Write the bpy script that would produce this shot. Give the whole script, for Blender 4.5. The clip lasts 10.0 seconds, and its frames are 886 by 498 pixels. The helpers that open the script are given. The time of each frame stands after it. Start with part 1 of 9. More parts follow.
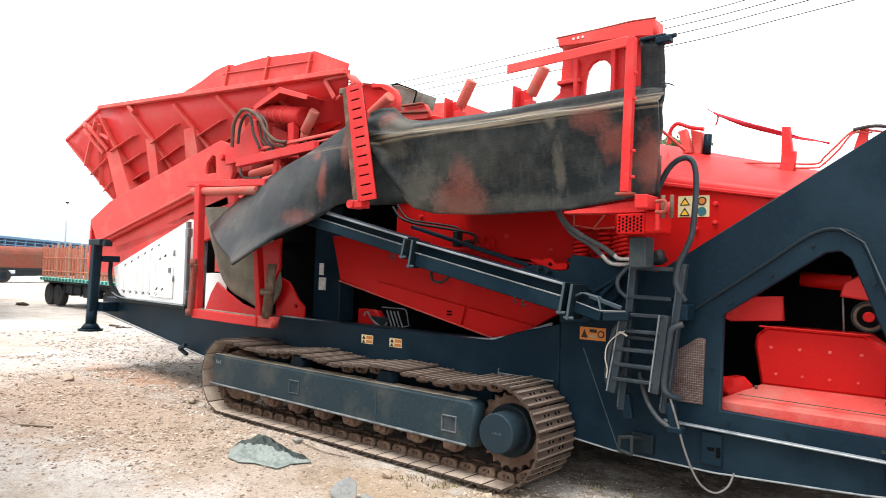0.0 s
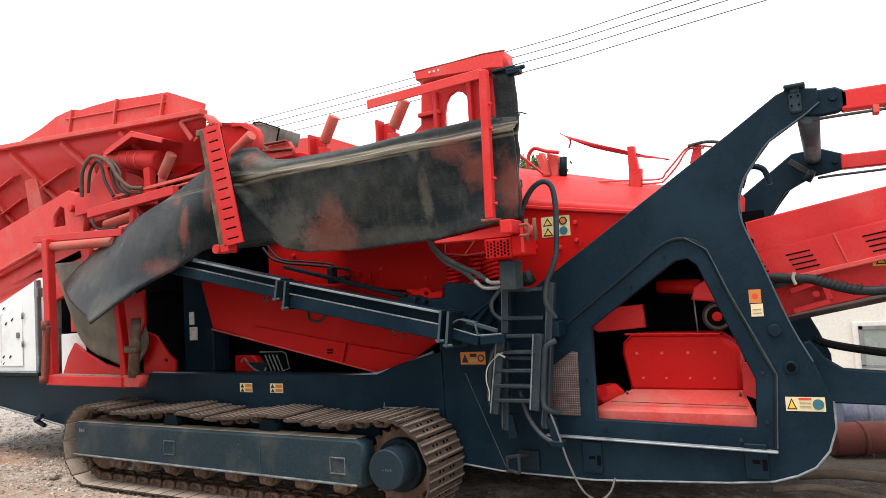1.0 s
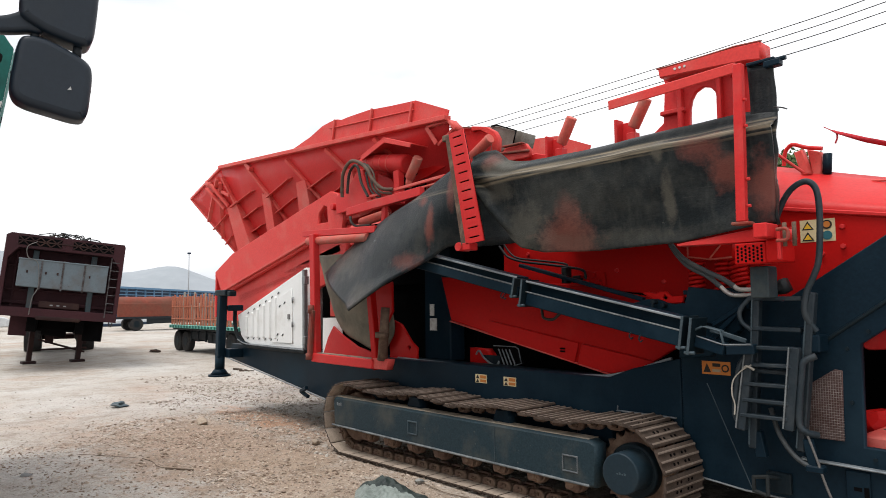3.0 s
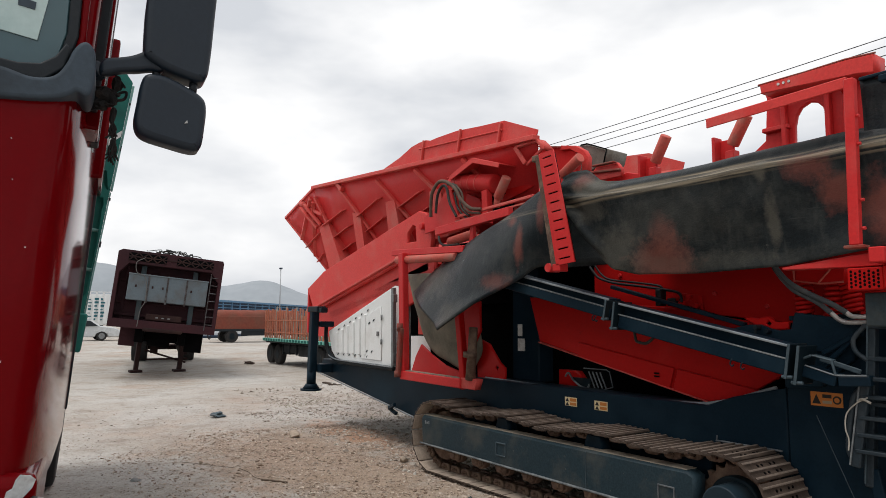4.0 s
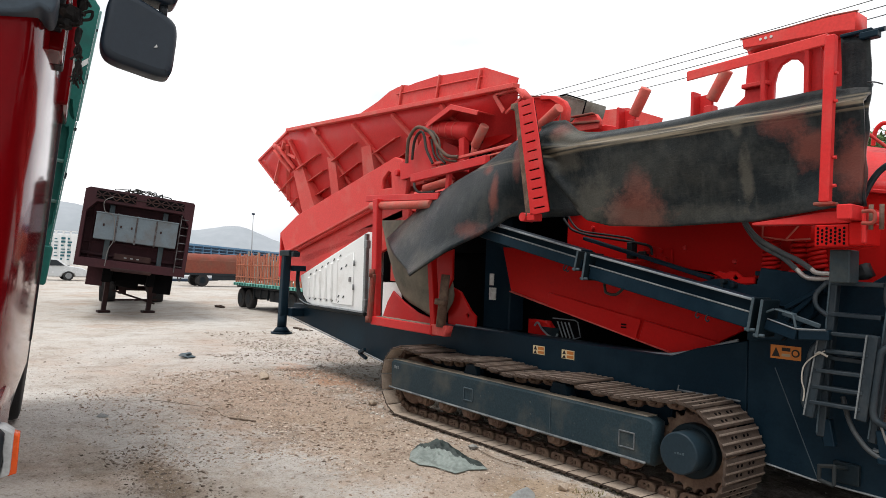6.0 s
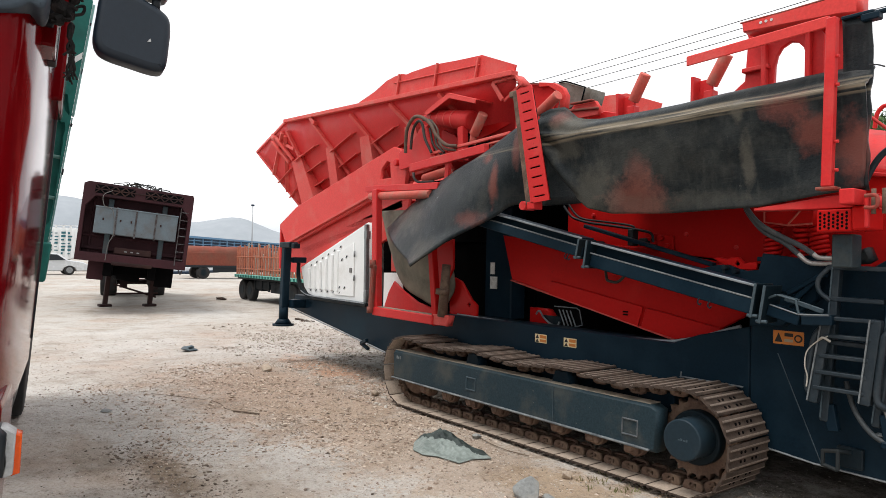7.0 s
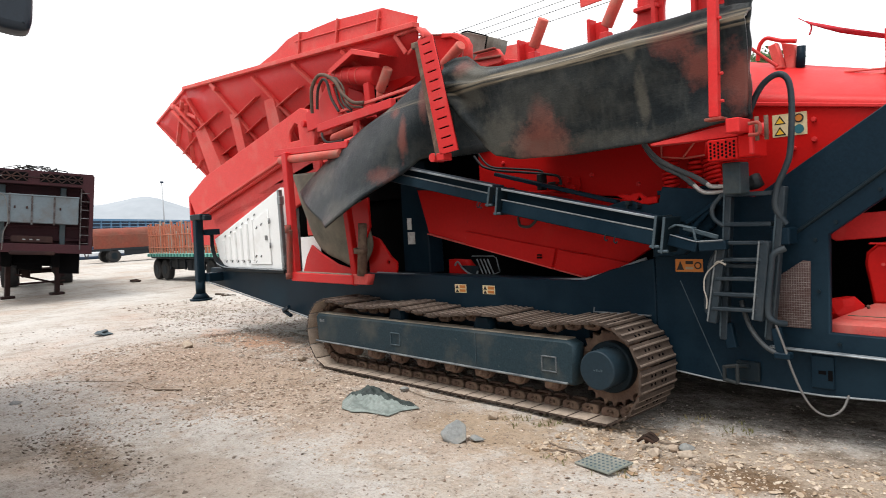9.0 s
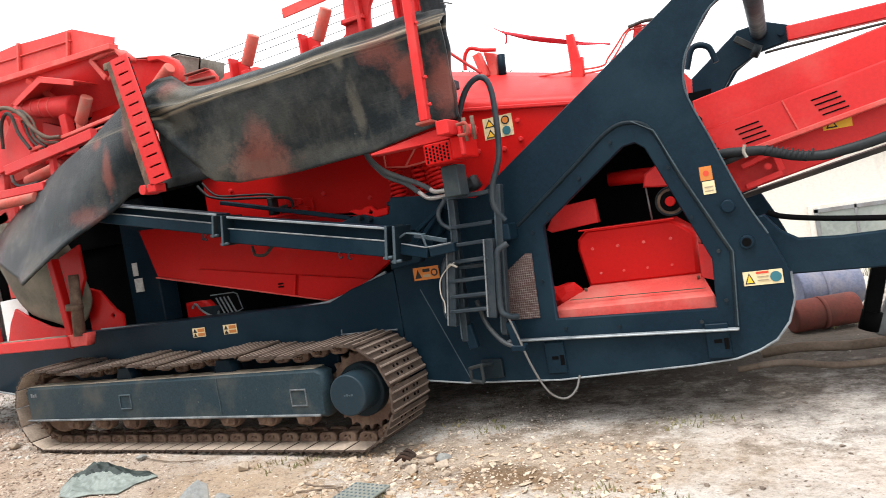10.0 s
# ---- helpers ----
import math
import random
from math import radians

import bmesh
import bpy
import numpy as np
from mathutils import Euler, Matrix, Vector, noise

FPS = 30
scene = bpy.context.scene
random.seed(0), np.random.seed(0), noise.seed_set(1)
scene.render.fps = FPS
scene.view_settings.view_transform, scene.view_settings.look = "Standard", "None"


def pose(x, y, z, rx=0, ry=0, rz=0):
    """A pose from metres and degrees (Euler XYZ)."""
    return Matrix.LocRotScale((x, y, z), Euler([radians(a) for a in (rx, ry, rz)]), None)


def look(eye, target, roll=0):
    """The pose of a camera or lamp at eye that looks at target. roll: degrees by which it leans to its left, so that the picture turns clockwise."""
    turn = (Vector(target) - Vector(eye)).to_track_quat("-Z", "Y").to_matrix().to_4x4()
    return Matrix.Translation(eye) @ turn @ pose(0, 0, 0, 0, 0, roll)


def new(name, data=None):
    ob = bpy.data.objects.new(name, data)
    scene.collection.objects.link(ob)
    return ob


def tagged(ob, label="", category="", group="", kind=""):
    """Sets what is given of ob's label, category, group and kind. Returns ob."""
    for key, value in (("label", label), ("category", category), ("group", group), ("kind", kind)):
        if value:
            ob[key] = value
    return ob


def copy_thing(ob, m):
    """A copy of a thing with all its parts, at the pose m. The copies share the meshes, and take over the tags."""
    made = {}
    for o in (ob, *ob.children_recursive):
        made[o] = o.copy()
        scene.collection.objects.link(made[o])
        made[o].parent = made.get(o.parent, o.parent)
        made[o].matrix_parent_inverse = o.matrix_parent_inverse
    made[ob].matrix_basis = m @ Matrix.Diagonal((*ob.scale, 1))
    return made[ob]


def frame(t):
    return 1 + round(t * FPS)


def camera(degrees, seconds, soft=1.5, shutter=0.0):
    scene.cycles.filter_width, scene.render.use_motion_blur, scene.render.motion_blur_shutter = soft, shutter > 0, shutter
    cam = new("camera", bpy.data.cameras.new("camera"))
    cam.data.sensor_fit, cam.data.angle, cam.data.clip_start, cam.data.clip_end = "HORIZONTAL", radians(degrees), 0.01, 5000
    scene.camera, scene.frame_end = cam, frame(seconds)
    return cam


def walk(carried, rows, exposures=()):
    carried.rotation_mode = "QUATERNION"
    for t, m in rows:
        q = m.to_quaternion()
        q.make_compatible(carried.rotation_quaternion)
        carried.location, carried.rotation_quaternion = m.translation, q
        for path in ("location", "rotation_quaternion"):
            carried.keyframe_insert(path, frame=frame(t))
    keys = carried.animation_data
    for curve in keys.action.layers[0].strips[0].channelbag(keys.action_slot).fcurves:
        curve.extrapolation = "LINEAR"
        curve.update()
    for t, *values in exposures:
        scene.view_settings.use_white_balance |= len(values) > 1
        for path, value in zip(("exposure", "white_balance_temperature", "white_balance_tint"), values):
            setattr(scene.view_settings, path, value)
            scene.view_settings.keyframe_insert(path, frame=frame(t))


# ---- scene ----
cam = camera(66.3, 10.0, soft=0.5, shutter=0.1)
PATH = [
    (0, pose(0.004, 0.051, 1.416, 92.01, -2.05, 39.30)),
    (0.5, pose(0.008, 0.083, 1.439, 93.65, 0.40, 31.94)),
    (1, pose(0.045, 0.079, 1.459, 94.19, 3.30, 29.55)),
    (1.5, pose(0.064, 0.030, 1.442, 93.53, 3.93, 32.00)),
    (2, pose(0.067, 0.030, 1.446, 93.32, 3.82, 33.98)),
    (2.5, pose(0.033, -0.009, 1.475, 95.33, 1.85, 39.54)),
    (2.7, pose(0.021, -0.029, 1.468, 95.24, 1.07, 43.37)),
    (3.8, pose(-0.005, -0.098, 1.523, 95.23, 0.15, 53.88)),
    (4, pose(-0.008, -0.102, 1.514, 95.94, -0.33, 54.88)),
    (4.5, pose(-0.024, -0.129, 1.471, 91.55, -0.33, 57.03)),
    (5, pose(-0.053, -0.097, 1.469, 90.39, -2.83, 55.00)),
    (5.5, pose(-0.027, -0.090, 1.465, 93.24, -1.78, 53.51)),
    (6, pose(-0.024, -0.090, 1.465, 91.96, -2.18, 52.56)),
    (7.5, pose(-0.044, -0.069, 1.487, 90.90, -0.80, 52.95)),
    (8, pose(-0.033, -0.063, 1.459, 90.79, 0.24, 53.47)),
    (8.5, pose(0.007, -0.068, 1.449, 90.38, 3.80, 52.19)),
    (9, pose(0.012, -0.030, 1.420, 87.66, 3.01, 46.15)),
    (9.5, pose(-0.093, 0.270, 1.318, 88.80, 6.24, 35.04)),
    (10, pose(0.051, 0.331, 1.301, 88.44, 9.42, 26.89)),
]
EXPOSURES = [(0.0, 1.42), (0.5, 1.30), (1.0, 1.0), (2.0, 1.03), (2.7, 0.80), (3.8, 0.10), (4.5, 0.14), (5.5, 0.46), (6.2, 0.6), (7.5, 0.65), (8.5, 0.7), (9.2, 1.05), (9.5, 1.33), (10.0, 1.35)]
walk(cam, PATH, EXPOSURES)

# ---- light ----
world = bpy.data.worlds.new("overcast")
scene.world = world
world.use_nodes = True
wn, wl = world.node_tree.nodes, world.node_tree.links
wn.clear()
sky = wn.new("ShaderNodeTexSky")
sky.sky_type, sky.sun_disc = "NISHITA", False
sky.sun_elevation, sky.sun_rotation = radians(71), radians(194)
sky.dust_density = 4.0
grey = wn.new("ShaderNodeHueSaturation")
grey.inputs["Saturation"].default_value = 0.08
wl.new(sky.outputs[0], grey.inputs["Color"])
way = wn.new("ShaderNodeTexCoord")
squash = wn.new("ShaderNodeMapping")
squash.inputs["Scale"].default_value = (1.0, 1.0, 2.6)
wl.new(way.outputs["Generated"], squash.inputs[0])
cloud = wn.new("ShaderNodeTexNoise")
cloud.inputs["Scale"].default_value, cloud.inputs["Detail"].default_value, cloud.inputs["Roughness"].default_value = 2.6, 5.0, 0.5
wl.new(squash.outputs[0], cloud.inputs["Vector"])
ramp = wn.new("ShaderNodeValToRGB")
ramp.color_ramp.elements[0].position, ramp.color_ramp.elements[0].color = 0.37, (0.70, 0.72, 0.75, 1)
ramp.color_ramp.elements[1].position, ramp.color_ramp.elements[1].color = 0.6, (1.07, 1.06, 1.045, 1)
wl.new(cloud.outputs[0], ramp.inputs[0])
veil = wn.new("ShaderNodeMix")
veil.data_type = "RGBA"
veil.inputs[0].default_value = 0.8
veil.inputs[7].default_value = (9.5, 9.6, 9.8, 1)
wl.new(grey.outputs[0], veil.inputs[6])
both = wn.new("ShaderNodeMix")
both.data_type, both.blend_type = "RGBA", "MULTIPLY"
both.inputs[0].default_value = 1.0
wl.new(veil.outputs[2], both.inputs[6])
wl.new(ramp.outputs[0], both.inputs[7])
back = wn.new("ShaderNodeBackground")
back.inputs["Strength"].default_value = 0.108
wl.new(both.outputs[2], back.inputs["Color"])
out = wn.new("ShaderNodeOutputWorld")
wl.new(back.outputs[0], out.inputs[0])

sun = new("sun", bpy.data.lights.new("sun", "SUN"))
sun.data.energy, sun.data.angle, sun.data.color = 1.35, radians(27), (1.0, 0.97, 0.93)
sun.matrix_world = look((-1.0, -4.0, 12), (0, 0, 0))


# ---- materials ----
def material(name, colour, rough=0.5, metal=0.0, dirt=None, amount=0.3, scale=3.0, fine=40.0, bump=0.1, spread=0.12, each=0.0, coat=0.0, streak=False, spec=0.25, chip=None, chips=0.66):
    """A worn surface: its own colour in two sizes of mottling, with dirt in patches and small chips and scuffs over it."""
    m = bpy.data.materials.new(name)
    m.use_nodes = True
    n, l = m.node_tree.nodes, m.node_tree.links
    p = n["Principled BSDF"]
    p.inputs["Metallic"].default_value = metal
    p.inputs["Coat Weight"].default_value = coat
    p.inputs["Specular IOR Level"].default_value = spec
    at = n.new("ShaderNodeTexCoord")
    src = at.outputs["Object"]
    if streak:
        mp = n.new("ShaderNodeMapping")
        mp.inputs["Scale"].default_value = (1.0, 1.0, 0.22)
        l.new(src, mp.inputs[0])
        src = mp.outputs[0]
    big, small = n.new("ShaderNodeTexNoise"), n.new("ShaderNodeTexNoise")
    for tex, s, dt in ((big, scale, 6.0), (small, fine, 4.0)):
        tex.inputs["Scale"].default_value, tex.inputs["Detail"].default_value = s, dt
        tex.inputs["Roughness"].default_value = 0.62
    l.new(src, big.inputs["Vector"])
    l.new(at.outputs["Object"], small.inputs["Vector"])
    shade = n.new("ShaderNodeMapRange")
    shade.inputs[1].default_value, shade.inputs[2].default_value = 0.25, 0.75
    shade.inputs[3].default_value, shade.inputs[4].default_value = 1 - spread, 1 + spread
    l.new(small.outputs[0], shade.inputs[0])
    value = shade.outputs[0]
    if each:
        info = n.new("ShaderNodeObjectInfo")
        own = n.new("ShaderNodeMapRange")
        own.inputs[3].default_value, own.inputs[4].default_value = 1 - each, 1 + each
        l.new(info.outputs["Random"], own.inputs[0])
        times = n.new("ShaderNodeMath")
        times.operation = "MULTIPLY"
        l.new(value, times.inputs[0])
        l.new(own.outputs[0], times.inputs[1])
        value = times.outputs[0]
    tone = n.new("ShaderNodeHueSaturation")
    tone.inputs["Color"].default_value = (*colour, 1)
    l.new(value, tone.inputs["Value"])
    colour_out = tone.outputs[0]
    if dirt:
        patch = n.new("ShaderNodeValToRGB")
        patch.color_ramp.elements[0].position = 0.66 - amount * 0.5
        patch.color_ramp.elements[1].position = 0.86 - amount * 0.35
        l.new(big.outputs[0], patch.inputs[0])
        some = n.new("ShaderNodeMath")
        some.operation = "MULTIPLY"
        some.inputs[1].default_value = min(0.9, 0.35 + amount)
        l.new(patch.outputs[0], some.inputs[0])
        mix = n.new("ShaderNodeMix")
        mix.data_type = "RGBA"
        mix.inputs[7].default_value = (*dirt, 1)
        l.new(some.outputs[0], mix.inputs[0])
        l.new(colour_out, mix.inputs[6])
        colour_out = mix.outputs[2]
    if chip:
        flake = n.new("ShaderNodeTexNoise")
        flake.inputs["Scale"].default_value, flake.inputs["Detail"].default_value, flake.inputs["Roughness"].default_value = 16.0, 9.0, 0.78
        l.new(at.outputs["Object"], flake.inputs["Vector"])
        edge = n.new("ShaderNodeMapRange")
        edge.inputs[1].default_value, edge.inputs[2].default_value, edge.inputs[4].default_value = chips, chips + 0.05, 0.75
        l.new(flake.outputs[0], edge.inputs[0])
        bare = n.new("ShaderNodeMix")
        bare.data_type = "RGBA"
        bare.inputs[7].default_value = (*chip, 1)
        l.new(edge.outputs[0], bare.inputs[0])
        l.new(colour_out, bare.inputs[6])
        colour_out = bare.outputs[2]
    l.new(colour_out, p.inputs["Base Color"])
    gloss = n.new("ShaderNodeMapRange")
    gloss.inputs[1].default_value, gloss.inputs[2].default_value = 0.3, 0.7
    gloss.inputs[3].default_value, gloss.inputs[4].default_value = max(0.03, rough - 0.1), min(1.0, rough + 0.15)
    l.new(big.outputs[0], gloss.inputs[0])
    l.new(gloss.outputs[0], p.inputs["Roughness"])
    if bump:
        b = n.new("ShaderNodeBump")
        b.inputs["Strength"].default_value, b.inputs["Distance"].default_value = bump, 0.01
        l.new(small.outputs[0], b.inputs["Height"])
        l.new(b.outputs[0], p.inputs["Normal"])
    return m


RED = material("red_paint", (0.56, 0.029, 0.029), 0.38, 0, (0.53, 0.105, 0.092), 0.26, 2.2, 50, 0.05, 0.10, spec=0.14, chip=(0.20, 0.03, 0.022), chips=0.645)
RED_FADED = material("sun_faded_red_paint", (0.61, 0.050, 0.044), 0.44, 0, (0.58, 0.15, 0.125), 0.32, 2.6, 55, 0.06, 0.13, spec=0.16, chip=(0.26, 0.06, 0.045), chips=0.63)
RED_DUSTY = material("dusty_red_paint", (0.60, 0.075, 0.064), 0.50, 0, (0.55, 0.20, 0.165), 0.40, 3.0, 60, 0.10, 0.14, spec=0.15, chip=(0.24, 0.07, 0.05), chips=0.63)
# saturated red; on the end post and end plate it stands in for shade
RED_DEEP = material("deep_red_paint", (0.47, 0.009, 0.008), 0.4, 0, (0.42, 0.04, 0.03), 0.12, 2.0, 50, 0.03, 0.08, spec=0.1, chip=(0.10, 0.012, 0.010), chips=0.65)
DARK = material("dark_blue_grey_paint", (0.0052, 0.0150, 0.0248), 0.40, 0, (0.016, 0.035, 0.050), 0.38, 1.4, 60, 0.05, 0.2, spec=0.08, chip=(0.06, 0.075, 0.085), chips=0.665)
DARK_DUSTY = material("dusty_dark_paint", (0.006, 0.013, 0.018), 0.5, 0, (0.07, 0.066, 0.058), 0.30, 3.2, 60, 0.10, 0.2, streak=True, spec=0.14)
BEAM_PAINT = material("scuffed_beam_paint", (0.019, 0.036, 0.046), 0.5, 0, (0.10, 0.095, 0.08), 0.33, 2.6, 70, 0.12, 0.3, spec=0.15, chip=(0.16, 0.15, 0.13), chips=0.64)
SCUFF = material("scuffed_dark_edge", (0.055, 0.08, 0.095), 0.5, 0, (0.02, 0.03, 0.036), 0.4, 8, 60, 0.1, 0.2)
RUBBED = material("dull_rubbed_edge", (0.19, 0.205, 0.21), 0.55, 0.1, (0.05, 0.06, 0.07), 0.5, 7.0, 80, 0.1, 0.25)
EDGE = material("rubbed_steel_edge", (0.25, 0.275, 0.29), 0.5, 0.2, (0.07, 0.085, 0.10), 0.42, 6.0, 80, 0.1, 0.2)
RUBBER = material("belt_rubber", (0.030, 0.031, 0.030), 0.62, 0, (0.13, 0.105, 0.075), 0.42, 2.6, 30, 0.25, 0.3, streak=False)
RUBBER_GREY = material("dusty_belt_rubber", (0.115, 0.112, 0.086), 0.6, 0, (0.27, 0.24, 0.185), 0.55, 3.0, 40, 0.2, 0.25)
TYRE = material("tyre_rubber", (0.022, 0.022, 0.023), 0.75, 0, (0.10, 0.085, 0.07), 0.3, 5.0, 50, 0.2, 0.2)
HOSE = material("hose_rubber", (0.035, 0.033, 0.03), 0.55, 0, (0.14, 0.11, 0.085), 0.3, 9.0, 90, 0.2, 0.2)
CABLE_GREY = material("grey_cable", (0.13, 0.125, 0.12), 0.55, 0, (0.09, 0.08, 0.07), 0.3, 9.0, 90, 0.2, 0.2)
HOSE_GREY = material("grey_hose", (0.05, 0.056, 0.06), 0.5, 0, (0.15, 0.14, 0.13), 0.3, 9.0, 90, 0.2, 0.2)
SHOE = material("rusty_track_steel", (0.052, 0.037, 0.029), 0.7, 0.1, (0.12, 0.087, 0.067), 0.42, 9.0, 60, 0.3, 0.28, each=0.2)
SHOE_WORN = material("worn_grouser_steel", (0.20, 0.158, 0.13), 0.6, 0.15, (0.13, 0.095, 0.07), 0.42, 9.0, 60, 0.3, 0.28, each=0.2)
SHOE_DUST = material("dust_packed_track_steel", (0.37, 0.298, 0.238), 0.9, 0, (0.24, 0.18, 0.135), 0.35, 9.0, 60, 0.3, 0.25, each=0.15)
LINK = material("rust_brown_steel", (0.12, 0.074, 0.054), 0.8, 0.05, (0.26, 0.185, 0.13), 0.4, 9.0, 70, 0.4, 0.25, each=0.15)
WHITE = material("white_panel_paint", (0.80, 0.81, 0.80), 0.45, 0, (0.50, 0.47, 0.42), 0.18, 2.5, 60, 0.04, 0.05, chip=(0.34, 0.31, 0.27), chips=0.665)
GREY_STEEL = material("grey_steel", (0.22, 0.23, 0.235), 0.5, 0.4, (0.13, 0.10, 0.08), 0.3, 6.0, 60, 0.15, 0.15)
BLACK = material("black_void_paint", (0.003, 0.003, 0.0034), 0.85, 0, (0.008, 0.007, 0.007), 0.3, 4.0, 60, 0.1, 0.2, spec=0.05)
DECAL = material("cream_decal", (0.66, 0.54, 0.32), 0.5, 0, (0.45, 0.36, 0.25), 0.25, 30.0, 90, 0.0, 0.06)
DECAL_ORANGE = material("orange_decal", (0.50, 0.17, 0.035), 0.5, 0, (0.4, 0.2, 0.1), 0.2, 30.0, 90, 0.0, 0.06)
DECAL_YELLOW = material("yellow_decal", (0.75, 0.45, 0.04), 0.5, 0, (0.4, 0.3, 0.1), 0.15, 30.0, 90, 0.0, 0.06)
DECAL_BLUE = material("blue_green_decal", (0.03, 0.13, 0.16), 0.5, 0, None, 0, 30.0, 90, 0.0, 0.06)
DECAL_BLACK = material("black_print", (0.02, 0.018, 0.016), 0.6, 0, None, 0, 30.0, 90, 0.0, 0.06)
DECAL_RED = material("red_print", (0.55, 0.06, 0.03), 0.6, 0, None, 0, 30.0, 90, 0.0, 0.06)
DUST_PRINT = material("faded_print", (0.32, 0.26, 0.17), 0.6, 0, None, 0, 30.0, 90, 0.0, 0.06)
DUST_TOP = material("settled_dust", (0.30, 0.26, 0.205), 0.95, 0, (0.10, 0.10, 0.095), 0.45, 5.0, 60, 0.2, 0.25)
ROLLER = material("dull_pink_red_paint", (0.54, 0.10, 0.075), 0.6, 0, (0.34, 0.20, 0.155), 0.42, 6.0, 50, 0.15, 0.15)
RED_RUST = material("rust_scoured_red", (0.26, 0.04, 0.028), 0.65, 0, (0.17, 0.10, 0.075), 0.55, 8.0, 60, 0.2, 0.25)
ROPE = material("pale_cloth_strap", (0.42, 0.39, 0.34), 0.9, 0, (0.2, 0.18, 0.15), 0.4, 12, 60, 0.2, 0.2)
STRAP = material("red_webbing", (0.42, 0.02, 0.03), 0.8, 0, (0.2, 0.03, 0.03), 0.3, 12, 90, 0.2, 0.2)
HOSE_BLACK = material("black_corrugated_hose", (0.010, 0.013, 0.015), 0.5, 0, (0.04, 0.042, 0.044), 0.3, 9, 60, 0.2, 0.2)
HOSE_BROWN = material("dusty_brown_hose", (0.085, 0.055, 0.04), 0.7, 0, (0.20, 0.14, 0.105), 0.4, 9, 60, 0.2, 0.2)
HOSE_STEEL = material("dark_tube_paint", (0.020, 0.030, 0.038), 0.42, 0.1, (0.06, 0.066, 0.07), 0.32, 8, 60, 0.1, 0.2)
STEEL_PLATE = material("weathered_steel_plate", (0.20, 0.185, 0.16), 0.65, 0.3, (0.10, 0.08, 0.06), 0.4, 5, 50, 0.3, 0.2)
BLUE_GREY = material("slate_blue_paint", (0.07, 0.10, 0.115), 0.6, 0, (0.12, 0.1, 0.09), 0.3, 4, 40, 0.1, 0.15)
GREEN_TRIM = material("mint_green_trim", (0.20, 0.50, 0.42), 0.6, 0, (0.1, 0.3, 0.25), 0.3, 4, 40, 0.05, 0.1)


def belt_material(name, band, blots, scuffs, colour_of=(0.0075, 0.0110, 0.0128), dusty=(0.036, 0.040, 0.039), rough=0.48):
    """Black belting: scuffed grey face, tan wear streaks along the belt at the heights in band, red overspray at the spots in blots, dry grey-tan scuffs at those in scuffs."""
    m = material(name, colour_of, rough, 0, dusty, 0.34, 5.0, 70, 0.3, 0.34, spec=0.2, chip=(0.10, 0.095, 0.08), chips=0.64)
    n, l = m.node_tree.nodes, m.node_tree.links
    p = n["Principled BSDF"]
    colour = p.inputs["Base Color"].links[0].from_socket
    at = n.new("ShaderNodeTexCoord")
    sep = n.new("ShaderNodeSeparateXYZ")
    l.new(at.outputs["Object"], sep.inputs[0])
    mp = n.new("ShaderNodeMapping")
    mp.inputs["Scale"].default_value = (0.9, 1.0, 26.0)
    l.new(at.outputs["Object"], mp.inputs[0])
    grain = n.new("ShaderNodeTexNoise")
    grain.inputs["Scale"].default_value, grain.inputs["Detail"].default_value = 2.2, 6.0
    l.new(mp.outputs[0], grain.inputs["Vector"])
    blot = n.new("ShaderNodeTexNoise")
    blot.inputs["Scale"].default_value, blot.inputs["Detail"].default_value, blot.inputs["Roughness"].default_value = 8.0, 9.0, 0.75
    l.new(at.outputs["Object"], blot.inputs["Vector"])

    def math_of(op, a, b=None, c=None):
        q = n.new("ShaderNodeMath")
        q.operation = op
        for i, v in enumerate((a, b, c)):
            if v is None:
                continue
            if isinstance(v, (int, float)):
                q.inputs[i].default_value = v
            else:
                l.new(v, q.inputs[i])
        return q.outputs[0]

    def over(colour, share, new_colour):
        mx = n.new("ShaderNodeMix")
        mx.data_type = "RGBA"
        mx.clamp_factor = True
        l.new(share, mx.inputs[0])
        l.new(colour, mx.inputs[6])
        mx.inputs[7].default_value = (*new_colour, 1)
        return mx.outputs[2]

    # dry films: drips down the face and scratches along the belt
    for stretch, low, high, most, tint in (((5.0, 1.0, 1.1), 0.52, 0.72, 0.5, (0.052, 0.056, 0.050)), ((1.2, 1.0, 48.0), 0.62, 0.70, 0.45, (0.085, 0.082, 0.070)), ((1.6, 1.0, 1.6), 0.50, 0.66, 0.45, (0.046, 0.049, 0.045))):
        warp, film, limit = n.new("ShaderNodeMapping"), n.new("ShaderNodeTexNoise"), n.new("ShaderNodeMapRange")
        warp.inputs["Scale"].default_value = stretch
        l.new(at.outputs["Object"], warp.inputs[0])
        film.inputs["Scale"].default_value, film.inputs["Detail"].default_value, film.inputs["Roughness"].default_value = 2.4, 8.0, 0.7
        l.new(warp.outputs[0], film.inputs["Vector"])
        for k, v in zip((1, 2, 3, 4), (low, high, 0.0, most)):
            limit.inputs[k].default_value = v
        l.new(film.outputs[0], limit.inputs[0])
        colour = over(colour, limit.outputs[0], tint)
    for height, slope, half, strength in band:
        off = math_of("ABSOLUTE", math_of("SUBTRACT", math_of("MULTIPLY_ADD", sep.outputs[0], -slope, sep.outputs[2]), height))
        near = math_of("MAXIMUM", math_of("SUBTRACT", 1.0, math_of("DIVIDE", off, half)), 0.0)
        share = math_of("MULTIPLY", math_of("MULTIPLY", near, strength), math_of("MULTIPLY_ADD", grain.outputs[0], 5.5, -2.0))
        colour = over(colour, math_of("MAXIMUM", share, 0.0), (0.22, 0.18, 0.125))
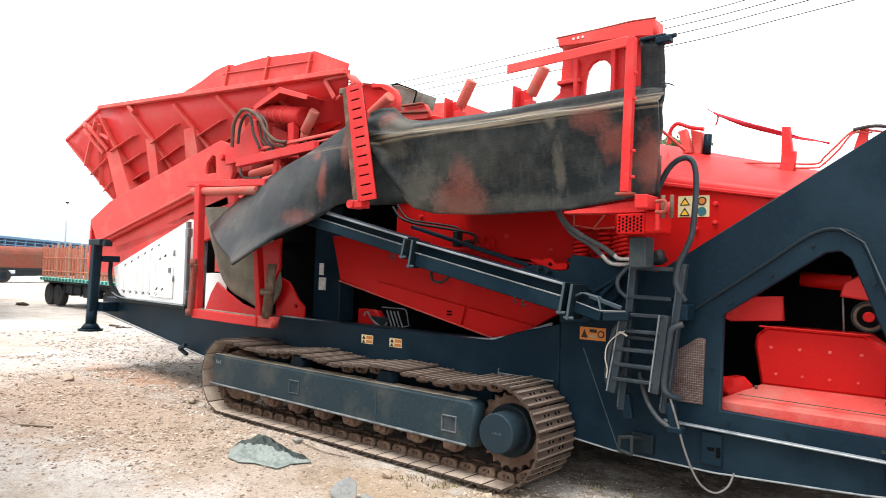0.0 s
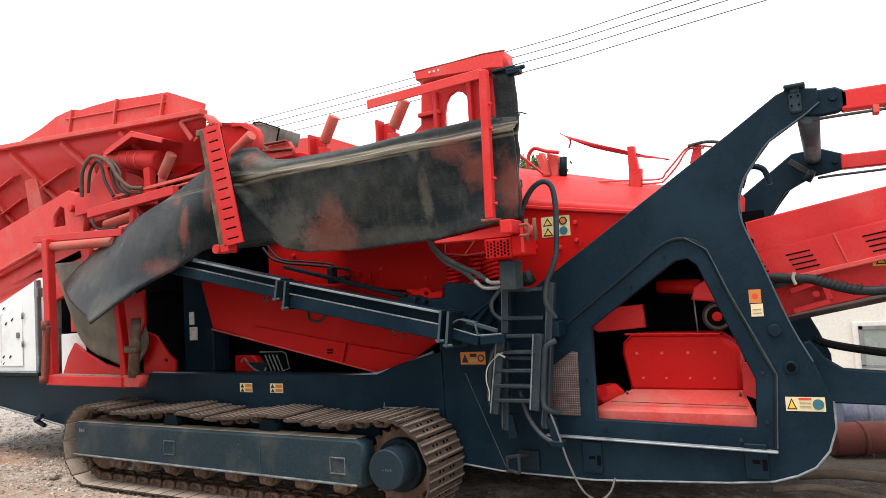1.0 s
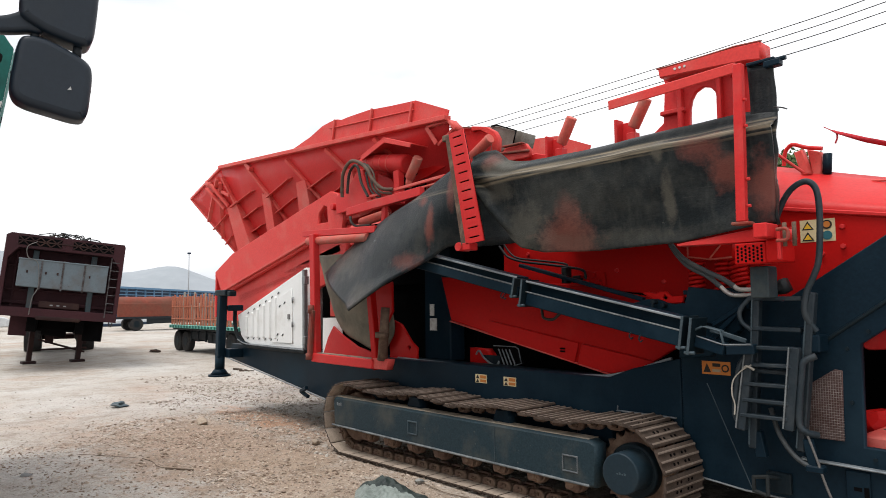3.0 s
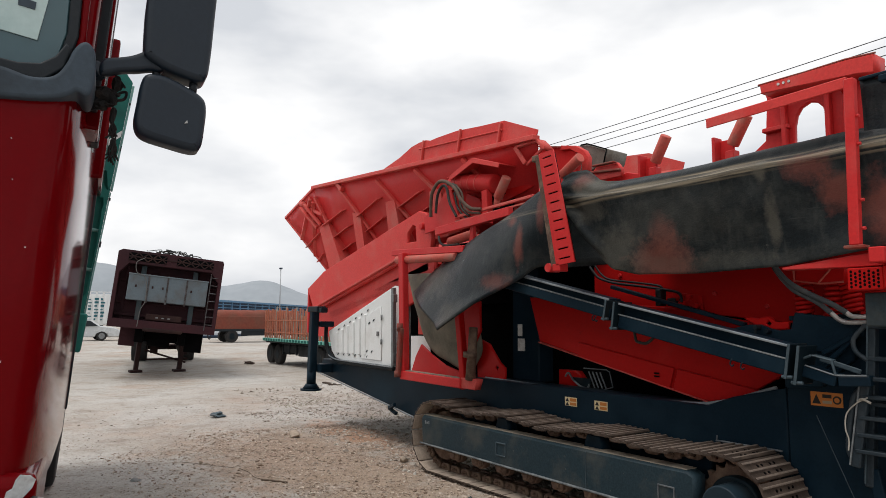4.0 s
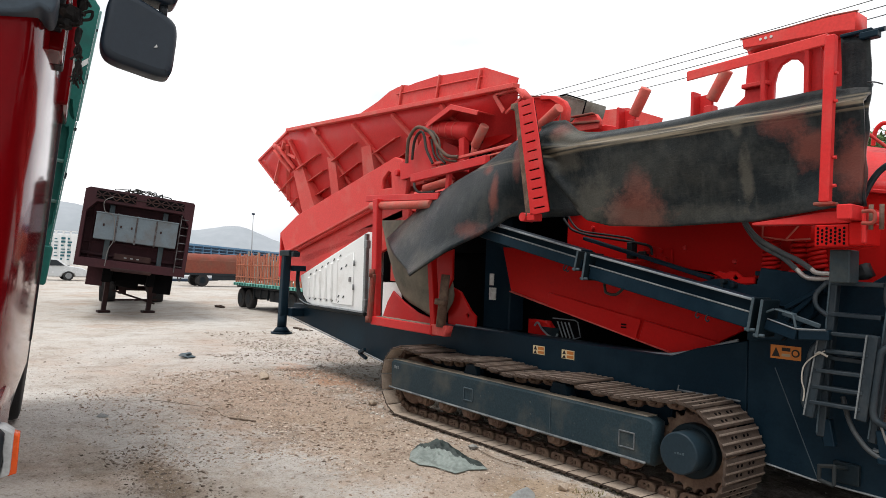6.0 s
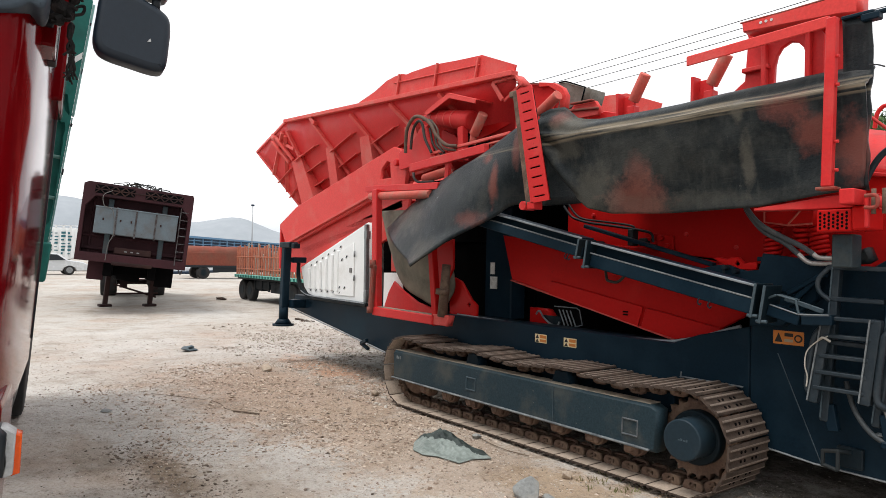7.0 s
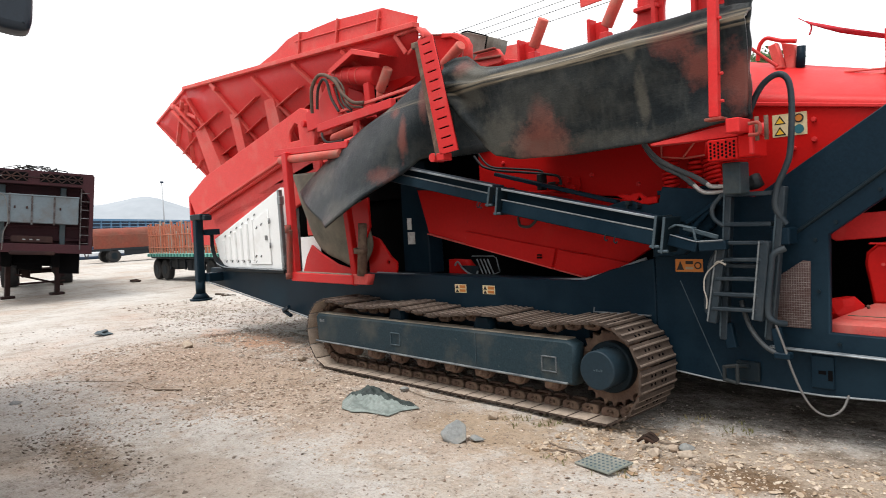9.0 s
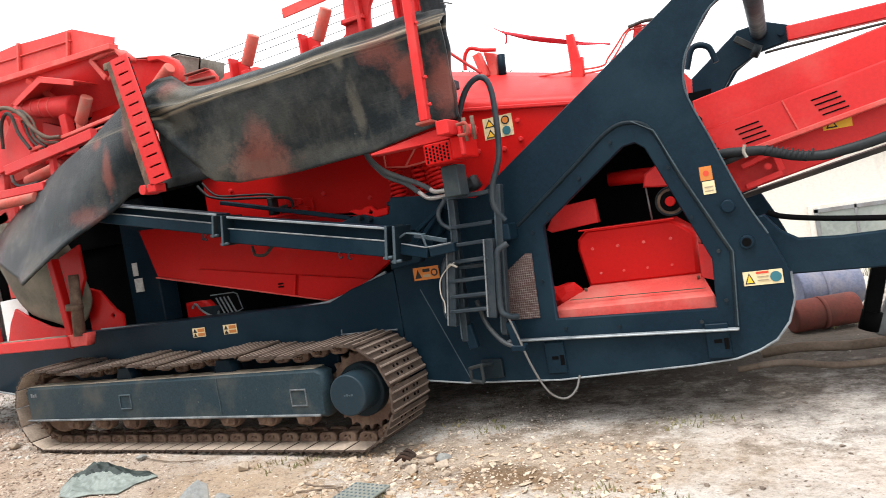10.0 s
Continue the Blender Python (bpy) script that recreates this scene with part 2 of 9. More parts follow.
    for bx, bz, rx, rz, strength, tint, ragged in [(*q, (0.21, 0.062, 0.045), 1.9) for q in blots] + [(*q, (0.13, 0.12, 0.095), 2.2) for q in scuffs]:
        dx = math_of("DIVIDE", math_of("SUBTRACT", sep.outputs[0], bx), rx)
        dz = math_of("DIVIDE", math_of("SUBTRACT", sep.outputs[2], bz), rz)
        far = math_of("SQRT", math_of("ADD", math_of("MULTIPLY", dx, dx), math_of("MULTIPLY", dz, dz)))
        edge = math_of("MULTIPLY_ADD", blot.outputs[0], ragged, -0.5 * ragged)
        share = math_of("MULTIPLY", math_of("MULTIPLY_ADD", math_of("SUBTRACT", 1.0, math_of("ADD", far, edge)), 1.6, 0.0), strength)
        colour = over(colour, math_of("MAXIMUM", math_of("MINIMUM", share, strength), 0.0), tint)
    l.new(colour, p.inputs["Base Color"])
    return m


BELT_FACE = belt_material("belt_face_rubber", [(2.470, 0.004, 0.036, 0.9), (2.425, 0.0, 0.024, 1.0), (2.515, 0.008, 0.018, 0.7)],
                          [(-2.97, 1.93, 0.30, 0.20, 0.6), (-2.95, 2.10, 0.14, 0.16, 0.4), (-1.93, 2.40, 0.16, 0.10, 0.5), (-1.76, 2.24, 0.14, 0.14, 0.6), (-1.56, 2.12, 0.14, 0.22, 0.6), (-3.72, 2.62, 0.10, 0.08, 0.5)],
                          [(-2.20, 2.42, 0.05, 0.10, 0.6), (-2.17, 2.12, 0.05, 0.24, 0.45), (-3.62, 2.36, 0.26, 0.12, 0.35), (-3.36, 2.02, 0.30, 0.22, 0.32), (-3.6, 2.55, 0.24, 0.10, 0.5), (-2.7, 1.90, 0.9, 0.08, 0.2), (-2.9, 2.2, 0.7, 0.3, 0.14)])
BELT_SIDE = belt_material("belt_side_rubber", [(2.44, 0.0, 0.03, 0.5)],
                          [(-4.62, 2.40, 0.10, 0.06, 0.6), (-4.47, 2.16, 0.07, 0.22, 0.65), (-4.2, 2.45, 0.06, 0.2, 0.5), (-4.75, 1.86, 0.22, 0.10, 0.4), (-1.56, 2.15, 0.12, 0.2, 0.55)],
                          [(-5.9, 1.90, 0.45, 0.22, 0.30), (-5.3, 1.55, 0.25, 0.18, 0.28), (-4.6, 2.0, 0.1, 0.2, 0.15)], (0.0090, 0.0125, 0.0150), (0.036, 0.040, 0.039), 0.38)


# ---- shape helpers ----
def mesh_of(bm, name="mesh"):
    me = bpy.data.meshes.new(name)
    bm.to_mesh(me)
    bm.free()
    return me


def part(name, shape, mat, parent=None, label="", smooth=False, kind="", category="", m=None, group=""):
    """One mesh object in world coordinates, under its thing or part."""
    me = mesh_of(shape, name) if isinstance(shape, bmesh.types.BMesh) else shape
    if not me.materials:
        me.materials.append(mat)
    if smooth:
        for f in me.polygons:
            f.use_smooth = True
    ob = new(name, me)
    ob.matrix_basis = m if m is not None else Matrix()
    if parent is not None:
        ob.parent = parent
        if parent.type == "EMPTY":
            ob.matrix_basis = Matrix.Translation(-parent.location) @ ob.matrix_basis
    return tagged(ob, label=label, category=category, kind=kind, group=group)


def thing(name, at, label, category, group=""):
    ob = new(name)
    ob.empty_display_size = 0.2
    ob.location = at
    return tagged(ob, label=label, category=category, group=group)


def outline(polys, depth, bevel=0.004, m=None, res=0):
    """A plate from flat outlines in x and z (later ones are holes), depth thick along y, centred, with eased edges."""
    cu = bpy.data.curves.new("outline", "CURVE")
    cu.dimensions, cu.fill_mode, cu.extrude = "2D", "BOTH", max(0.0005, depth / 2 - bevel)
    cu.bevel_depth, cu.bevel_resolution, cu.offset = bevel, res, -bevel
    for poly in polys:
        sp = cu.splines.new("POLY")
        sp.points.add(len(poly) - 1)
        for pt, (x, z) in zip(sp.points, poly):
            pt.co = (x, z, 0, 1)
        sp.use_cyclic_u = True
    ob = bpy.data.objects.new("outline", cu)
    me = bpy.data.meshes.new_from_object(ob)
    bpy.data.objects.remove(ob)
    bpy.data.curves.remove(cu)
    me.transform((m or Matrix()) @ Matrix.Rotation(radians(90), 4, "X"))
    return me


def plate(polys, y, depth=0.012, bevel=0.003):
    """An upright plate whose near face stands at y."""
    if not isinstance(polys[0][0], (tuple, list)):
        polys = [polys]
    return outline(polys, depth, bevel, Matrix.Translation((0, y + depth / 2, 0)))


def glide(pts, n=6):
    """Points on a smooth line through pts."""
    p = [Vector(q) for q in pts]
    p = [p[0] * 2 - p[1]] + p + [p[-1] * 2 - p[-2]]
    line = []
    for i in range(1, len(p) - 2):
        for k in range(n):
            u = k / n
            line.append(0.5 * (2 * p[i] + (p[i + 1] - p[i - 1]) * u + (2 * p[i - 1] - 5 * p[i] + 4 * p[i + 1] - p[i + 2]) * u * u
                               + (3 * p[i] - p[i - 1] - 3 * p[i + 1] + p[i + 2]) * u ** 3))
    return line + [p[-2]]


def tube(pts, r, smooth=True, n=6, res=3, cyclic=False):
    cu = bpy.data.curves.new("tube", "CURVE")
    cu.dimensions, cu.bevel_depth, cu.bevel_resolution, cu.use_fill_caps = "3D", r, res, True
    line = glide(pts, n) if smooth and len(pts) > 2 else [Vector(q) for q in pts]
    sp = cu.splines.new("POLY")
    sp.points.add(len(line) - 1)
    for pt, q in zip(sp.points, line):
        pt.co = (*q, 1)
    sp.use_cyclic_u = cyclic
    ob = bpy.data.objects.new("tube", cu)
    me = bpy.data.meshes.new_from_object(ob)
    bpy.data.objects.remove(ob)
    bpy.data.curves.remove(cu)
    for f in me.polygons:
        f.use_smooth = len(f.vertices) == 4
    return me


def ease(bm, bevel, segments=1):
    if bevel:
        bmesh.ops.bevel(bm, geom=bm.edges[:], offset=bevel, segments=segments, affect="EDGES", profile=0.7)
    return bm


def box(x0, x1, y0, y1, z0, z1, bevel=0.006, m=None, segments=1):
    bm = bmesh.new()
    bmesh.ops.create_cube(bm, size=1)
    for v in bm.verts:
        v.co = Vector(((x0 + x1) / 2 + v.co.x * (x1 - x0), (y0 + y1) / 2 + v.co.y * (y1 - y0), (z0 + z1) / 2 + v.co.z * (z1 - z0)))
    ease(bm, min(bevel, 0.45 * min(abs(x1 - x0), abs(y1 - y0), abs(z1 - z0))), segments)
    if m is not None:
        bm.transform(m)
    return bm


def bar(a, b, w, h, bevel=0.005, up=(0, 0, 1)):
    """A straight bar of box section from a to b: w across, h high."""
    a, b = Vector(a), Vector(b)
    d = b - a
    x = d.normalized()
    y = Vector(up).cross(x).normalized()
    z = x.cross(y)
    m = Matrix((x, y, z)).transposed().to_4x4()
    m.translation = (a + b) / 2
    return box(-d.length / 2, d.length / 2, -w / 2, w / 2, -h / 2, h / 2, bevel, m)


def rod(a, b, r, n=20, r2=None, bevel=0.0):
    a, b = Vector(a), Vector(b)
    d = b - a
    bm = bmesh.new()
    bmesh.ops.create_cone(bm, cap_ends=True, segments=n, radius1=r, radius2=r if r2 is None else r2, depth=d.length)
    if bevel:
        rims = [e for e in bm.edges if len(e.link_faces) == 2 and any(len(f.verts) > 4 for f in e.link_faces)]
        bmesh.ops.bevel(bm, geom=rims, offset=bevel, segments=2, affect="EDGES", profile=0.6)
    bm.transform(Matrix.Translation((a + b) / 2) @ d.to_track_quat("Z", "Y").to_matrix().to_4x4())
    for f in bm.faces:
        f.smooth = len(f.verts) == 4
    return bm


def joined(*shapes):
    bm = bmesh.new()
    for s in shapes:
        me = mesh_of(s) if isinstance(s, bmesh.types.BMesh) else s
        bm.from_mesh(me)
        bpy.data.meshes.remove(me)
    return bm


def sheet(f, nu, nv, thick=0.0):
    """A curved sheet from f(u, v) in 0..1, with thickness along its normals."""
    bm = bmesh.new()
    rows = [[bm.verts.new(f(i / nu, j / nv)) for j in range(nv + 1)] for i in range(nu + 1)]
    for i in range(nu):
        for j in range(nv):
            bm.faces.new((rows[i][j], rows[i + 1][j], rows[i + 1][j + 1], rows[i][j + 1]))
    bmesh.ops.recalc_face_normals(bm, faces=bm.faces[:])
    if thick:
        bmesh.ops.solidify(bm, geom=bm.faces[:], thickness=thick)
    for f in bm.faces:
        f.smooth = True
    return bm


def along(pts, u):
    """The point at share u of the way along a bent line, by its corners' first value."""
    x0, x1 = pts[0][0], pts[-1][0]
    x = x0 + (x1 - x0) * u
    for (a, p), (b, q) in zip(pts, pts[1:]):
        if (a - x) * (b - x) <= 0 and a != b:
            return x, p + (q - p) * (x - a) / (b - a)
    return pts[-1]


YC = 4.24   # the near side plate of the machine
YF = 6.76   # its far side plate

# ---- ground ----
# the widest, darkest ellipse is soil with the machine's shade put into its colour
SPILLS_AND_SHADE = [(-4.85, 1.29, 0.85, 0.20, 0.9, (0.20, 0.15, 0.105)), (-5.6, 0.95, 0.8, 0.2, 0.5, (0.28, 0.225, 0.17)), (-6.9, 3.1, 2.6, 1.4, 0.8, (0.36, 0.262, 0.195)), (-1.5, 3.75, 1.6, 0.55, 0.7, (0.31, 0.235, 0.165)), (-1.52, 3.50, 0.55, 0.20, 0.9, (0.13, 0.078, 0.04)),
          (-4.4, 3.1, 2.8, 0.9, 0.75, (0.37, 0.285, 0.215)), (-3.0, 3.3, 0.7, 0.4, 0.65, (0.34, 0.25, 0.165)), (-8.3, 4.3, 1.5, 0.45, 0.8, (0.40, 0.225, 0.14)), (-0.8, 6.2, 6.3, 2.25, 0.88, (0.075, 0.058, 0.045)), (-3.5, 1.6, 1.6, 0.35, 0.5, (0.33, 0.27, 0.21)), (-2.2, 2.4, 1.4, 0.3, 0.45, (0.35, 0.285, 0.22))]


def earth():
    m = bpy.data.materials.new("dusty_gravel_ground")
    m.use_nodes = True
    n, l = m.node_tree.nodes, m.node_tree.links
    p = n["Principled BSDF"]
    p.inputs["Roughness"].default_value = 0.95
    p.inputs["Specular IOR Level"].default_value = 0.15
    at = n.new("ShaderNodeTexCoord")

    def noise_of(scale, detail, rough=0.6):
        tex = n.new("ShaderNodeTexNoise")
        tex.inputs["Scale"].default_value, tex.inputs["Detail"].default_value, tex.inputs["Roughness"].default_value = scale, detail, rough
        l.new(at.outputs["Object"], tex.inputs["Vector"])
        return tex.outputs[0]

    def ramp_of(value, *stops):
        r = n.new("ShaderNodeValToRGB")
        while len(r.color_ramp.elements) < len(stops):
            r.color_ramp.elements.new(0.5)
        for e, (pos, c) in zip(r.color_ramp.elements, stops):
            e.position, e.color = pos, (*c, 1)
        l.new(value, r.inputs[0])
        return r.outputs[0]

    def mixed(a, b, share, blend="MIX"):
        mx = n.new("ShaderNodeMix")
        mx.data_type, mx.blend_type = "RGBA", blend
        if isinstance(share, float):
            mx.inputs[0].default_value = share
        else:
            l.new(share, mx.inputs[0])
        l.new(a, mx.inputs[6])
        l.new(b, mx.inputs[7])
        return mx.outputs[2]

    base = ramp_of(noise_of(0.30, 7, 0.68), (0.32, (0.37, 0.32, 0.275)), (0.48, (0.43, 0.395, 0.355)), (0.62, (0.475, 0.455, 0.425)))
    red = ramp_of(noise_of(0.42, 6, 0.65), (0.53, (0, 0, 0)), (0.70, (0.5, 0.5, 0.5)))
    rust = n.new("ShaderNodeRGB")
    rust.outputs[0].default_value = (0.36, 0.235, 0.16, 1)
    base = mixed(base, rust.outputs[0], red)
    sep = n.new("ShaderNodeSeparateXYZ")
    l.new(at.outputs["Object"], sep.inputs[0])
    ragged = noise_of(3.0, 9, 0.8)

    def calc(op, a, b):
        q = n.new("ShaderNodeMath")
        q.operation = op
        for i, v in enumerate((a, b)):
            if isinstance(v, (int, float)):
                q.inputs[i].default_value = v
            else:
                l.new(v, q.inputs[i])
        return q.outputs[0]

    # spilt earth: brown dirt, rust-red gravel, an oily stain, loose soil beside the tracks; dark soil with painted
    # shade under the machine
    for cx, cy, rx, ry, share, c in SPILLS_AND_SHADE:
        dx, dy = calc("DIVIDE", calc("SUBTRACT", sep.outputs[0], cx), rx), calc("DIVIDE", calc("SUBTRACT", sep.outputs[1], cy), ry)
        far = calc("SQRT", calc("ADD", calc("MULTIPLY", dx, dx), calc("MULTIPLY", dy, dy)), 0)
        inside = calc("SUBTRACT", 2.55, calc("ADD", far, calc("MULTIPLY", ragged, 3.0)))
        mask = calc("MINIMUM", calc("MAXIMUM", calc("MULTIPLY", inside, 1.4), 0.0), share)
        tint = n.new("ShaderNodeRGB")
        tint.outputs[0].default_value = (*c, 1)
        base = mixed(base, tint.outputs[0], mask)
    grit = ramp_of(noise_of(60, 5, 0.75), (0.32, (0.60, 0.575, 0.55)), (0.50, (1.0, 1.0, 1.0)), (0.68, (1.12, 1.12, 1.12)))
    base = mixed(base, grit, 0.7, "MULTIPLY")
    patch = ramp_of(noise_of(1.7, 8, 0.75), (0.36, (0.70, 0.655, 0.61)), (0.50, (1, 1, 1)), (0.64, (1.08, 1.08, 1.085)))
    base = mixed(base, patch, 0.8, "MULTIPLY")
    spot = ramp_of(noise_of(20, 7, 0.8), (0.34, (0.42, 0.37, 0.32)), (0.45, (1, 1, 1)), (0.64, (1.10, 1.10, 1.10)))
    base = mixed(base, spot, 0.85, "MULTIPLY")
    l.new(base, p.inputs["Base Color"])
    b1, b2 = n.new("ShaderNodeBump"), n.new("ShaderNodeBump")
    b1.inputs["Distance"].default_value, b1.inputs["Strength"].default_value = 0.035, 0.8
    b2.inputs["Distance"].default_value, b2.inputs["Strength"].default_value = 0.014, 0.85
    l.new(noise_of(9, 4), b1.inputs["Height"])
    l.new(noise_of(55, 4), b2.inputs["Height"])
    l.new(b1.outputs[0], b2.inputs["Normal"])
    l.new(b2.outputs[0], p.inputs["Normal"])
    return m


def ground_height(x, y):
    near = max(0.0, 1 - max(0, abs(x + 4) - 12) / 10) * max(0.0, 1 - max(0, abs(y - 2) - 8) / 8)
    return near * (0.030 * noise.noise((x * 0.45, y * 0.45, 3.1)) + 0.012 * noise.noise((x * 1.9, y * 1.9, 7.7)))


def ground_sheet():
    def spaced(lo, hi, step, far):
        mid = list(np.arange(lo, hi + 1e-6, step))
        reach = [step * 1.35 ** k * 2 for k in range(1, 60)]
        left, right, a, b = [], [], lo, hi
        for s in reach:
            a, b = a - s, b + s
            left.append(a)
            right.append(b)
            if b > far:
                break
        return left[::-1] + mid + right
    xs, ys = spaced(-16, 4, 0.14, 3000), spaced(-3, 9, 0.14, 3000)
    bm = bmesh.new()
    grid = [[bm.verts.new((x, y, ground_height(x, y) - 0.01)) for y in ys] for x in xs]
    for i in range(len(xs) - 1):
        for j in range(len(ys) - 1):
            bm.faces.new((grid[i][j], grid[i + 1][j], grid[i + 1][j + 1], grid[i][j + 1]))
    for f in bm.faces:
        f.smooth = True
    return bm


EARTH = earth()
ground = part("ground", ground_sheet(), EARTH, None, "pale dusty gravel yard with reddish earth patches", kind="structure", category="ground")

STONE = material("pale_stone", (0.40, 0.33, 0.26), 0.9, 0, (0.28, 0.19, 0.13), 0.4, 8.0, 60, 0.5, 0.25)
STONE_GREY = material("grey_stone", (0.24, 0.25, 0.245), 0.85, 0, (0.36, 0.33, 0.28), 0.35, 6.0, 50, 0.5, 0.25)


def pebble_mesh(rng, r, flat=0.6, rough=0.28, level=1):
    bm = bmesh.new()
    bmesh.ops.create_icosphere(bm, subdivisions=level, radius=r)
    k = rng.uniform(0, 99)
    sx, sy = rng.uniform(0.8, 1.35), rng.uniform(0.7, 1.1)
    for v in bm.verts:
        v.co *= 1 + rough * 2 * noise.noise(v.co / r * 1.1 + Vector((k, 0, 0)))
        v.co = Vector((v.co.x * sx, v.co.y * sy, v.co.z * flat))
    return bm


def chip_mesh(rng, r, flat=0.6, points=11):
    """A broken stone: the hull of a few points, with flat faces and sharp arrises."""
    bm = bmesh.new()
    sx, sy = rng.uniform(0.85, 1.3), rng.uniform(0.7, 1.05)
    for _ in range(points):
        v = Vector((rng.gauss(0, 1), rng.gauss(0, 1), rng.gauss(0, 1))).normalized() * rng.uniform(0.8, 1.1)
        bm.verts.new((v.x * sx * r, v.y * sy * r, v.z * flat * r))
    res = bmesh.ops.convex_hull(bm, input=bm.verts[:])
    bmesh.ops.delete(bm, geom=[g for g in res["geom_interior"] if isinstance(g, bmesh.types.BMVert)], context="VERTS")
    return bm


def scatter(name, mat, count, region, sizes, seed, label, bare=None):
    """Loose small stones strewn over a stretch of ground, in one mesh."""
    rng = random.Random(seed)
    shapes = []
    for _ in range(12):
        bm = chip_mesh(rng, 1.0, rng.uniform(0.4, 0.7), 9)
        bm.verts.ensure_lookup_table()
        shapes.append((np.array([v.co[:] for v in bm.verts]), [[v.index for v in f.verts] for f in bm.faces]))
        bm.free()
    verts, faces, at = [], [], 0
    x0, x1, y0, y1 = region
    made = 0
    while made < count:
        x, y = rng.uniform(x0, x1), rng.uniform(y0, y1)
        if noise.noise((x * 0.7, y * 0.7, seed)) < rng.uniform(-0.7, 0.35):
            continue
        co, fs = shapes[rng.randrange(12)]
        s = sizes[0] * (sizes[1] / sizes[0]) ** (rng.random() ** 2.4)
        a = rng.uniform(0, 6.28)
        rot = np.array([[math.cos(a), -math.sin(a), 0], [math.sin(a), math.cos(a), 0], [0, 0, 1]])
        verts.append(co @ rot.T * s + [x, y, ground_height(x, y) - 0.01 + s * 0.12])
        faces += [[i + at for i in f] for f in fs]
        at += len(co)
        made += 1
    me = bpy.data.meshes.new(name)
    me.from_pydata(np.concatenate(verts).tolist(), [], faces)
    return part(name, me, mat, None, label, kind="stuff", category="gravel")


def gravel_material(name, low, high):
    """Loose chips, each of its own tone between two colours."""
    m = material(name, low, 0.95, 0, None, 0, 1.5, 60, 0.3, 0.3)
    n, l = m.node_tree.nodes, m.node_tree.links
    geo, r = n.new("ShaderNodeNewGeometry"), n.new("ShaderNodeValToRGB")
    r.color_ramp.elements[0].color, r.color_ramp.elements[1].color = (*low, 1), (*high, 1)
    l.new(geo.outputs["Random Per Island"], r.inputs[0])
    l.new(r.outputs[0], [q for q in n if q.type == "HUE_SAT"][0].inputs["Color"])
    return m


GRAVEL = gravel_material("loose_gravel", (0.22, 0.175, 0.14), (0.56, 0.52, 0.465))
GRAVEL_DARK = gravel_material("dark_loose_gravel", (0.10, 0.076, 0.06), (0.38, 0.315, 0.26))
GRAVEL_RED = gravel_material("reddish_loose_gravel", (0.20, 0.138, 0.10), (0.58, 0.485, 0.40))
scatter("gravel", GRAVEL, 16000, (-9.5, 1.0, 0.9, 4.6), (0.003, 0.011), 3, "pale loose gravel strewn over the yard")
scatter("gravel", GRAVEL, 1800, (-14, 1.5, 0.3, 6.5), (0.005, 0.018), 31, "pale pebbles strewn over the yard")
scatter("gravel", GRAVEL_DARK, 9000, (-11, 1.0, 0.5, 5.0), (0.003, 0.010), 5, "darker crumbs of stone and earth on the yard")
scatter("gravel", GRAVEL_DARK, 2300, (-13, 1.0, 0.5, 5.0), (0.005, 0.017), 52, "dark stone chips on the yard")
scatter("gravel", GRAVEL_RED, 8000, (-9.5, -1.0, 2.1, 4.3), (0.004, 0.020), 55, "reddish stone chips along the track")
scatter("gravel", GRAVEL_RED, 5200, (-9.2, -4.3, 2.4, 4.9), (0.008, 0.030), 61, "reddish broken stone before the crawler track")
scatter("gravel", GRAVEL_RED, 2600, (-8.6, -5.0, 1.2, 3.2), (0.007, 0.024), 64, "loose reddish stone on the yard")
scatter("gravel", GRAVEL_DARK, 900, (-5.8, -4.0, 1.02, 1.58), (0.005, 0.022), 91, "dark clods of spilt earth on the yard")
scatter("gravel", GRAVEL_DARK, 700, (-12.5, 0.5, 0.8, 4.8), (0.008, 0.024), 77, "brown clods of earth on the yard")
scatter("gravel", GRAVEL, 1300, (-14.5, -8.8, 4.6, 7.2), (0.014, 0.05), 83, "pale rubble along the edge of the yard")
scatter("gravel", GRAVEL, 1500, (-11, -5.5, 3.6, 6.0), (0.012, 0.04), 8, "coarser rubble beneath the machine's nose")


def stone(name, x, y, size, mat, seed, label, flat=0.7, rough=0.22, sink=0.25, m=None):
    rng = random.Random(seed)
    bm = ease(chip_mesh(rng, size, flat, 16), size * 0.05)
    low = min(v.co.z for v in bm.verts)
    bm.transform(Matrix.Translation((x, y, ground_height(x, y) - 0.01 - low * (1 - sink))))
    return part(name, bm, mat, None, label, category="stone", group="rubble heap stones" if "heap" in label else "")


stone("stone", -8.32, 3.44, 0.10, STONE, 4, "rounded brown stone lying on the gravel", 0.6)
stone("stone", -6.35, 3.85, 0.055, STONE, 6, "small pale stone near the crawler track")
stone("stone", -3.12, 2.97, 0.10, STONE_GREY, 9, "angular grey broken stone on the gravel", 0.95, 0.4)
stone("stone", -3.0, 3.06, 0.05, STONE_GREY, 12, "small grey stone beside a larger one", 0.6)
stone("stone", -4.35, 3.62, 0.06, STONE_GREY, 15, "flat pale stone against the crawler track", 0.35)
stone("stone", -1.98, 3.24, 0.03, STONE, 18, "pale stone at the corner of a floor mat")
stone("stone", -1.97, 3.17, 0.022, STONE_GREY, 21, "round grey pebble beside a floor mat")
stone("stone", -1.86, 3.60, 0.045, STONE, 24, "ochre stone in a small rubble heap")
stone("stone", -1.96, 3.66, 0.04, STONE, 27, "ochre stone in a small rubble heap")
stone("stone", -1.78, 3.50, 0.03, STONE, 30, "ochre stone in a small rubble heap")
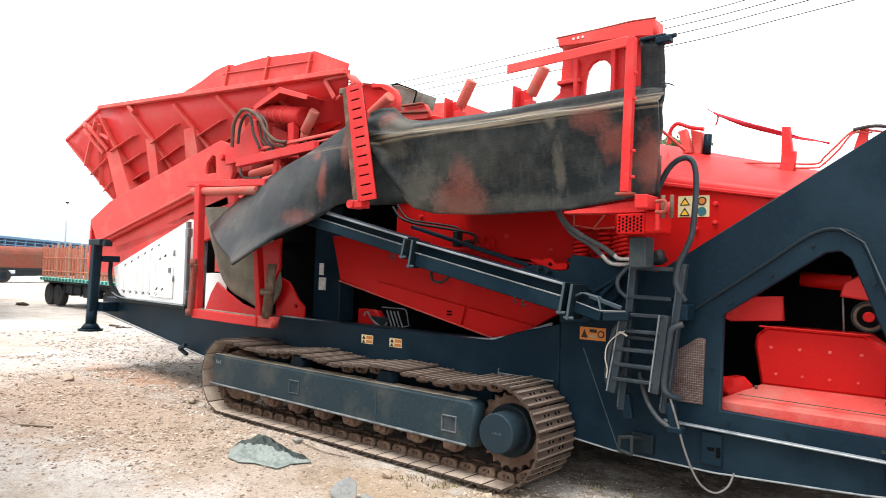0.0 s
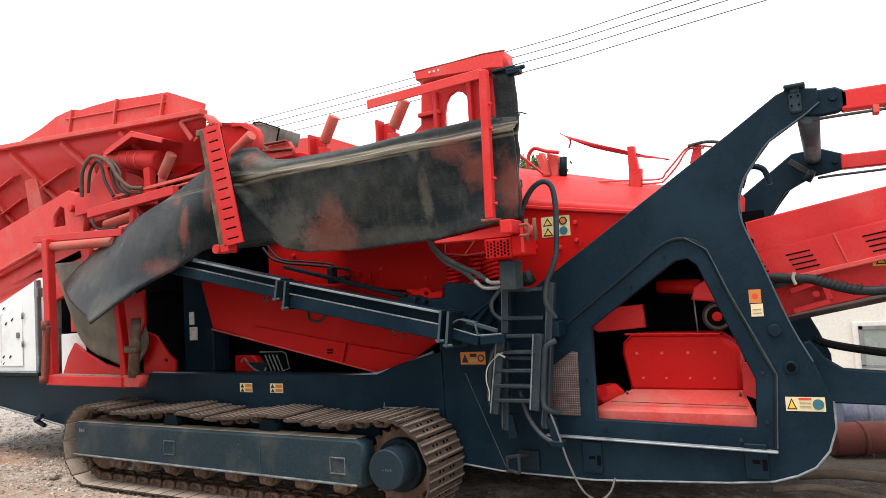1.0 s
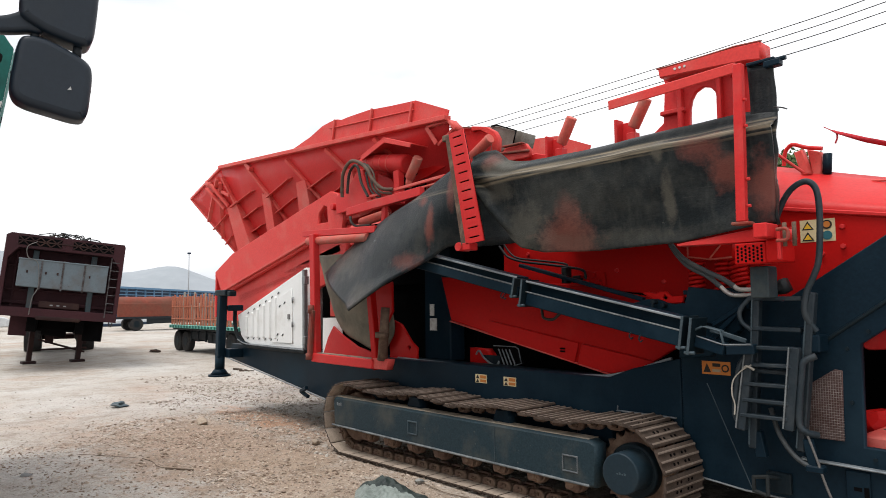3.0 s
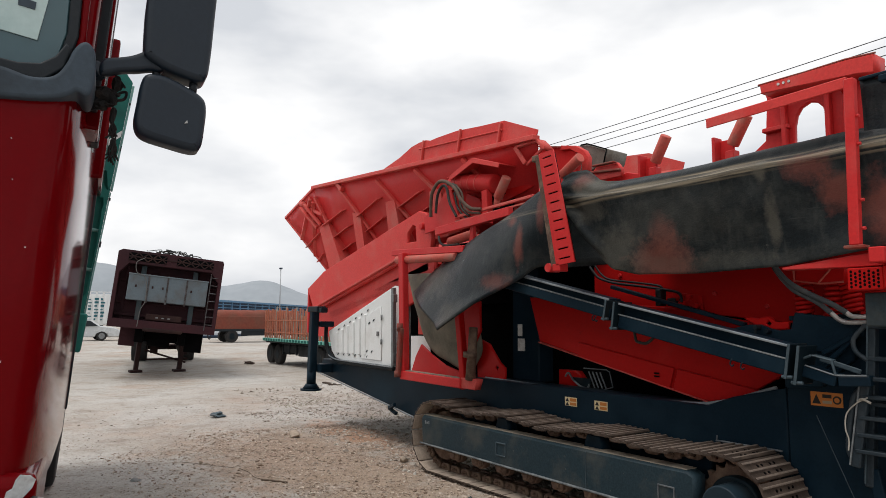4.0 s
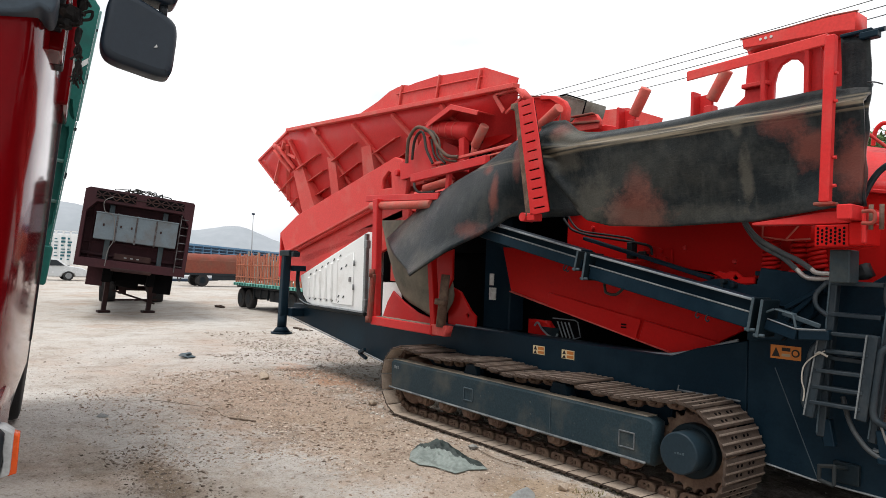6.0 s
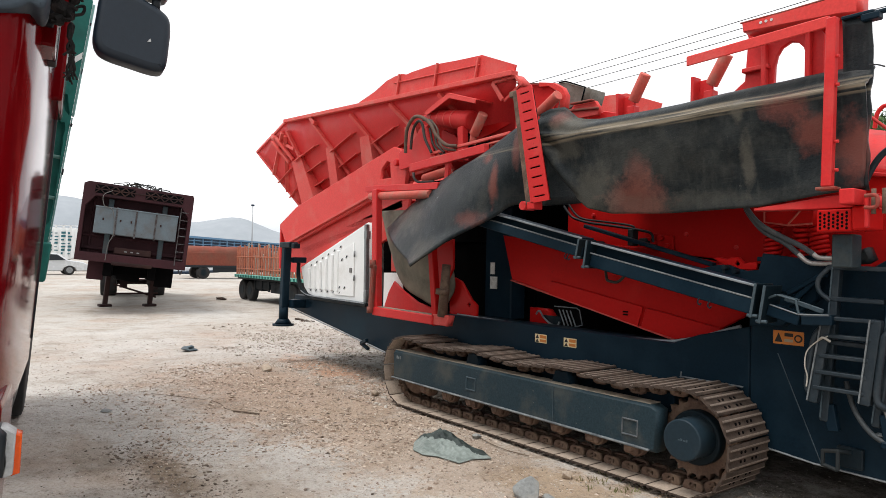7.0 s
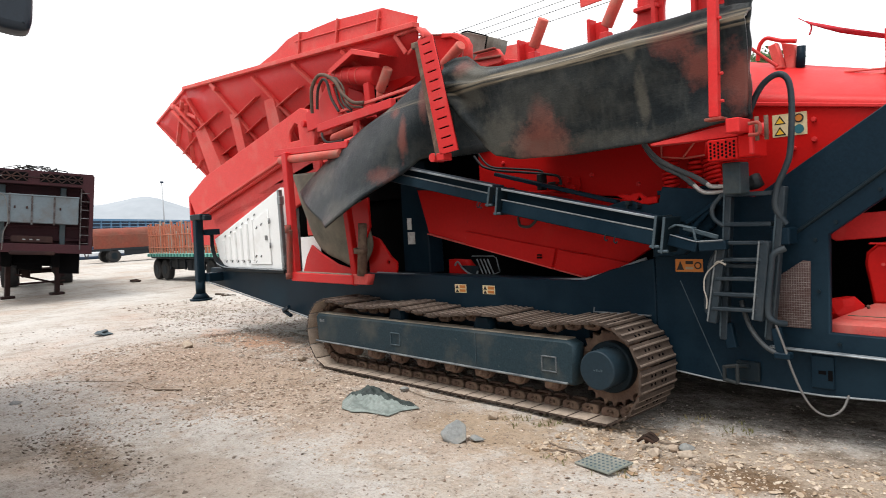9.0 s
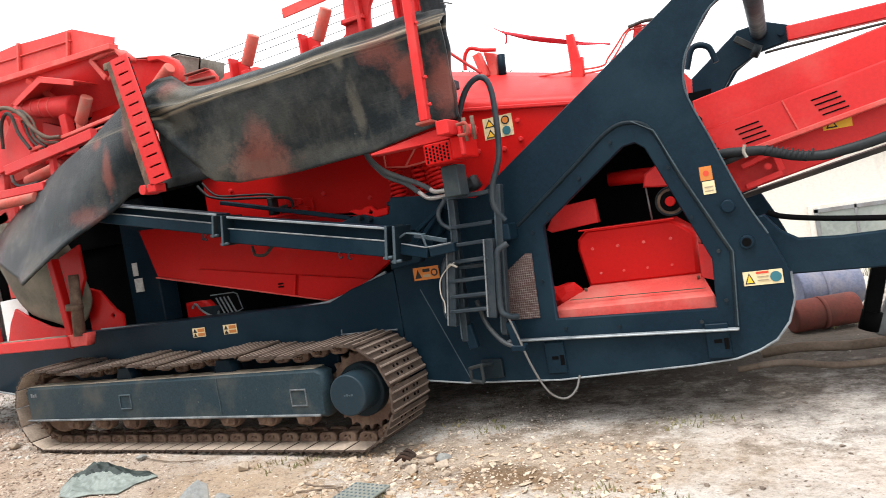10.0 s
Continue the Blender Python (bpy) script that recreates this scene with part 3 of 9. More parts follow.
stone("stone", -2.0, 3.52, 0.045, STONE, 33, "rusty stone in a small rubble heap")
stone("stone", -1.90, 3.70, 0.05, STONE_GREY, 36, "bluish stone in a small rubble heap")
stone("stone", -3.25, 3.5, 0.05, STONE, 39, "small ochre stone near the crawler track")

SCRAP_GREEN = material("greenish_scrap_sheet", (0.027, 0.037, 0.035), 0.6, 0, (0.09, 0.11, 0.10), 0.45, 9.0, 40, 0.4, 0.3)
SCRAP_PALE = material("pale_scrap_underside", (0.23, 0.265, 0.245), 0.5, 0, (0.10, 0.12, 0.11), 0.4, 9.0, 40, 0.4, 0.25)
SCRAP_EDGE = [(-4.36, 2.97), (-4.53, 3.10), (-4.70, 3.29), (-4.64, 3.44), (-4.50, 3.43), (-4.40, 3.47), (-4.22, 3.40), (-4.02, 3.40), (-3.84, 3.32), (-3.90, 3.20), (-3.89, 3.05), (-4.10, 3.01), (-4.2, 2.95)]


def crumpled():
    """A torn sheet, humped at the back and folding down to a paler front flap."""
    mid = Vector((-4.33, 3.24))

    def f(u, v):
        k = u * len(SCRAP_EDGE)
        i = int(k) % len(SCRAP_EDGE)
        e = Vector(SCRAP_EDGE[i]).lerp(Vector(SCRAP_EDGE[(i + 1) % len(SCRAP_EDGE)]), k - int(k))
        q = mid.lerp(e, v)
        hump = 0.06 * math.exp(-((q.x + 4.50) / 0.20) ** 2 - ((q.y - 3.33) / 0.10) ** 2) + 0.03 * math.exp(-((q.x + 4.12) / 0.2) ** 2 - ((q.y - 3.24) / 0.1) ** 2)
        fold = 0.06 * (0.6 - 1.4 * abs(noise.noise((q.x * 5, q.y * 8, 2.0)))) + 0.045 * (0.4 - abs(noise.noise((q.x * 12, q.y * 15, 5.0)))) + 0.014 * noise.noise((q.x * 30, q.y * 30, 1.0))
        return Vector((q.x, q.y, ground_height(q.x, q.y) + 0.003 + (hump + fold) * (1 - v ** 3)))
    bm = sheet(f, 156, 30, 0.005)
    for g in bm.faces:
        c = g.calc_center_median()
        g.material_index = 1 if c.y + 0.25 * noise.noise((c.x * 5, c.y * 5, 1)) < 3.20 + 0.35 * (c.x + 4.4) else 0
    return bm


scrap = part("scrap_sheet", crumpled(), SCRAP_GREEN, None, "crumpled grey-green sheet of scrap rubber on the gravel", category="scrap")
scrap.data.materials.append(SCRAP_PALE)

MAT_GREEN = material("green_floor_mat", (0.16, 0.18, 0.16), 0.8, 0, (0.30, 0.28, 0.24), 0.4, 6.0, 40, 0.2, 0.2)
mat_thing = thing("floor_mat", (-2.15, 3.21, 0), "discarded grey-green studded rubber mat on the ground", "mat")
mm = pose(-2.15, 3.21, ground_height(-2.15, 3.21) + 0.014, 4, -3, -12)
part("mat_sheet", box(-0.135, 0.135, -0.10, 0.10, -0.006, 0.006, 0.003, mm), MAT_GREEN, mat_thing)
studs = [rod(mm @ Vector((-0.115 + 0.033 * i, -0.08 + 0.032 * j, 0.004)), mm @ Vector((-0.115 + 0.033 * i, -0.08 + 0.032 * j, 0.009)), 0.007, 8) for i in range(8) for j in range(6)]
part("studs", joined(*studs), BLUE_GREY, mat_thing, "rows of small dark studs")
CHAR = material("charred_wood", (0.03, 0.018, 0.013), 0.9, 0, (0.12, 0.06, 0.04), 0.3, 8, 50, 0.4, 0.3)
part("burnt_lump", joined(*[chip_mesh(random.Random(50 + k), 0.03, 0.7, 10) for k in range(1)], *[tube([(-0.05, 0.02 * k - 0.03, 0.0), (0.0, 0.025 * k - 0.04, 0.03 + 0.01 * (k % 2)), (0.05, 0.02 * k - 0.02, 0.005)], 0.010, True, 4, 1) for k in range(4)]), CHAR, None, "charred brown lump among small rubble stones", category="debris", m=Matrix.Translation((-2.09, 3.60, 0.035)))
scatter("rubble", gravel_material("scree_stone", (0.26, 0.17, 0.10), (0.55, 0.46, 0.36)), 1500, (-2.7, -0.6, 3.15, 3.98), (0.007, 0.034), 14, "little heap of ochre rubble beside the track")

GRASS = material("dry_grass", (0.16, 0.16, 0.07), 0.9, 0, (0.24, 0.20, 0.10), 0.5, 2.0, 20, 0.0, 0.3)


def tufts(name, count, region, height, seed, label):
    rng = random.Random(seed)
    verts, faces = [], []
    x0, x1, y0, y1 = region
    for _ in range(count):
        x, y = rng.uniform(x0, x1), rng.uniform(y0, y1)
        if noise.noise((x * 0.9, y * 0.9, seed)) < 0.05:
            continue
        for _ in range(6):
            a, h, w = rng.uniform(0, 6.28), rng.uniform(0.4, 1) * height, rng.uniform(0.003, 0.007)
            lx, ly = rng.gauss(0, 0.35) * h, rng.gauss(0, 0.35) * h
            bx, by = x + rng.gauss(0, 0.03), y + rng.gauss(0, 0.03)
            z = ground_height(bx, by) - 0.015
            k = len(verts)
            ca, sa = math.cos(a) * w, math.sin(a) * w
            verts += [(bx - ca, by - sa, z), (bx + ca, by + sa, z), (bx + lx * 0.5 + ca * 0.6, by + ly * 0.5 + sa * 0.6, z + h * 0.6), (bx + lx * 0.5 - ca * 0.6, by + ly * 0.5 - sa * 0.6, z + h * 0.6), (bx + lx, by + ly, z + h)]
            faces += [(k, k + 1, k + 2, k + 3), (k + 3, k + 2, k + 4)]
    me = bpy.data.meshes.new(name)
    me.from_pydata(verts, [], faces)
    return part(name, me, GRASS, None, label, kind="stuff", category="grass")


tufts("grass", 700, (-12.5, -8.4, 4.5, 6.6), 0.022, 4, "sparse dry grass growing through rubble")
tufts("grass", 420, (-3.2, -0.3, 3.1, 4.4), 0.045, 6, "thin weeds between stones beside the track")
tufts("grass", 700, (-2.5, 4.0, 6.6, 9.8), 0.14, 9, "dry grass and weeds behind the machine")

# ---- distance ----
# distance haze is mixed into the hills' own pale colour
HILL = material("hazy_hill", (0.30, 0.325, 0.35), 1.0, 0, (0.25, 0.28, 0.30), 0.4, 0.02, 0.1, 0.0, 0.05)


def hill_sheet():
    def f(u, v):
        a = radians(-35 + 75 * u)           # from the machine's long axis, to the right
        d = 600
        deg = math.degrees(a)
        h = 32 + 26 * math.exp(-((deg - 7) / 5.5) ** 2) + 13 * math.exp(-((deg - 20.2) / 3.0) ** 2) - 10 * math.exp(-((deg - 28) / 6) ** 2) + 8 * math.exp(-((deg + 15) / 9) ** 2)
        h += 2.2 * noise.noise((deg * 0.35, 0, 1)) + 0.8 * noise.noise((deg * 1.4, 0, 5))
        dd = d + 120 * v
        return Vector((-dd * math.cos(a), dd * math.sin(a), -3 + max(6, h) * math.sin(v * math.pi / 2)))
    return sheet(f, 120, 6)


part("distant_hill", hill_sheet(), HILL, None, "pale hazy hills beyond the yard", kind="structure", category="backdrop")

BLUE = material("blue_sheet_cladding", (0.022, 0.085, 0.19), 0.6, 0, (0.08, 0.14, 0.22), 0.3, 0.3, 6, 0.05, 0.15)
BLUE_LIGHT = material("light_blue_truss", (0.09, 0.20, 0.33), 0.6, 0, (0.2, 0.26, 0.33), 0.3, 0.4, 6, 0.05, 0.15)
SHED_DARK = material("shed_shadow_blue", (0.02, 0.035, 0.06), 0.8, 0, (0.05, 0.06, 0.08), 0.3, 0.4, 6, 0.05, 0.15)


def wall_run(name, a, b, height, label):
    """A long sheet-clad shed side from a to b on the ground, with a roof truss over it and a low pale base."""
    t = thing(name, (a[0], a[1], 0), label, "shed")
    A, B = Vector((*a, 0)), Vector((*b, 0))
    d = (B - A).normalized()
    up = Vector((0, 0, 1))
    part("wall", bar(A + up * (height * 0.40), B + up * (height * 0.40), 0.3, height * 0.62, 0.0), BLUE, t)
    part("roof_edge", bar(A + up * height, B + up * height, 0.6, 0.18, 0.0), BLUE_LIGHT, t)
    # dark blue sheet puts the shade under the eave into colour
    part("backing", bar(A + up * height * 0.83 + Vector((-3, 1, 0)), B + up * height * 0.83 + Vector((-3, 1, 0)), 0.2, height * 0.35, 0.0), SHED_DARK, t)
    n = 26
    for i in range(n + 1):
        p = A.lerp(B, i / n)
        part("truss_post", bar(p + up * height * 0.7, p + up * height, 0.12, 0.14, 0.0, up=d), BLUE_LIGHT, t)
        part("cladding_rib", bar(p + up * 0.25 + d.cross(up) * 0.2, p + up * height * 0.7 + d.cross(up) * 0.2, 0.1, 0.16, 0.0, up=d), BLUE, t)
    for k in (0.8, 0.9):
        part("truss_rail", bar(A + up * height * k, B + up * height * k, 0.12, 0.07, 0.0), BLUE_LIGHT, t)
    return t


wall_run("blue_shed", (-56, 12), (-96, 47), 3.15, "long low blue sheet-metal shed with a lattice eave")
PALE = material("pale_road_barrier", (0.62, 0.64, 0.66), 0.7, 0, (0.3, 0.33, 0.38), 0.4, 1.5, 20, 0.05, 0.15)
barrier = None
for i in range(14):
    if barrier is None:
        barrier = thing("road_barrier", (-54, 15.5, 0), "pale concrete road barrier before the blue shed", "barrier", "barriers along the road")
        part("block", box(-54.3, -53.7, 14.6, 16.4, 0, 0.55, 0.12), PALE, barrier)
        part("base", box(-54.45, -53.55, 14.5, 16.5, 0, 0.2, 0.05), SHED_DARK, barrier)
    else:
        copy_thing(barrier, pose(-54 - 2.2 * i, 15.5 + 1.95 * i, 0, 0, 0, 48))

POLE_MAT = material("galvanised_pole", (0.32, 0.33, 0.34), 0.5, 0.5, None, 0, 2, 20, 0.0, 0.1)
lamp = thing("street_lamp", (-65.1, 25.7, 0), "tall thin grey lamp post with a small floodlight head", "street lamp")
part("pole", rod((-65.1, 25.7, 0), (-65.1, 25.7, 6.5), 0.07, 10, 0.04), POLE_MAT, lamp)
part("lamp_head", box(-65.2, -65.0, 25.55, 25.85, 6.45, 6.62, 0.03), SHED_DARK, lamp)


# ---- overhead cables ----
CABLE = material("cable_black", (0.03, 0.03, 0.032), 0.6, 0, None, 0, 2, 20, 0.0, 0.1)
CONCRETE = material("concrete_pole", (0.36, 0.35, 0.33), 0.85, 0, (0.25, 0.24, 0.22), 0.3, 2, 30, 0.1, 0.15)
for px_, top in ((-17.0, 6.12), (30.0, 9.6)):
    mast = thing("utility_pole", (px_, 12.0, 0), "grey concrete pole carrying four power cables", "utility pole", "cable poles")
    part("shaft", rod((px_, 12.05, -0.1), (px_, 12.05, top), 0.14, 14, 0.09), CONCRETE, mast)
    part("cable_bracket", bar((px_, 11.97, top - 0.6), (px_, 11.97, top), 0.05, 0.06, 0.005, (1, 0, 0)), POLE_MAT, mast)
for lift in (0.0, -0.15, -0.30, -0.49):
    part("power_cable", tube([(-17, 11.98, 6.06 + lift), (-12, 12, 6.02 + lift), (-5, 12, 6.16 + lift), (-1.9, 12, 6.34 + lift), (8, 12, 7.1 + lift), (30, 11.98, 9.5 + lift)], 0.0078, True, 8, 1),
         CABLE, None, "thin black overhead power cable", category="cable", group="overhead power cables")

# ---- tree behind ----
LEAF = material("tree_leaves", (0.045, 0.085, 0.025), 0.6, 0, (0.10, 0.14, 0.05), 0.4, 3.0, 20, 0.0, 0.4)
BARK = material("tree_bark", (0.10, 0.075, 0.055), 0.9, 0, (0.2, 0.16, 0.13), 0.3, 4.0, 30, 0.4, 0.3)


def tree(x, y, top, spread, seed, label):
    rng = random.Random(seed)
    t = thing("tree", (x, y, 0), label, "tree")
    limbs = [tube([(x, y, -0.05), (x + 0.05, y, top * 0.35), (x - 0.05, y + 0.05, top * 0.62)], 0.11, True, 4, 2)]
    tips = []
    for i in range(9):
        a, r = i * 0.7 + rng.uniform(-0.3, 0.3), spread * rng.uniform(0.45, 0.9)
        tip = Vector((x + math.cos(a) * r, y + math.sin(a) * r, top * rng.uniform(0.68, 0.98)))
        limbs.append(tube([(x, y, top * rng.uniform(0.35, 0.6)), ((x + tip.x) / 2, (y + tip.y) / 2, tip.z - 0.25), tip], 0.035, True, 4, 1))
        tips.append(tip)
    part("trunk", joined(*limbs), BARK, t)
    verts, faces = [], []
    for _ in range(5200):
        c = rng.choice(tips) + Vector((rng.gauss(0, 0.3), rng.gauss(0, 0.3), rng.gauss(0, 0.22))) * spread
        if c.z > top * 1.02:
            continue
        u = Vector((rng.gauss(0, 1), rng.gauss(0, 1), rng.gauss(0, 1))).normalized()
        w = u.orthogonal().normalized()
        s = rng.uniform(0.028, 0.055)
        k = len(verts)
        verts += [c - u * s, c + w * s * 0.45, c + u * s, c - w * s * 0.45]
        faces.append((k, k + 1, k + 2, k + 3))
    me = bpy.data.meshes.new("crown")
    me.from_pydata([v[:] for v in verts], [], faces)
    part("crown", me, LEAF, t)


tree(-4.45, 11.5, 3.86, 0.6, 3, "small leafy green tree behind the machine")

# ---- white building on the right ----
PLASTER = material("stained_white_plaster", (0.66, 0.63, 0.57), 0.85, 0, (0.40, 0.36, 0.30), 0.35, 1.2, 25, 0.2, 0.1, streak=True)
GLASS_DULL = material("dull_window_pane", (0.22, 0.25, 0.23), 0.25, 0, (0.35, 0.37, 0.34), 0.4, 2.0, 20, 0.0, 0.1)
house = thing("house", (3, 12.5, 0), "low white plastered building with a grey window", "building")
part("wall", box(-2.6, 9.0, 12.0, 15.0, -0.1, 1.75, 0.02), PLASTER, house)
part("roof", box(-2.8, 9.2, 11.8, 15.2, 1.75, 1.88, 0.02), PLASTER, house)
win = part("window", joined(box(0.30, 1.55, 11.95, 12.02, 0.02, 0.76, 0.01)), PLASTER, house)
part("frame", joined(box(0.38, 0.44, 11.92, 11.97, 0.1, 0.70, 0.005), box(0.9, 0.94, 11.92, 11.97, 0.1, 0.70, 0.005), box(1.42, 1.48, 11.92, 11.97, 0.1, 0.70, 0.005), box(0.38, 1.48, 11.92, 11.97, 0.64, 0.70, 0.005), box(0.38, 1.48, 11.92, 11.97, 0.08, 0.13, 0.005)), GREY_STEEL, win)
part("pane", box(0.43, 1.43, 11.935, 11.945, 0.12, 0.65, 0.0), GLASS_DULL, win)

# ---- the machine ----
M = thing("screening_machine", (-4.0, 5.5, 0), "red and dark grey crawler-mounted screening plant with folded conveyors", "screening machine")

ARCH = [(-2.35, 0.34), (-1.94, 0.30), (-1.30, 0.29), (-0.53, 0.335), (-0.30, 0.36), (-0.18, 0.40), (-0.09, 0.45), (-0.02, 0.54), (0.02, 0.66), (0.02, 0.80),
        (-0.06, 1.01), (-0.15, 1.21), (-0.26, 1.54), (-0.345, 1.79), (-0.352, 1.92), (-0.32, 2.03), (-0.25, 2.13), (-0.17, 2.23), (0.0, 2.335), (0.09, 2.40), (0.085, 2.48),
        (-0.05, 2.505), (-0.12, 2.48), (-0.37, 2.31), (-1.46, 1.605), (-1.67, 1.47), (-1.86, 1.50), (-2.20, 1.56), (-2.31, 1.42), (-2.35, 1.10)]
WINDOW = [(-1.27, 0.66), (-1.26, 1.23), (-0.73, 1.60), (-0.66, 1.61), (-0.61, 1.57), (-0.35, 0.91), (-0.365, 0.64)]
part("arch_plate", plate([ARCH, WINDOW], YC, 0.05, 0.006), DARK, M, "dark blue-grey arch plate with a window cut through")
part("arch_plate", plate([[(x, z) for x, z in ARCH], WINDOW], YF - 0.05, 0.05, 0.006), DARK, M, "dark blue-grey arch plate with a window cut through")
SILL = [(-9.40, 0.74), (-9.25, 0.935), (-2.94, 0.92), (-2.73, 1.0), (-2.36, 1.09), (-2.36, 0.35), (-6.73, 0.385)]
part("chassis_beam", plate(SILL, YC + 0.01, 0.22, 0.008), DARK, M)
part("chassis_beam", plate(SILL, YF - 0.24, 0.22, 0.008), DARK, M)
part("bottom_flange", tube([(-9.40, YC - 0.005, 0.735), (-6.73, YC - 0.005, 0.385)], 0.009, False), EDGE, M, "pale rubbed steel edge")
part("bottom_flange", tube([(x, YC - 0.004, z) for x, z in ARCH[:10]], 0.006, False), EDGE, M, "pale rubbed steel edge")
part("leg_flange", tube([(x, YC - 0.002, z) for x, z in ARCH[10:20]], 0.005, True, 3), SCUFF, M, "rubbed steel edge of the arch")
part("window_rib", tube([(-1.50, YC - 0.003, 1.20), (-1.05, YC - 0.003, 1.52), (-0.80, YC - 0.003, 1.70), (-0.66, YC - 0.003, 1.725), (-0.55, YC - 0.003, 1.65), (-0.45, YC - 0.003, 1.40), (-0.245, YC - 0.003, 0.94)], 0.012, True, 6), DARK_DUSTY, M)
# thin paler line paints the light along the rib's edge
part("rib_edge", tube([(-0.66, YC - 0.013, 1.731), (-0.545, YC - 0.013, 1.655), (-0.444, YC - 0.013, 1.40), (-0.238, YC - 0.013, 0.94), (-0.268, YC - 0.013, 0.54)], 0.0035, False), SCUFF, M)
part("window_rib", tube([(-0.245, YC - 0.003, 0.94), (-0.275, YC - 0.003, 0.53)], 0.012, False), DARK_DUSTY, M)
part("plate_seam", bar((-2.17, YC - 0.001, 0.94), (-1.90, YC - 0.001, 0.31), 0.004, 0.005, 0.0, (1, 0, 0)), SCUFF, M)
part("plate_step", joined(bar((-2.86, YC - 0.012, 0.69), (-2.39, YC - 0.012, 0.69), 0.022, 0.012), bar((-2.86, YC - 0.004, 0.69), (-2.855, YC - 0.004, 0.725), 0.006, 0.008, 0.0, (1, 0, 0))), RUBBED, M)
part("ledge", bar((-1.60, YC - 0.025, 0.556), (-0.265, YC - 0.025, 0.525), 0.05, 0.012), EDGE, M, "rubbed grey steel ledge")
for x, z in ((-1.31, 0.0), (-0.38, 0.0)):
    zz = 0.335 if x < -1 else 0.37
    strap = part("bracket_plate", box(x - 0.06, x + 0.06, YC - 0.02, YC + 0.005, zz, zz + 0.19, 0.004), DARK, M)
    part("slot", box(x - 0.02, x + 0.02, YC - 0.023, YC - 0.018, zz + 0.085, zz + 0.105, 0.0), BLACK, strap)
    part("slot", box(x + 0.03, x + 0.055, YC - 0.023, YC - 0.018, zz + 0.05, zz + 0.11, 0.0), BLACK, strap)
for x, z in ((-1.22, 0.60), (-0.9, 0.585), (-0.45, 0.575), (-1.22, 1.30), (-1.0, 1.47), (-0.79, 1.64), (-0.50, 1.44), (-0.31, 0.95), (-0.31, 0.68), (-1.32, 0.9), (-1.33, 1.2), (-0.42, 1.15)):
    part("bolt", rod((x, YC + 0.001, z), (x, YC - 0.012, z), 0.011, 6), DARK_DUSTY, M)
part("pin_boss", rod((-0.23, YC + 0.002, 1.18), (-0.23, YC - 0.022, 1.18), 0.036, 24, bevel=0.008), DARK, M)
ring = part("pipe_socket", rod((-0.165, YC + 0.002, 0.98), (-0.165, YC - 0.03, 0.98), 0.036, 24, bevel=0.006), DARK, M)
part("bore", rod((-0.165, YC - 0.028, 0.98), (-0.165, YC - 0.033, 0.98), 0.023, 20), BLACK, ring, "dark open bore")
# cleat at the head of the arch
cleat = part("head_bracket", joined(box(-0.055, 0.005, YC - 0.02, YC + 0.004, 2.36, 2.475, 0.01), box(-0.045, 0.0, YC - 0.02, YC + 0.03, 2.47, 2.50, 0.004), box(-0.075, 0.03, YC - 0.05, YC + 0.08, 2.497, 2.515, 0.006)), BEAM_PAINT, M)
for dx in (-0.018, 0.018):
    for z in (2.40, 2.45):
        part("bolt", rod((-0.025 + dx, YC - 0.018, z), (-0.025 + dx, YC - 0.028, z), 0.006, 6), BLACK, cleat)

# mesh guard beside the ladder
MESH_BACK = material("reddish_mesh_backing", (0.10, 0.055, 0.05), 0.8, 0, (0.16, 0.12, 0.11), 0.4, 6, 50, 0.1, 0.2)
WIRE = material("dull_mesh_wire", (0.20, 0.165, 0.155), 0.7, 0, (0.10, 0.06, 0.05), 0.4, 14, 60, 0.1, 0.2)
guard = part("mesh_guard", plate([(-1.57, 0.68), (-1.555, 0.975), (-1.40, 1.08), (-1.36, 1.075), (-1.37, 0.68)], YC - 0.008, 0.006, 0.001), MESH_BACK, M, "reddish panel behind a fine wire mesh")
wires = []
for i in range(15):
    x = -1.565 + 0.0137 * i
    top = min(1.07, 0.975 + (x + 1.555) * 0.68)
    wires.append(rod((x, YC - 0.012, 0.682), (x + 0.004, YC - 0.012, top), 0.0016, 5))
for i in range(27):
    z = 0.69 + 0.0145 * i
    x0 = -1.567 if z < 0.975 else -1.555 + (z - 0.975) / 0.68
    wires.append(rod((x0, YC - 0.014, z), (-1.363, YC - 0.014, z), 0.0016, 5))
part("wire_mesh", joined(*wires), WIRE, guard, "fine grey woven wire")

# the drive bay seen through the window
# pan, box and roof added to block light under and inside the machine
part("belly_shade_pan", box(-6.5, -0.25, 4.30, 6.70, 0.46, 0.48, 0.0), BLACK, M)
part("belly_shade_box", box(-6.2, -0.6, 4.75, 6.3, 0.24, 0.455, 0.01), BLACK, M, "added black box that darkens the chassis underside")
part("bay_shade_roof", box(-4.6, -0.34, 4.56, 5.30, 1.70, 1.72, 0.0), BLACK, M)
# added black sheet stands in for the unlit depth of the bay
part("bay_dark_backing", box(-6.3, -0.30, 5.30, 5.34, 0.5, 1.95, 0.0), BLACK, M)
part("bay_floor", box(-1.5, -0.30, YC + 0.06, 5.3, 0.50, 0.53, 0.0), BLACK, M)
hood = part("engine_hood", plate([(-1.14, 0.79), (-1.18, 1.03), (-1.17, 1.10), (-1.11, 1.155), (-0.585, 1.145), (-0.50, 1.08), (-0.46, 1.04), (-0.47, 0.79)], 4.60, 0.30, 0.02), RED_DEEP, M, "bright red sheet-metal hood")
part("side_wall", plate([(-0.442, 0.98), (-0.362, 0.962), (-0.375, 0.755), (-0.452, 0.785)], 4.52, 0.03, 0.004), RED, M)
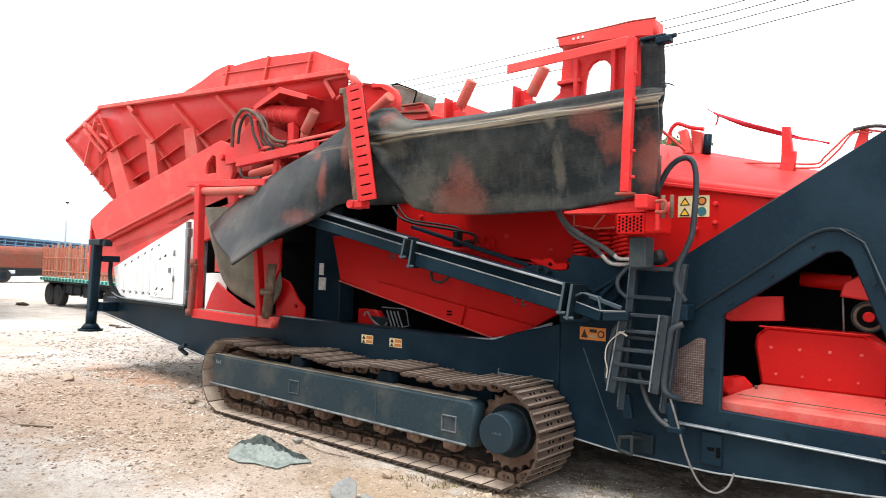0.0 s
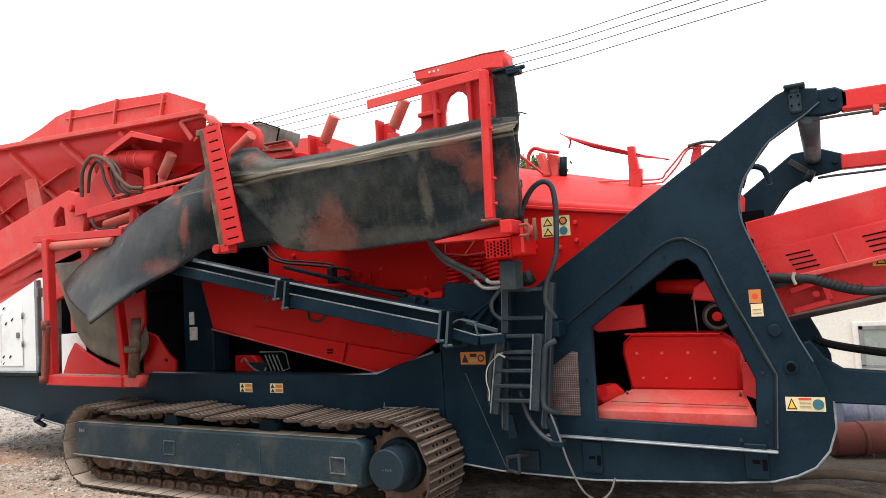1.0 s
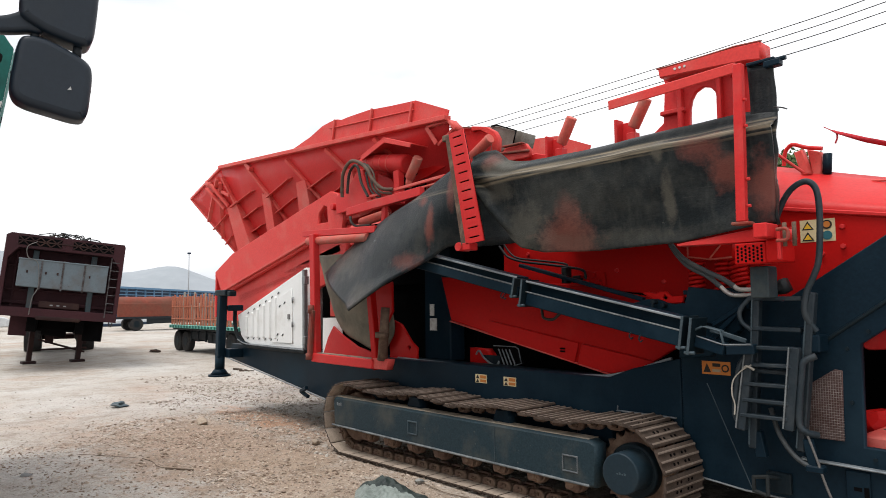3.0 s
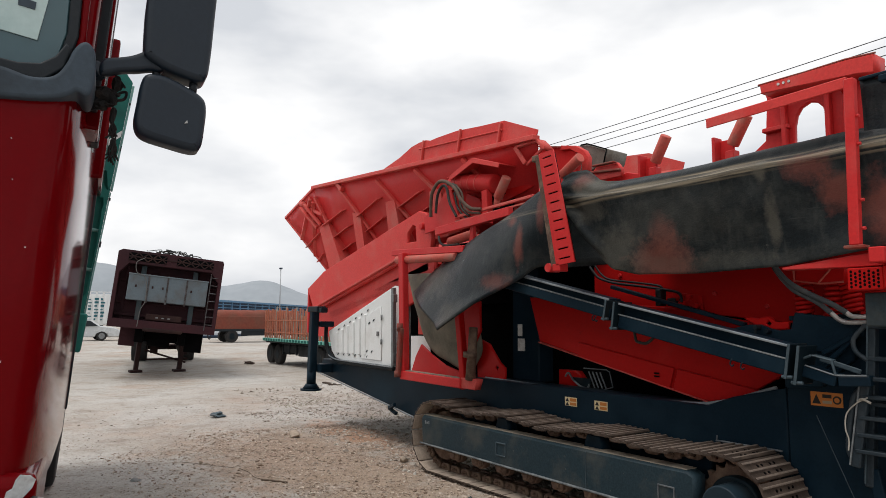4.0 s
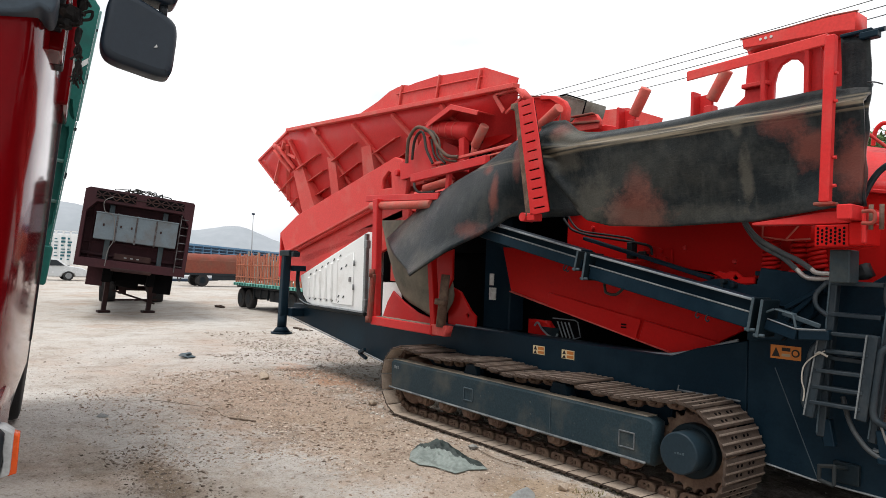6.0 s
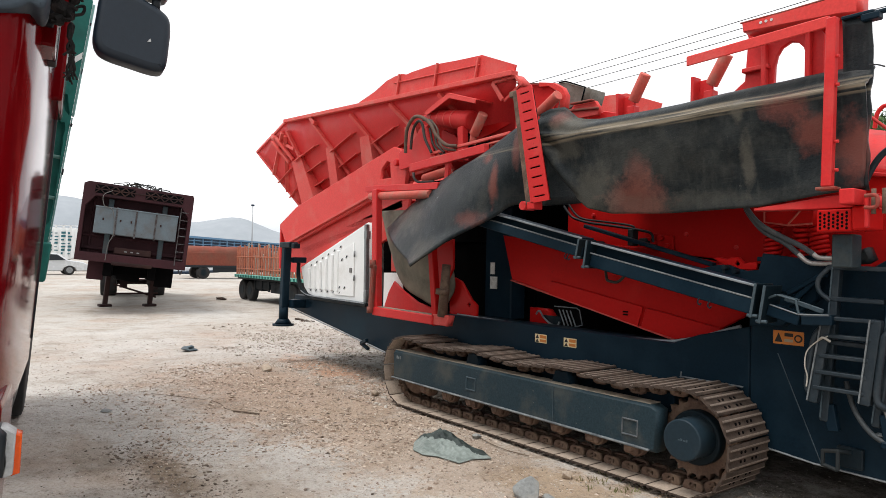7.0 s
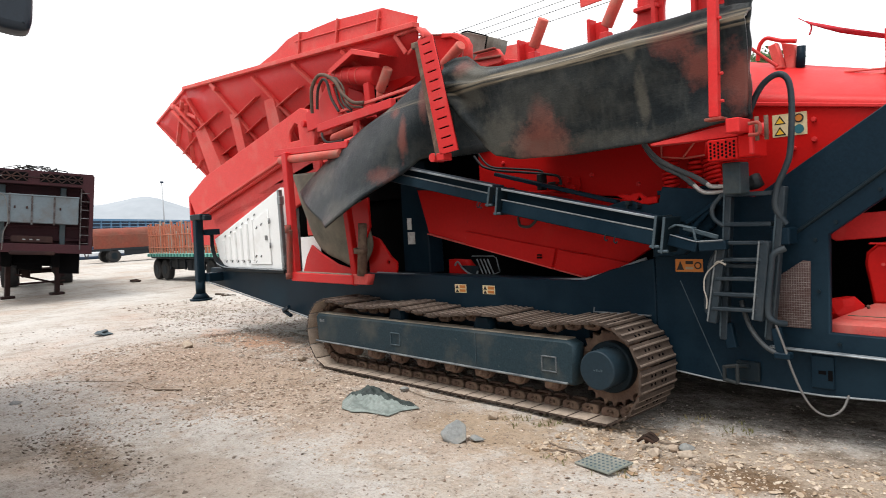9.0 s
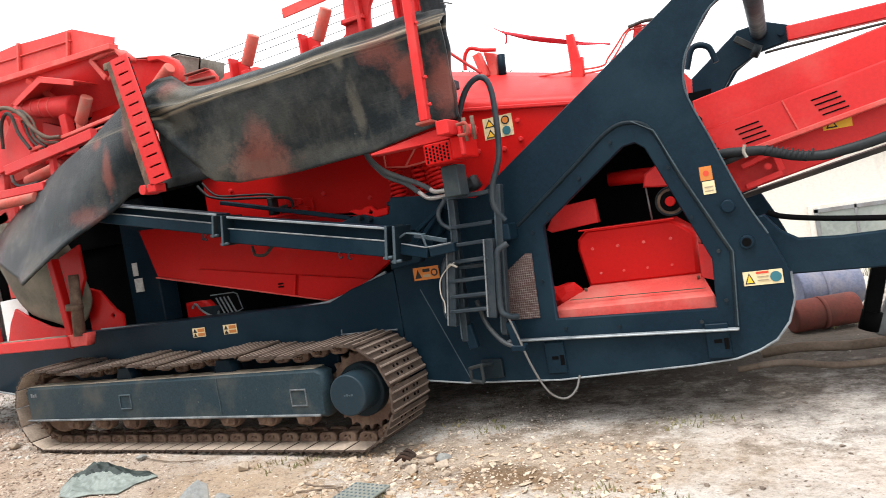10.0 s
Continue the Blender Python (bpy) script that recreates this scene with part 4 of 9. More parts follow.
part("hood_lip", bar((-1.15, 4.59, 1.155), (-0.56, 4.59, 1.146), 0.03, 0.010), RED_DEEP, hood)
for i in range(4):
    part("bolt", rod((-1.08 + 0.16 * i, 4.602, 1.03), (-1.08 + 0.16 * i, 4.588, 1.03), 0.010, 6), RED_DUSTY, hood)
    part("bolt", rod((-1.05 + 0.145 * i, 4.602, 0.87), (-1.05 + 0.145 * i, 4.588, 0.87), 0.008, 6), RED_DUSTY, hood)


def tray():
    bm = bmesh.new()
    low = [(-1.34, 4.36, 0.60), (-0.375, 4.36, 0.58), (-0.375, 4.36, 0.70), (-1.34, 4.36, 0.70)]
    v = [bm.verts.new(p) for p in low]
    w = [bm.verts.new(p) for p in ((-1.13, 4.62, 0.80), (-0.46, 4.62, 0.80))]
    b = [bm.verts.new(p) for p in ((-1.34, 4.62, 0.58), (-0.375, 4.62, 0.58))]
    for f in ((v[0], v[1], v[2], v[3]), (v[3], v[2], w[1], w[0]), (v[0], v[3], w[0], b[0]), (v[1], b[1], w[1], v[2]), (b[0], w[0], w[1], b[1]), (v[0], b[0], b[1], v[1])):
        bm.faces.new(f)
    bmesh.ops.recalc_face_normals(bm, faces=bm.faces[:])
    return ease(bm, 0.008)


tr = part("drip_tray", tray(), RED_DUSTY, M, "dusty red sloping cover")
part("groove", bar((-1.22, 4.405, 0.745), (-0.42, 4.405, 0.735), 0.006, 0.005, 0.0), LINK, tr)
for x in (-1.15, -0.47):
    part("bolt", rod((x, 4.55, 0.77), (x, 4.54, 0.79), 0.009, 6), LINK, tr)
part("side_cover", plate([(-1.40, 1.19), (-1.30, 1.33), (-1.05, 1.345), (-1.04, 1.19), (-1.36, 1.165)], 4.70, 0.06, 0.006), RED, M)
part("belt_guard", plate([(-0.72, 1.36), (-0.70, 1.44), (-0.6, 1.50), (-0.45, 1.5), (-0.5, 1.33)], 4.62, 0.12, 0.01), RED, M)
wheel = part("pulley", rod((-0.57, 4.70, 1.25), (-0.57, 4.62, 1.25), 0.085, 32, bevel=0.01), LINK, M, "dusty dark belt pulley", smooth=False)
part("rim", tube([(-0.57 + 0.085 * math.cos(a * 0.2618), 4.615, 1.25 + 0.085 * math.sin(a * 0.2618)) for a in range(24)], 0.006, False, cyclic=True), DARK_DUSTY, wheel)
part("web", rod((-0.57, 4.63, 1.25), (-0.57, 4.612, 1.25), 0.062, 24), BLACK, wheel)
part("hub", rod((-0.57, 4.63, 1.25), (-0.57, 4.595, 1.25), 0.03, 16, bevel=0.005), RED_DEEP, wheel)
part("drive_pipe", rod((-1.0, 5.0, 1.46), (-0.72, 5.0, 1.44), 0.05, 16), RED_DEEP, M)
part("side_lug", pebble_mesh(random.Random(2), 0.10, 1.0, 0.2, 2), RED_DEEP, M, m=Matrix.Translation((-1.30, 4.55, 0.74)))
part("hanging_rod", rod((-0.70, 4.66, 1.15), (-0.71, 4.66, 1.38), 0.005, 6), GREY_STEEL, M)


# ---- decals ----
def decal(name, x0, x1, z0, z1, y, shapes, label, base=None, m=None):
    """A thin sticker with its printed shapes as raised films: rows of (kind, material, u0, v0, u1, v1)."""
    d = part(name, box(x0, x1, y - 0.003, y, z0, z1, 0.0), base or DECAL, M, label)
    for k, (kind, mt, u0, v0, u1, v1) in enumerate(shapes):
        f = y - 0.0045 - 0.0008 * k
        a, b, c, e = x0 + (x1 - x0) * u0, x0 + (x1 - x0) * u1, z0 + (z1 - z0) * v0, z0 + (z1 - z0) * v1
        if kind == "tri":
            part("warning_triangle", plate([(a, c), (b, c), ((a + b) / 2, e)], f, 0.002, 0.0), mt, d)
        elif kind == "disc":
            part("round_symbol", rod(((a + b) / 2, y - 0.002, (c + e) / 2), ((a + b) / 2, f, (c + e) / 2), min(b - a, e - c) / 2, 20), mt, d)
        else:
            part("printed_bar", box(a, b, f, y - 0.0031, c, e, 0.0), mt, d)
    return d


decal("warning_decal", -0.345, -0.283, 1.335, 1.41, YC, [("disc", DECAL_RED, 0.25, 0.2, 0.75, 0.8)], "small orange warning decal", DECAL_ORANGE)
decal("label_plate", -0.34, -0.278, 1.26, 1.33, YC, [("bar", DUST_PRINT, 0.15, 0.2, 0.85, 0.3), ("bar", DUST_PRINT, 0.15, 0.5, 0.85, 0.6)], "cream blank-looking label")
decal("warning_decal", -0.21, -0.02, 0.745, 0.82, YC, [("tri", DECAL_BLACK, 0.03, 0.12, 0.29, 0.92), ("tri", DECAL_YELLOW, 0.075, 0.2, 0.245, 0.76), ("bar", DECAL_RED, 0.34, 0.8, 0.66, 0.95), ("bar", DUST_PRINT, 0.36, 0.55, 0.64, 0.62), ("bar", DUST_PRINT, 0.36, 0.3, 0.64, 0.37), ("disc", DECAL_BLUE, 0.68, 0.08, 0.97, 0.92)], "cream warning sticker with a triangle and a blue disc")
decal("warning_decal", -2.20, -2.01, 1.00, 1.085, YC, [("tri", DECAL_BLACK, 0.05, 0.15, 0.32, 0.85), ("bar", DECAL_BLACK, 0.38, 0.6, 0.66, 0.85), ("bar", DUST_PRINT, 0.38, 0.2, 0.66, 0.4), ("disc", DECAL_BLACK, 0.7, 0.1, 0.96, 0.9), ("disc", DECAL_ORANGE, 0.75, 0.25, 0.91, 0.75)], "orange warning sticker with black symbols", DECAL_ORANGE)
for x in (-4.26, -3.92):
    decal("warning_decal", x - 0.07, x + 0.07, 0.775, 0.85, YC + 0.01, [("tri", DECAL_BLACK, 0.06, 0.5, 0.36, 0.95), ("tri", DECAL_BLACK, 0.06, 0.05, 0.36, 0.45), ("bar", DECAL_ORANGE, 0.45, 0.55, 0.95, 0.9), ("bar", DECAL_ORANGE, 0.45, 0.12, 0.95, 0.42)], "cream and orange warning sticker")
decal("warning_decal", -1.643, -1.44, 1.838, 1.978, 4.50, [("tri", DECAL_BLACK, 0.05, 0.55, 0.4, 0.95), ("tri", DECAL_YELLOW, 0.11, 0.6, 0.34, 0.84), ("tri", DECAL_BLACK, 0.05, 0.06, 0.4, 0.46), ("tri", DECAL_YELLOW, 0.11, 0.11, 0.34, 0.35), ("disc", DECAL_BLACK, 0.6, 0.54, 0.95, 0.94), ("disc", DECAL_ORANGE, 0.64, 0.6, 0.91, 0.88), ("disc", DECAL_BLUE, 0.6, 0.06, 0.95, 0.46)], "cream and yellow warning sticker with four symbols")

# ---- crawler tracks ----
TRX0, TRX1, TRZ, TRR = -5.675, -2.545, 0.361, 0.330   # idler and sprocket, axle height, radius to the shoes' inside


def track_point(s, length):
    """A place and heading on the closed loop of the chain, s metres from the lower front."""
    straight, half = TRX1 - TRX0, math.pi * TRR
    s %= length
    if s < straight:
        return TRX0 + s, TRZ - TRR, 0.0
    s -= straight
    if s < half:
        a = s / TRR
        return TRX1 + TRR * math.sin(a), TRZ - TRR * math.cos(a), a
    s -= half
    if s < straight:
        u = s / straight
        sag = 0.008 * math.sin(u * math.pi) + 0.042 * math.sin(u * math.pi * 3) ** 2 + 0.004 * math.sin(u * math.pi * 17)
        return TRX1 - s, TRZ + TRR - sag, math.pi
    s -= straight
    a = s / TRR
    return TRX0 - TRR * math.sin(a), TRZ + TRR * math.cos(a), math.pi + a


def shoe_mesh(width):
    """A triple-grouser shoe: pitch along x, outside towards -z, with bolt heads between the bars."""
    p = 0.165
    prof = [(-p / 2 + 0.003, 0.0), (-p / 2 + 0.003, -0.008)]
    for c in (-0.062, -0.006, 0.050):
        prof += [(c - 0.011, -0.009), (c - 0.007, -0.018), (c + 0.007, -0.019), (c + 0.012, -0.009)]
    prof += [(p / 2 - 0.005, -0.008), (p / 2 - 0.007, 0.002), (p / 2 - 0.02, 0.004), (-p / 2 + 0.01, 0.003)]
    me = plate(prof, -width / 2, width, 0.0)
    me.materials.append(SHOE)
    me.materials.append(SHOE_DUST)
    me.materials.append(SHOE_WORN)
    for f in me.polygons:
        if f.normal.z > 0.7:
            f.material_index = 1
        elif f.normal.z < -0.7 and f.center.z < -0.014:
            f.material_index = 2
    me.materials.append(BLACK)
    bm = bmesh.new()
    bm.from_mesh(me)
    for x in (-0.034, 0.022):
        for y in (-0.09, -0.045, 0.045, 0.09):
            head = bmesh.ops.create_cone(bm, cap_ends=True, segments=6, radius1=0.010, radius2=0.010, depth=0.008, matrix=Matrix.Translation((x, y, -0.009)))
            for f in {g for v in head["verts"] for g in v.link_faces}:
                f.material_index = 3
    bm.to_mesh(me)
    bm.free()
    return me


def link_mesh():
    body = [(-0.066, 0.004), (0.066, 0.004), (0.070, 0.030), (0.060, 0.055), (0.036, 0.066), (-0.036, 0.066), (-0.060, 0.055), (-0.070, 0.030)]

    def eye(x, s):
        """A D-shaped hole, its flat side at x."""
        return [(x, 0.020), (x, 0.048), (x + 0.012 * s, 0.046), (x + 0.020 * s, 0.034), (x + 0.012 * s, 0.022)]
    a = plate([body, eye(-0.006, -1), eye(0.026, -1)], -0.072, 0.03, 0.003)
    b = plate([body, eye(-0.006, -1), eye(0.026, -1)], 0.042, 0.03, 0.003)
    return joined(a, b, rod((0.0, -0.11, 0.035), (0.0, 0.11, 0.035), 0.008, 8), box(-0.05, 0.05, -0.045, 0.045, 0.01, 0.05, 0.0))


HUB = material("smooth_hub_paint", (0.013, 0.026, 0.036), 0.45, 0, (0.07, 0.07, 0.062), 0.22, 3.0, 60, 0.05, 0.15, spec=0.2)
SHOE_ME, LINK_ME = shoe_mesh(0.46), mesh_of(link_mesh(), "link")
LINK_ME.materials.append(LINK)
HUB_Z = 0.395


def crawler(yo, side):
    """One crawler whose outer face stands at yo; side is +1 where the machine lies towards +y."""
    yc = yo + side * 0.25
    tr = part("crawler_track", box(TRX0 + 0.1, TRX1 - 0.3, yc - 0.10, yc + 0.16, 0.30, 0.50, 0.01), LINK, M, "steel crawler track with rust-brown ribbed shoes")
    length = 2 * (TRX1 - TRX0) + 2 * math.pi * TRR
    n = round(length / 0.165)
    for i in range(n):
        x, z, a = track_point(i * length / n + 0.03, length)
        m = Matrix.Translation((x, yc, z)) @ Matrix.Rotation(-a, 4, "Y")
        part("track_shoe", SHOE_ME, SHOE, tr, m=m)
        part("chain_link", LINK_ME, LINK, tr, m=m)
    f0, f1 = (yo + 0.04, yo + side * 0.17) if side > 0 else (yo + side * 0.17, yo - 0.04)
    bm = plate([(-5.86, 0.275), (-5.875, 0.53), (-5.84, 0.556), (-2.77, 0.556), (-2.71, 0.53), (-2.725, 0.248), (-2.79, 0.245)], f0, f1 - f0, 0.018)
    beam = part("track_beam", bm, BEAM_PAINT, M, "dusty dark grey box beam of the track frame")
    fy = f0 if side > 0 else f1
    o = -side * 0.006
    part("lower_rub_edge", bar((-5.88, fy + o, 0.28), (-2.77, fy + o, 0.258), 0.02, 0.016), RUBBED, beam, "rubbed pale steel edge")
    part("dust_strip", box(-5.84, -2.78, f0 + 0.016, f1 - 0.005, 0.557, 0.562, 0.0), DUST_TOP, beam, "pale dust settled on the beam")
    for hx, hz in ((-2.93, 0.38), (-4.62, 0.405)):
        part("hatch_frame", joined(box(hx - 0.065, hx + 0.065, fy - 0.008, fy + 0.008, hz + 0.045, hz + 0.055, 0.002), box(hx - 0.065, hx + 0.065, fy - 0.008, fy + 0.008, hz - 0.06, hz - 0.05, 0.002), box(hx - 0.066, hx - 0.058, fy - 0.008, fy + 0.008, hz - 0.05, hz + 0.05, 0.002), box(hx + 0.058, hx + 0.066, fy - 0.008, fy + 0.008, hz - 0.05, hz + 0.05, 0.002)), RUBBED if hx > -3 else SCUFF, beam)
    part("stencil_mark", joined(*[box(-5.80 + 0.03 * i, -5.782 + 0.03 * i, min(fy + o * 0.6, fy + 0.002), max(fy + o * 0.6, fy + 0.002), 0.475, 0.505 - 0.008 * (i % 2), 0.0) for i in range(3)]), RUBBED, beam, "faint pale stencil mark")
    part("weld_seam", bar((-3.64, fy + o * 0.5, 0.275), (-3.64, fy + o * 0.5, 0.54), 0.004, 0.004, 0.0, up=(1, 0, 0)), SCUFF, beam)
    for i in range(8):
        x = -5.36 + 0.344 * i
        r = part("bottom_roller", joined(rod((x, yc - 0.13, 0.235), (x, yc - 0.06, 0.235), 0.075, 18, bevel=0.01), rod((x, yc + 0.06, 0.235), (x, yc + 0.13, 0.235), 0.075, 18, bevel=0.01), rod((x, yc - 0.2, 0.24), (x, yc + 0.2, 0.24), 0.035, 12)), LINK, tr)
        part("roller_bracket", box(x - 0.06, x + 0.06, min(yo + side * 0.07, yo + side * 0.12), max(yo + side * 0.07, yo + side * 0.12), 0.185, 0.262, 0.014), LINK, tr)
    for x in (-4.70, -3.64):
        part("carrier_stand", plate([(x - 0.10, 0.55), (x + 0.10, 0.55), (x + 0.06, 0.65), (x - 0.06, 0.65)], yc - 0.13, 0.1, 0.005), DARK, tr)
        part("carrier_roller", rod((x, yc - 0.1, 0.63), (x, yc + 0.1, 0.63), 0.045, 14), LINK, tr)
    # idler at the front, sprocket and final drive at the back
    part("idler", joined(rod((TRX0, yc - 0.07, TRZ), (TRX0, yc + 0.07, TRZ), 0.235, 32, bevel=0.02), rod((TRX0, yc - 0.14, TRZ), (TRX0, yc + 0.14, TRZ), 0.09, 20)), LINK, tr)
    teeth = []
    for i in range(21):
        a = 2 * math.pi * i / 21
        r = 0.27 if i % 1 == 0 else 0.24
        teeth += [(TRX1 + 0.235 * math.cos(a - 0.09), TRZ + 0.235 * math.sin(a - 0.09)), (TRX1 + r * math.cos(a), TRZ + r * math.sin(a)), (TRX1 + 0.235 * math.cos(a + 0.09), TRZ + 0.235 * math.sin(a + 0.09))]
    part("sprocket", plate(teeth, yc - 0.03, 0.06, 0.004), LINK, tr)
    drive = part("final_drive", rod((TRX1 + 0.055, yo - side * 0.03, HUB_Z), (TRX1 + 0.05, yo + side * 0.17, HUB_Z), 0.130, 44, bevel=0.010), HUB, tr, "smooth dark round final-drive hub")
    part("drive_flange", rod((TRX1 + 0.03, yo + side * 0.15, HUB_Z - 0.015), (TRX1 + 0.03, yc, HUB_Z - 0.015), 0.175, 36, bevel=0.012), DARK_DUSTY, drive)
    part("maker_mark", joined(*[box(TRX1 + 0.03 + 0.018 * i, TRX1 + 0.042 + 0.018 * i, min(yo - side * 0.031, yo - side * 0.029), max(yo - side * 0.031, yo - side * 0.029), HUB_Z - 0.004, HUB_Z + 0.004 + 0.006 * (i % 2), 0.0) for i in range(4)]), SCUFF, drive)


crawler(3.72, 1)
crawler(YF + YC - 3.72, -1)
for x in (-5.2, -2.9):
    part("cross_member", box(x - 0.15, x + 0.15, 4.0, 7.0, 0.40, 0.62, 0.01), DARK, M)

# ---- red screen box and chutes ----
part("screen_box", plate([(-4.2, 1.66), (-4.2, 2.50), (-1.90, 2.10), (-1.07, 1.955), (-0.55, 1.86), (-0.55, 1.74), (-1.2, 1.68), (-1.5, 1.45), (-2.4, 1.50), (-3.0, 1.56)], 4.50, 0.05, 0.006), RED_DEEP, M, "smooth red side wall of the screen box")


def roof_of_box(u, v):
    x = -3.2 + 2.7 * u
    crease = 2.09 - 0.17 * (x + 1.90)
    top = 2.42 - 0.26 * (x + 1.95)
    return Vector((x, 4.50 + 0.5 * v, crease + (top - crease) * (v ** 0.8)))


part("box_shoulder", sheet(roof_of_box, 24, 6, 0.02), RED, M, "sloping red shoulder of the screen box")
part("box_rim", bar((-3.2, 4.49, 2.31), (-0.55, 4.49, 1.865), 0.03, 0.025), RED, M)
for x, z in ((-1.70, 1.93), (-1.70, 1.78), (-1.40, 1.92), (-1.40, 1.80), (-1.52, 1.76), (-3.9, 1.9), (-3.0, 1.72), (-2.6, 1.62)):
    part("bolt", rod((x, 4.505, z), (x, 4.482, z), 0.016, 8, bevel=0.004), RED, M)

part("lower_chute", plate([(-5.0, 1.74), (-4.86, 1.31), (-3.66, 1.045), (-3.03, 0.915), (-2.76, 0.99), (-2.40, 1.20), (-2.3, 1.45), (-3.4, 1.62)], 4.45, 0.04, 0.006), RED_DEEP, M, "deep red sloping conveyor side below the screen")
part("chute_lip", bar((-4.86, 4.44, 1.305), (-3.03, 4.44, 0.915), 0.03, 0.012), RED_DUSTY, M)
part("chute_panel", plate([(-4.333, 1.317), (-4.352, 1.195), (-3.381, 0.985), (-3.335, 1.15)], 4.43, 0.012, 0.003), RED_DEEP, M)
part("chute_step", plate([(-3.30, 1.145), (-3.345, 0.985), (-3.03, 0.925), (-2.60, 1.03)], 4.425, 0.02, 0.004), RED_DEEP, M)
for z in (1.10, 1.077):
    part("chute_slot", box(-3.515, -3.465, 4.414, 4.424, z - 0.006, z + 0.006, 0.002), BLACK, M)
part("inner_sill", tube([(-5.5, 4.30, 0.925), (-4.2, 4.30, 0.905), (-3.2, 4.30, 0.91), (-2.85, 4.30, 0.95), (-2.45, 4.30, 1.08)], 0.014, True), EDGE, M, "pale worn steel edge of the sill")
part("inner_block", plate([(-4.86, 0.89), (-4.859, 1.036), (-4.64, 1.03), (-4.50, 0.89)], 4.7, 0.1, 0.005), RED_DEEP, M)
part("inner_lever", tube([(-4.67, 4.6, 0.985), (-4.654, 4.6, 1.008), (-4.628, 4.6, 1.02), (-4.60, 4.6, 0.995), (-4.572, 4.6, 0.962), (-4.479, 4.6, 0.908), (-4.397, 4.6, 0.90), (-4.37, 4.6, 0.935)], 0.009, True), EDGE, M)
part("lever_web", plate([(-4.60, 0.985), (-4.37, 0.985), (-4.37, 0.895), (-4.48, 0.90)], 4.61, 0.01, 0.002), DARK_DUSTY, M)
comb = part("comb_bracket", plate([(-4.436, 1.077), (-4.17, 1.077), (-4.094, 0.931), (-4.212, 0.896), (-4.376, 0.892)], 4.62, 0.02, 0.003), BLACK, M)
part("comb_edge", tube([(-4.436, 4.60, 1.077), (-4.165, 4.60, 1.077), (-4.13, 4.60, 1.06), (-4.094, 4.60, 0.931), (-4.20, 4.60, 0.90), (-4.35, 4.60, 0.90)], 0.005, False), EDGE, comb)
for i in range(4):
    part("tine", bar((-4.375 + 0.045 * i, 4.60, 1.05), (-4.305 + 0.045 * i, 4.60, 0.91), 0.008, 0.009, 0.0, up=(1, 0, 0)), EDGE, comb)
part("support_column", box(-5.43, -5.03, 4.60, 4.80, 0.90, 2.05, 0.01), DARK, M)
TAG = material("white_paper_tag", (0.6, 0.6, 0.58), 0.8, 0, (0.3, 0.28, 0.25), 0.4, 12, 60, 0.1, 0.15)
part("paper_tag", joined(box(-5.33, -5.27, 4.585, 4.595, 1.35, 1.47, 0.0), box(-5.33, -5.23, 4.585, 4.595, 1.20, 1.325, 0.0)), TAG, M, "torn white paper labels")

# ---- telescopic boom ----
def boom_section(a, b, h, w=0.13):
    """A recessed upper web under a thin flange, over a proud lower box."""
    a, b = Vector(a), Vector(b)
    low, web, top = Vector((0, 0, -h * 0.24)), Vector((0, 0.035, h * 0.24)), Vector((0, 0, h * 0.5 - 0.006))
    s = part("boom_section", bar(a + low, b + low, w, h * 0.52, 0.006), DARK, M, "dark steel section of the folding boom")
    part("web", bar(a + web, b + web, w - 0.07, h * 0.50, 0.004), DARK, s)
    part("flange", bar(a + top, b + top, w, 0.012, 0.003), DARK, s)
    face = Vector((0, -w / 2 - 0.003, 0))
    part("flange_edge", bar(a + top + face, b + top + face, 0.008, 0.016, 0.003), EDGE, s, "pale rubbed steel edge")
    # pale strip paints in the light caught on the ledge
    ledge = Vector((0, -w / 2 + 0.004, h * 0.02 + 0.004))
    part("ledge_lit_edge", bar(a + ledge, b + ledge, 0.014, 0.009, 0.002), RUBBED, s, "dull rubbed steel edge")
    return s


boom_section((-5.35, 3.96, 2.02), (-3.50, 3.96, 1.60), 0.155)
boom_section((-3.42, 3.96, 1.553), (-2.14, 3.96, 1.283), 0.188)
boom_tip = part("boom_tip", joined(bar((-2.07, 3.96, 1.230), (-1.89, 3.96, 1.183), 0.12, 0.065, 0.005), bar((-1.89, 3.96, 1.183), (-1.735, 3.99, 1.193), 0.10, 0.055, 0.005)), DARK, M, "open dark end of the boom")
part("tip_lip", joined(bar((-2.07, 3.905, 1.30), (-2.016, 3.905, 1.322), 0.012, 0.014), bar((-2.016, 3.93, 1.322), (-1.906, 3.93, 1.296), 0.06, 0.010), bar((-1.906, 3.905, 1.296), (-1.889, 3.905, 1.22), 0.014, 0.012, 0.003, (1, 0, 0)), bar((-2.02, 4.01, 1.30), (-1.80, 4.01, 1.235), 0.01, 0.03)), SCUFF, boom_tip, "dull rubbed steel edge")
part("tip_edge", joined(bar((-2.055, 3.898, 1.264), (-1.89, 3.898, 1.217), 0.008, 0.009), bar((-1.89, 3.898, 1.217), (-1.735, 3.93, 1.222), 0.008, 0.009)), RUBBED, boom_tip)
